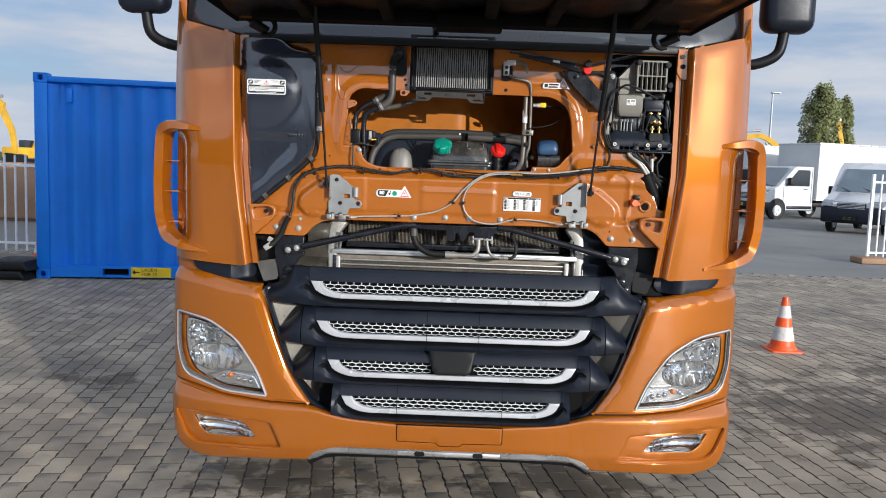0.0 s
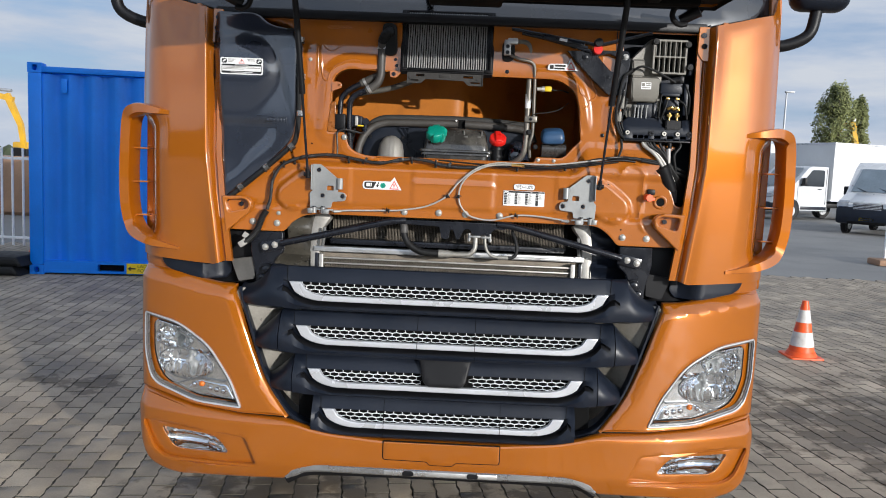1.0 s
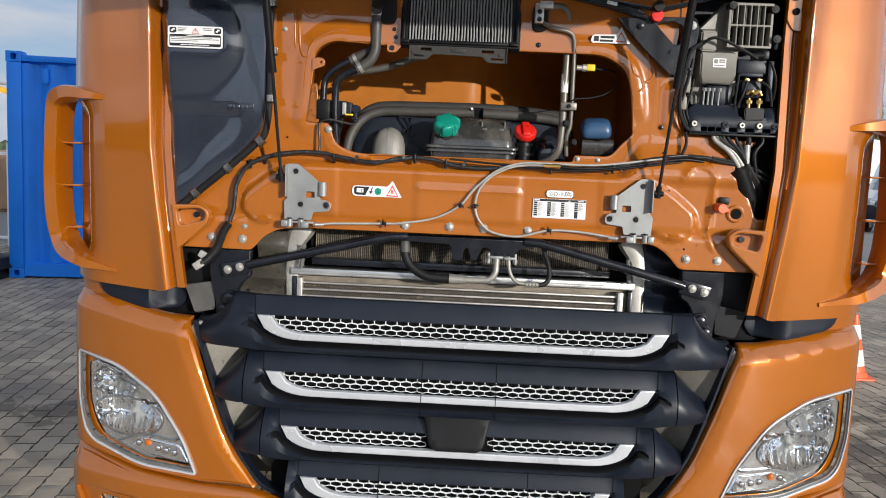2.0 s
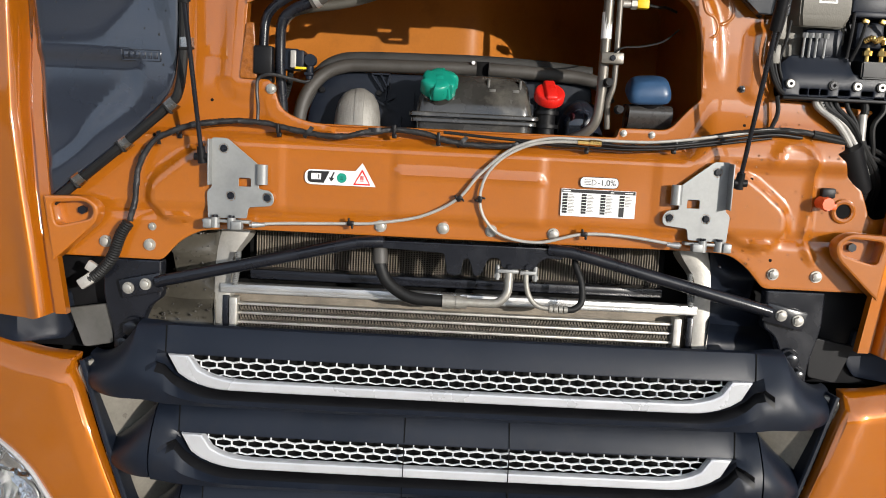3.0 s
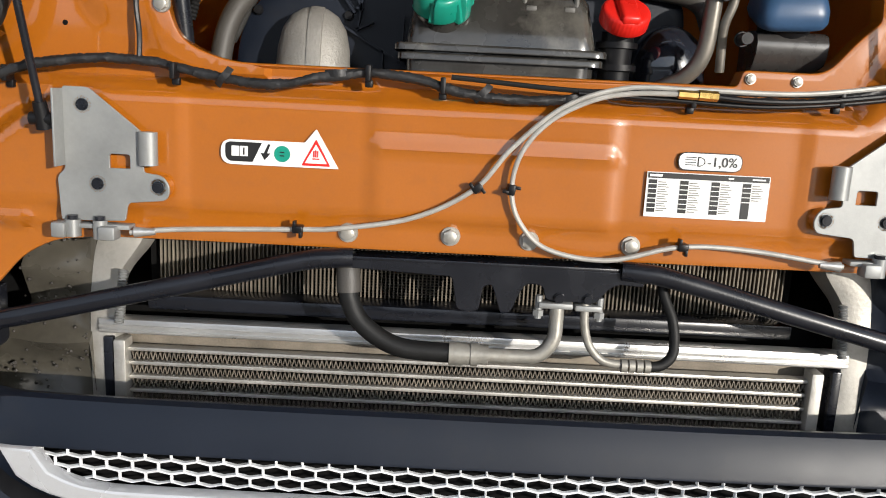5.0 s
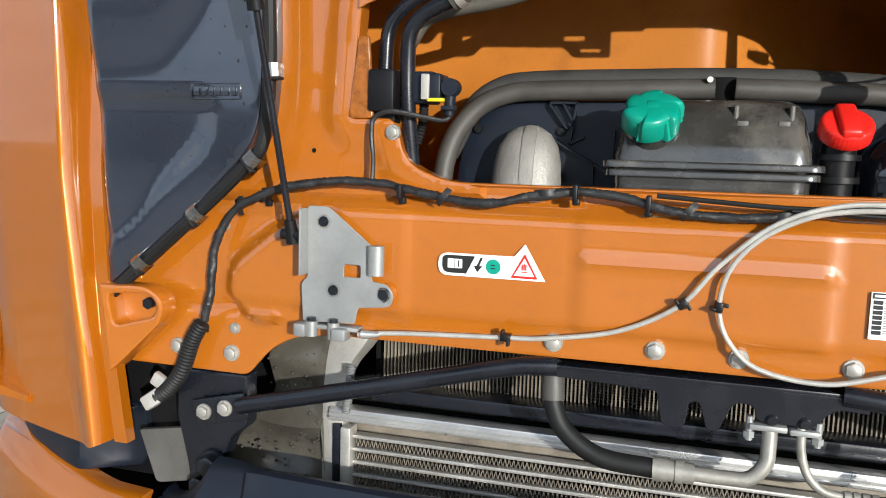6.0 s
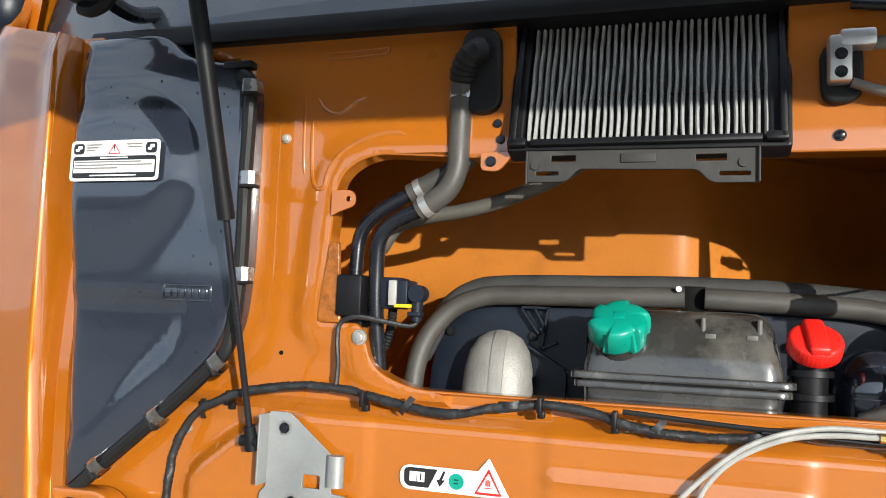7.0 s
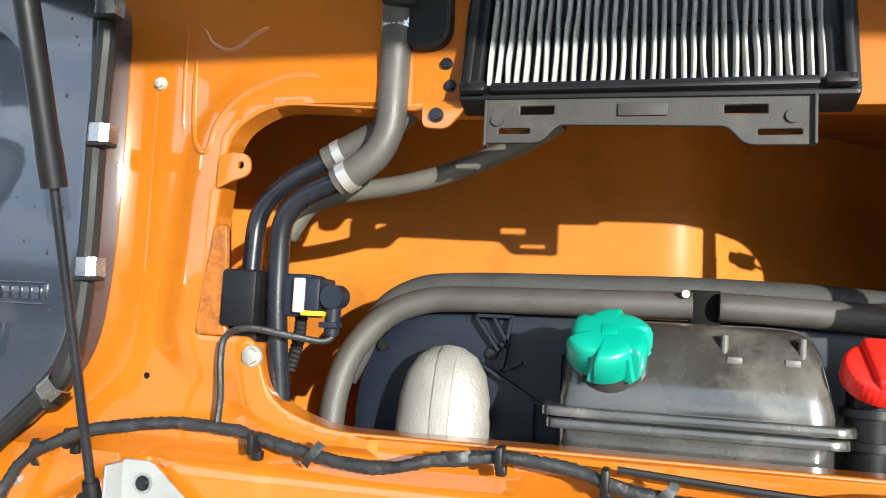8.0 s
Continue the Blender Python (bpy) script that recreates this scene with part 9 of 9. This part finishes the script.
sweep(bm, [Vector((0.806 + 0.021 * math.cos(k * math.pi / 14), press(0.806, 1.448) - 0.002, 1.448 + 0.021 * math.sin(k * math.pi / 14))) for k in range(29)], circle(0.006, 8), up=(0, -1, 0), caps=False)
part("bore_collar", bm, PAINT_BAY, bulkhead)
# water drops on the sheet
bm = bmesh.new()
rr = random.Random(8)
for k in range(90):
    x, z = rr.uniform(0.46, 0.80), rr.uniform(1.29, 1.66)
    if k < 26:
        x = rr.choice((0.612, 0.655, 0.70)) + rr.uniform(-0.004, 0.004)
    r = rr.uniform(0.0011, 0.0030)
    bmesh.ops.create_uvsphere(bm, u_segments=8, v_segments=5, radius=r, matrix=Matrix.Translation((x, press(x, z) - 0.0004, z)) @ Matrix.Diagonal((1, 0.55, 1.15, 1)))
tagged(part("droplet_spray", bm, GLASS, bulkhead), kind="stuff")


# ---- paving blocks ----
prnd = random.Random(11)
rest, shared = bmesh.new(), []
for v in range(6):
    bm = bmesh.new()
    paver_mesh(bm, (0, 0), prnd, prnd.uniform(-0.0012, 0.0012))
    bm.transform(PAVE_TURN.inverted())
    finish(bm, 30)
    me = bpy.data.meshes.new("paver")
    bm.to_mesh(me)
    bm.free()
    me.materials.append(BRICK_OB)
    me.materials.append(BED)
    shared.append(me)
count = 0
for i in range(-110, 112):
    for k in range(-38, 52):
        cx, cy = i * PW, (k + (0.5 if i % 2 else 0.0)) * PL
        w = PAVE_TURN @ Vector((cx, cy, 0))
        if not (-7.4 < w.x < 8.5 and -6.4 < w.y < 9.8) or (abs(w.x) < 1.0 and w.y > 2.2):
            continue
        if count < 300 and -2.6 < w.x < 0.9 and -0.35 < w.y < 1.9 and (w.y < 0.75 or w.x < -1.15):
            ob = new("paver", shared[prnd.randrange(6)])
            ob.matrix_world = PAVE_TURN @ Matrix.Translation((cx, cy, 0))
            ob.parent = pavement
            count += 1
        else:
            paver_mesh(rest, (cx, cy), prnd, prnd.uniform(-0.0012, 0.0012))
me = bpy.data.meshes.new("paver_field")
for f in rest.faces:
    f.smooth = False
rest.to_mesh(me)
rest.free()
me.materials.append(BRICK)
me.materials.append(BED)
field = new("paver_field", me)
field.parent = pavement
tagged(field, kind="stuff")
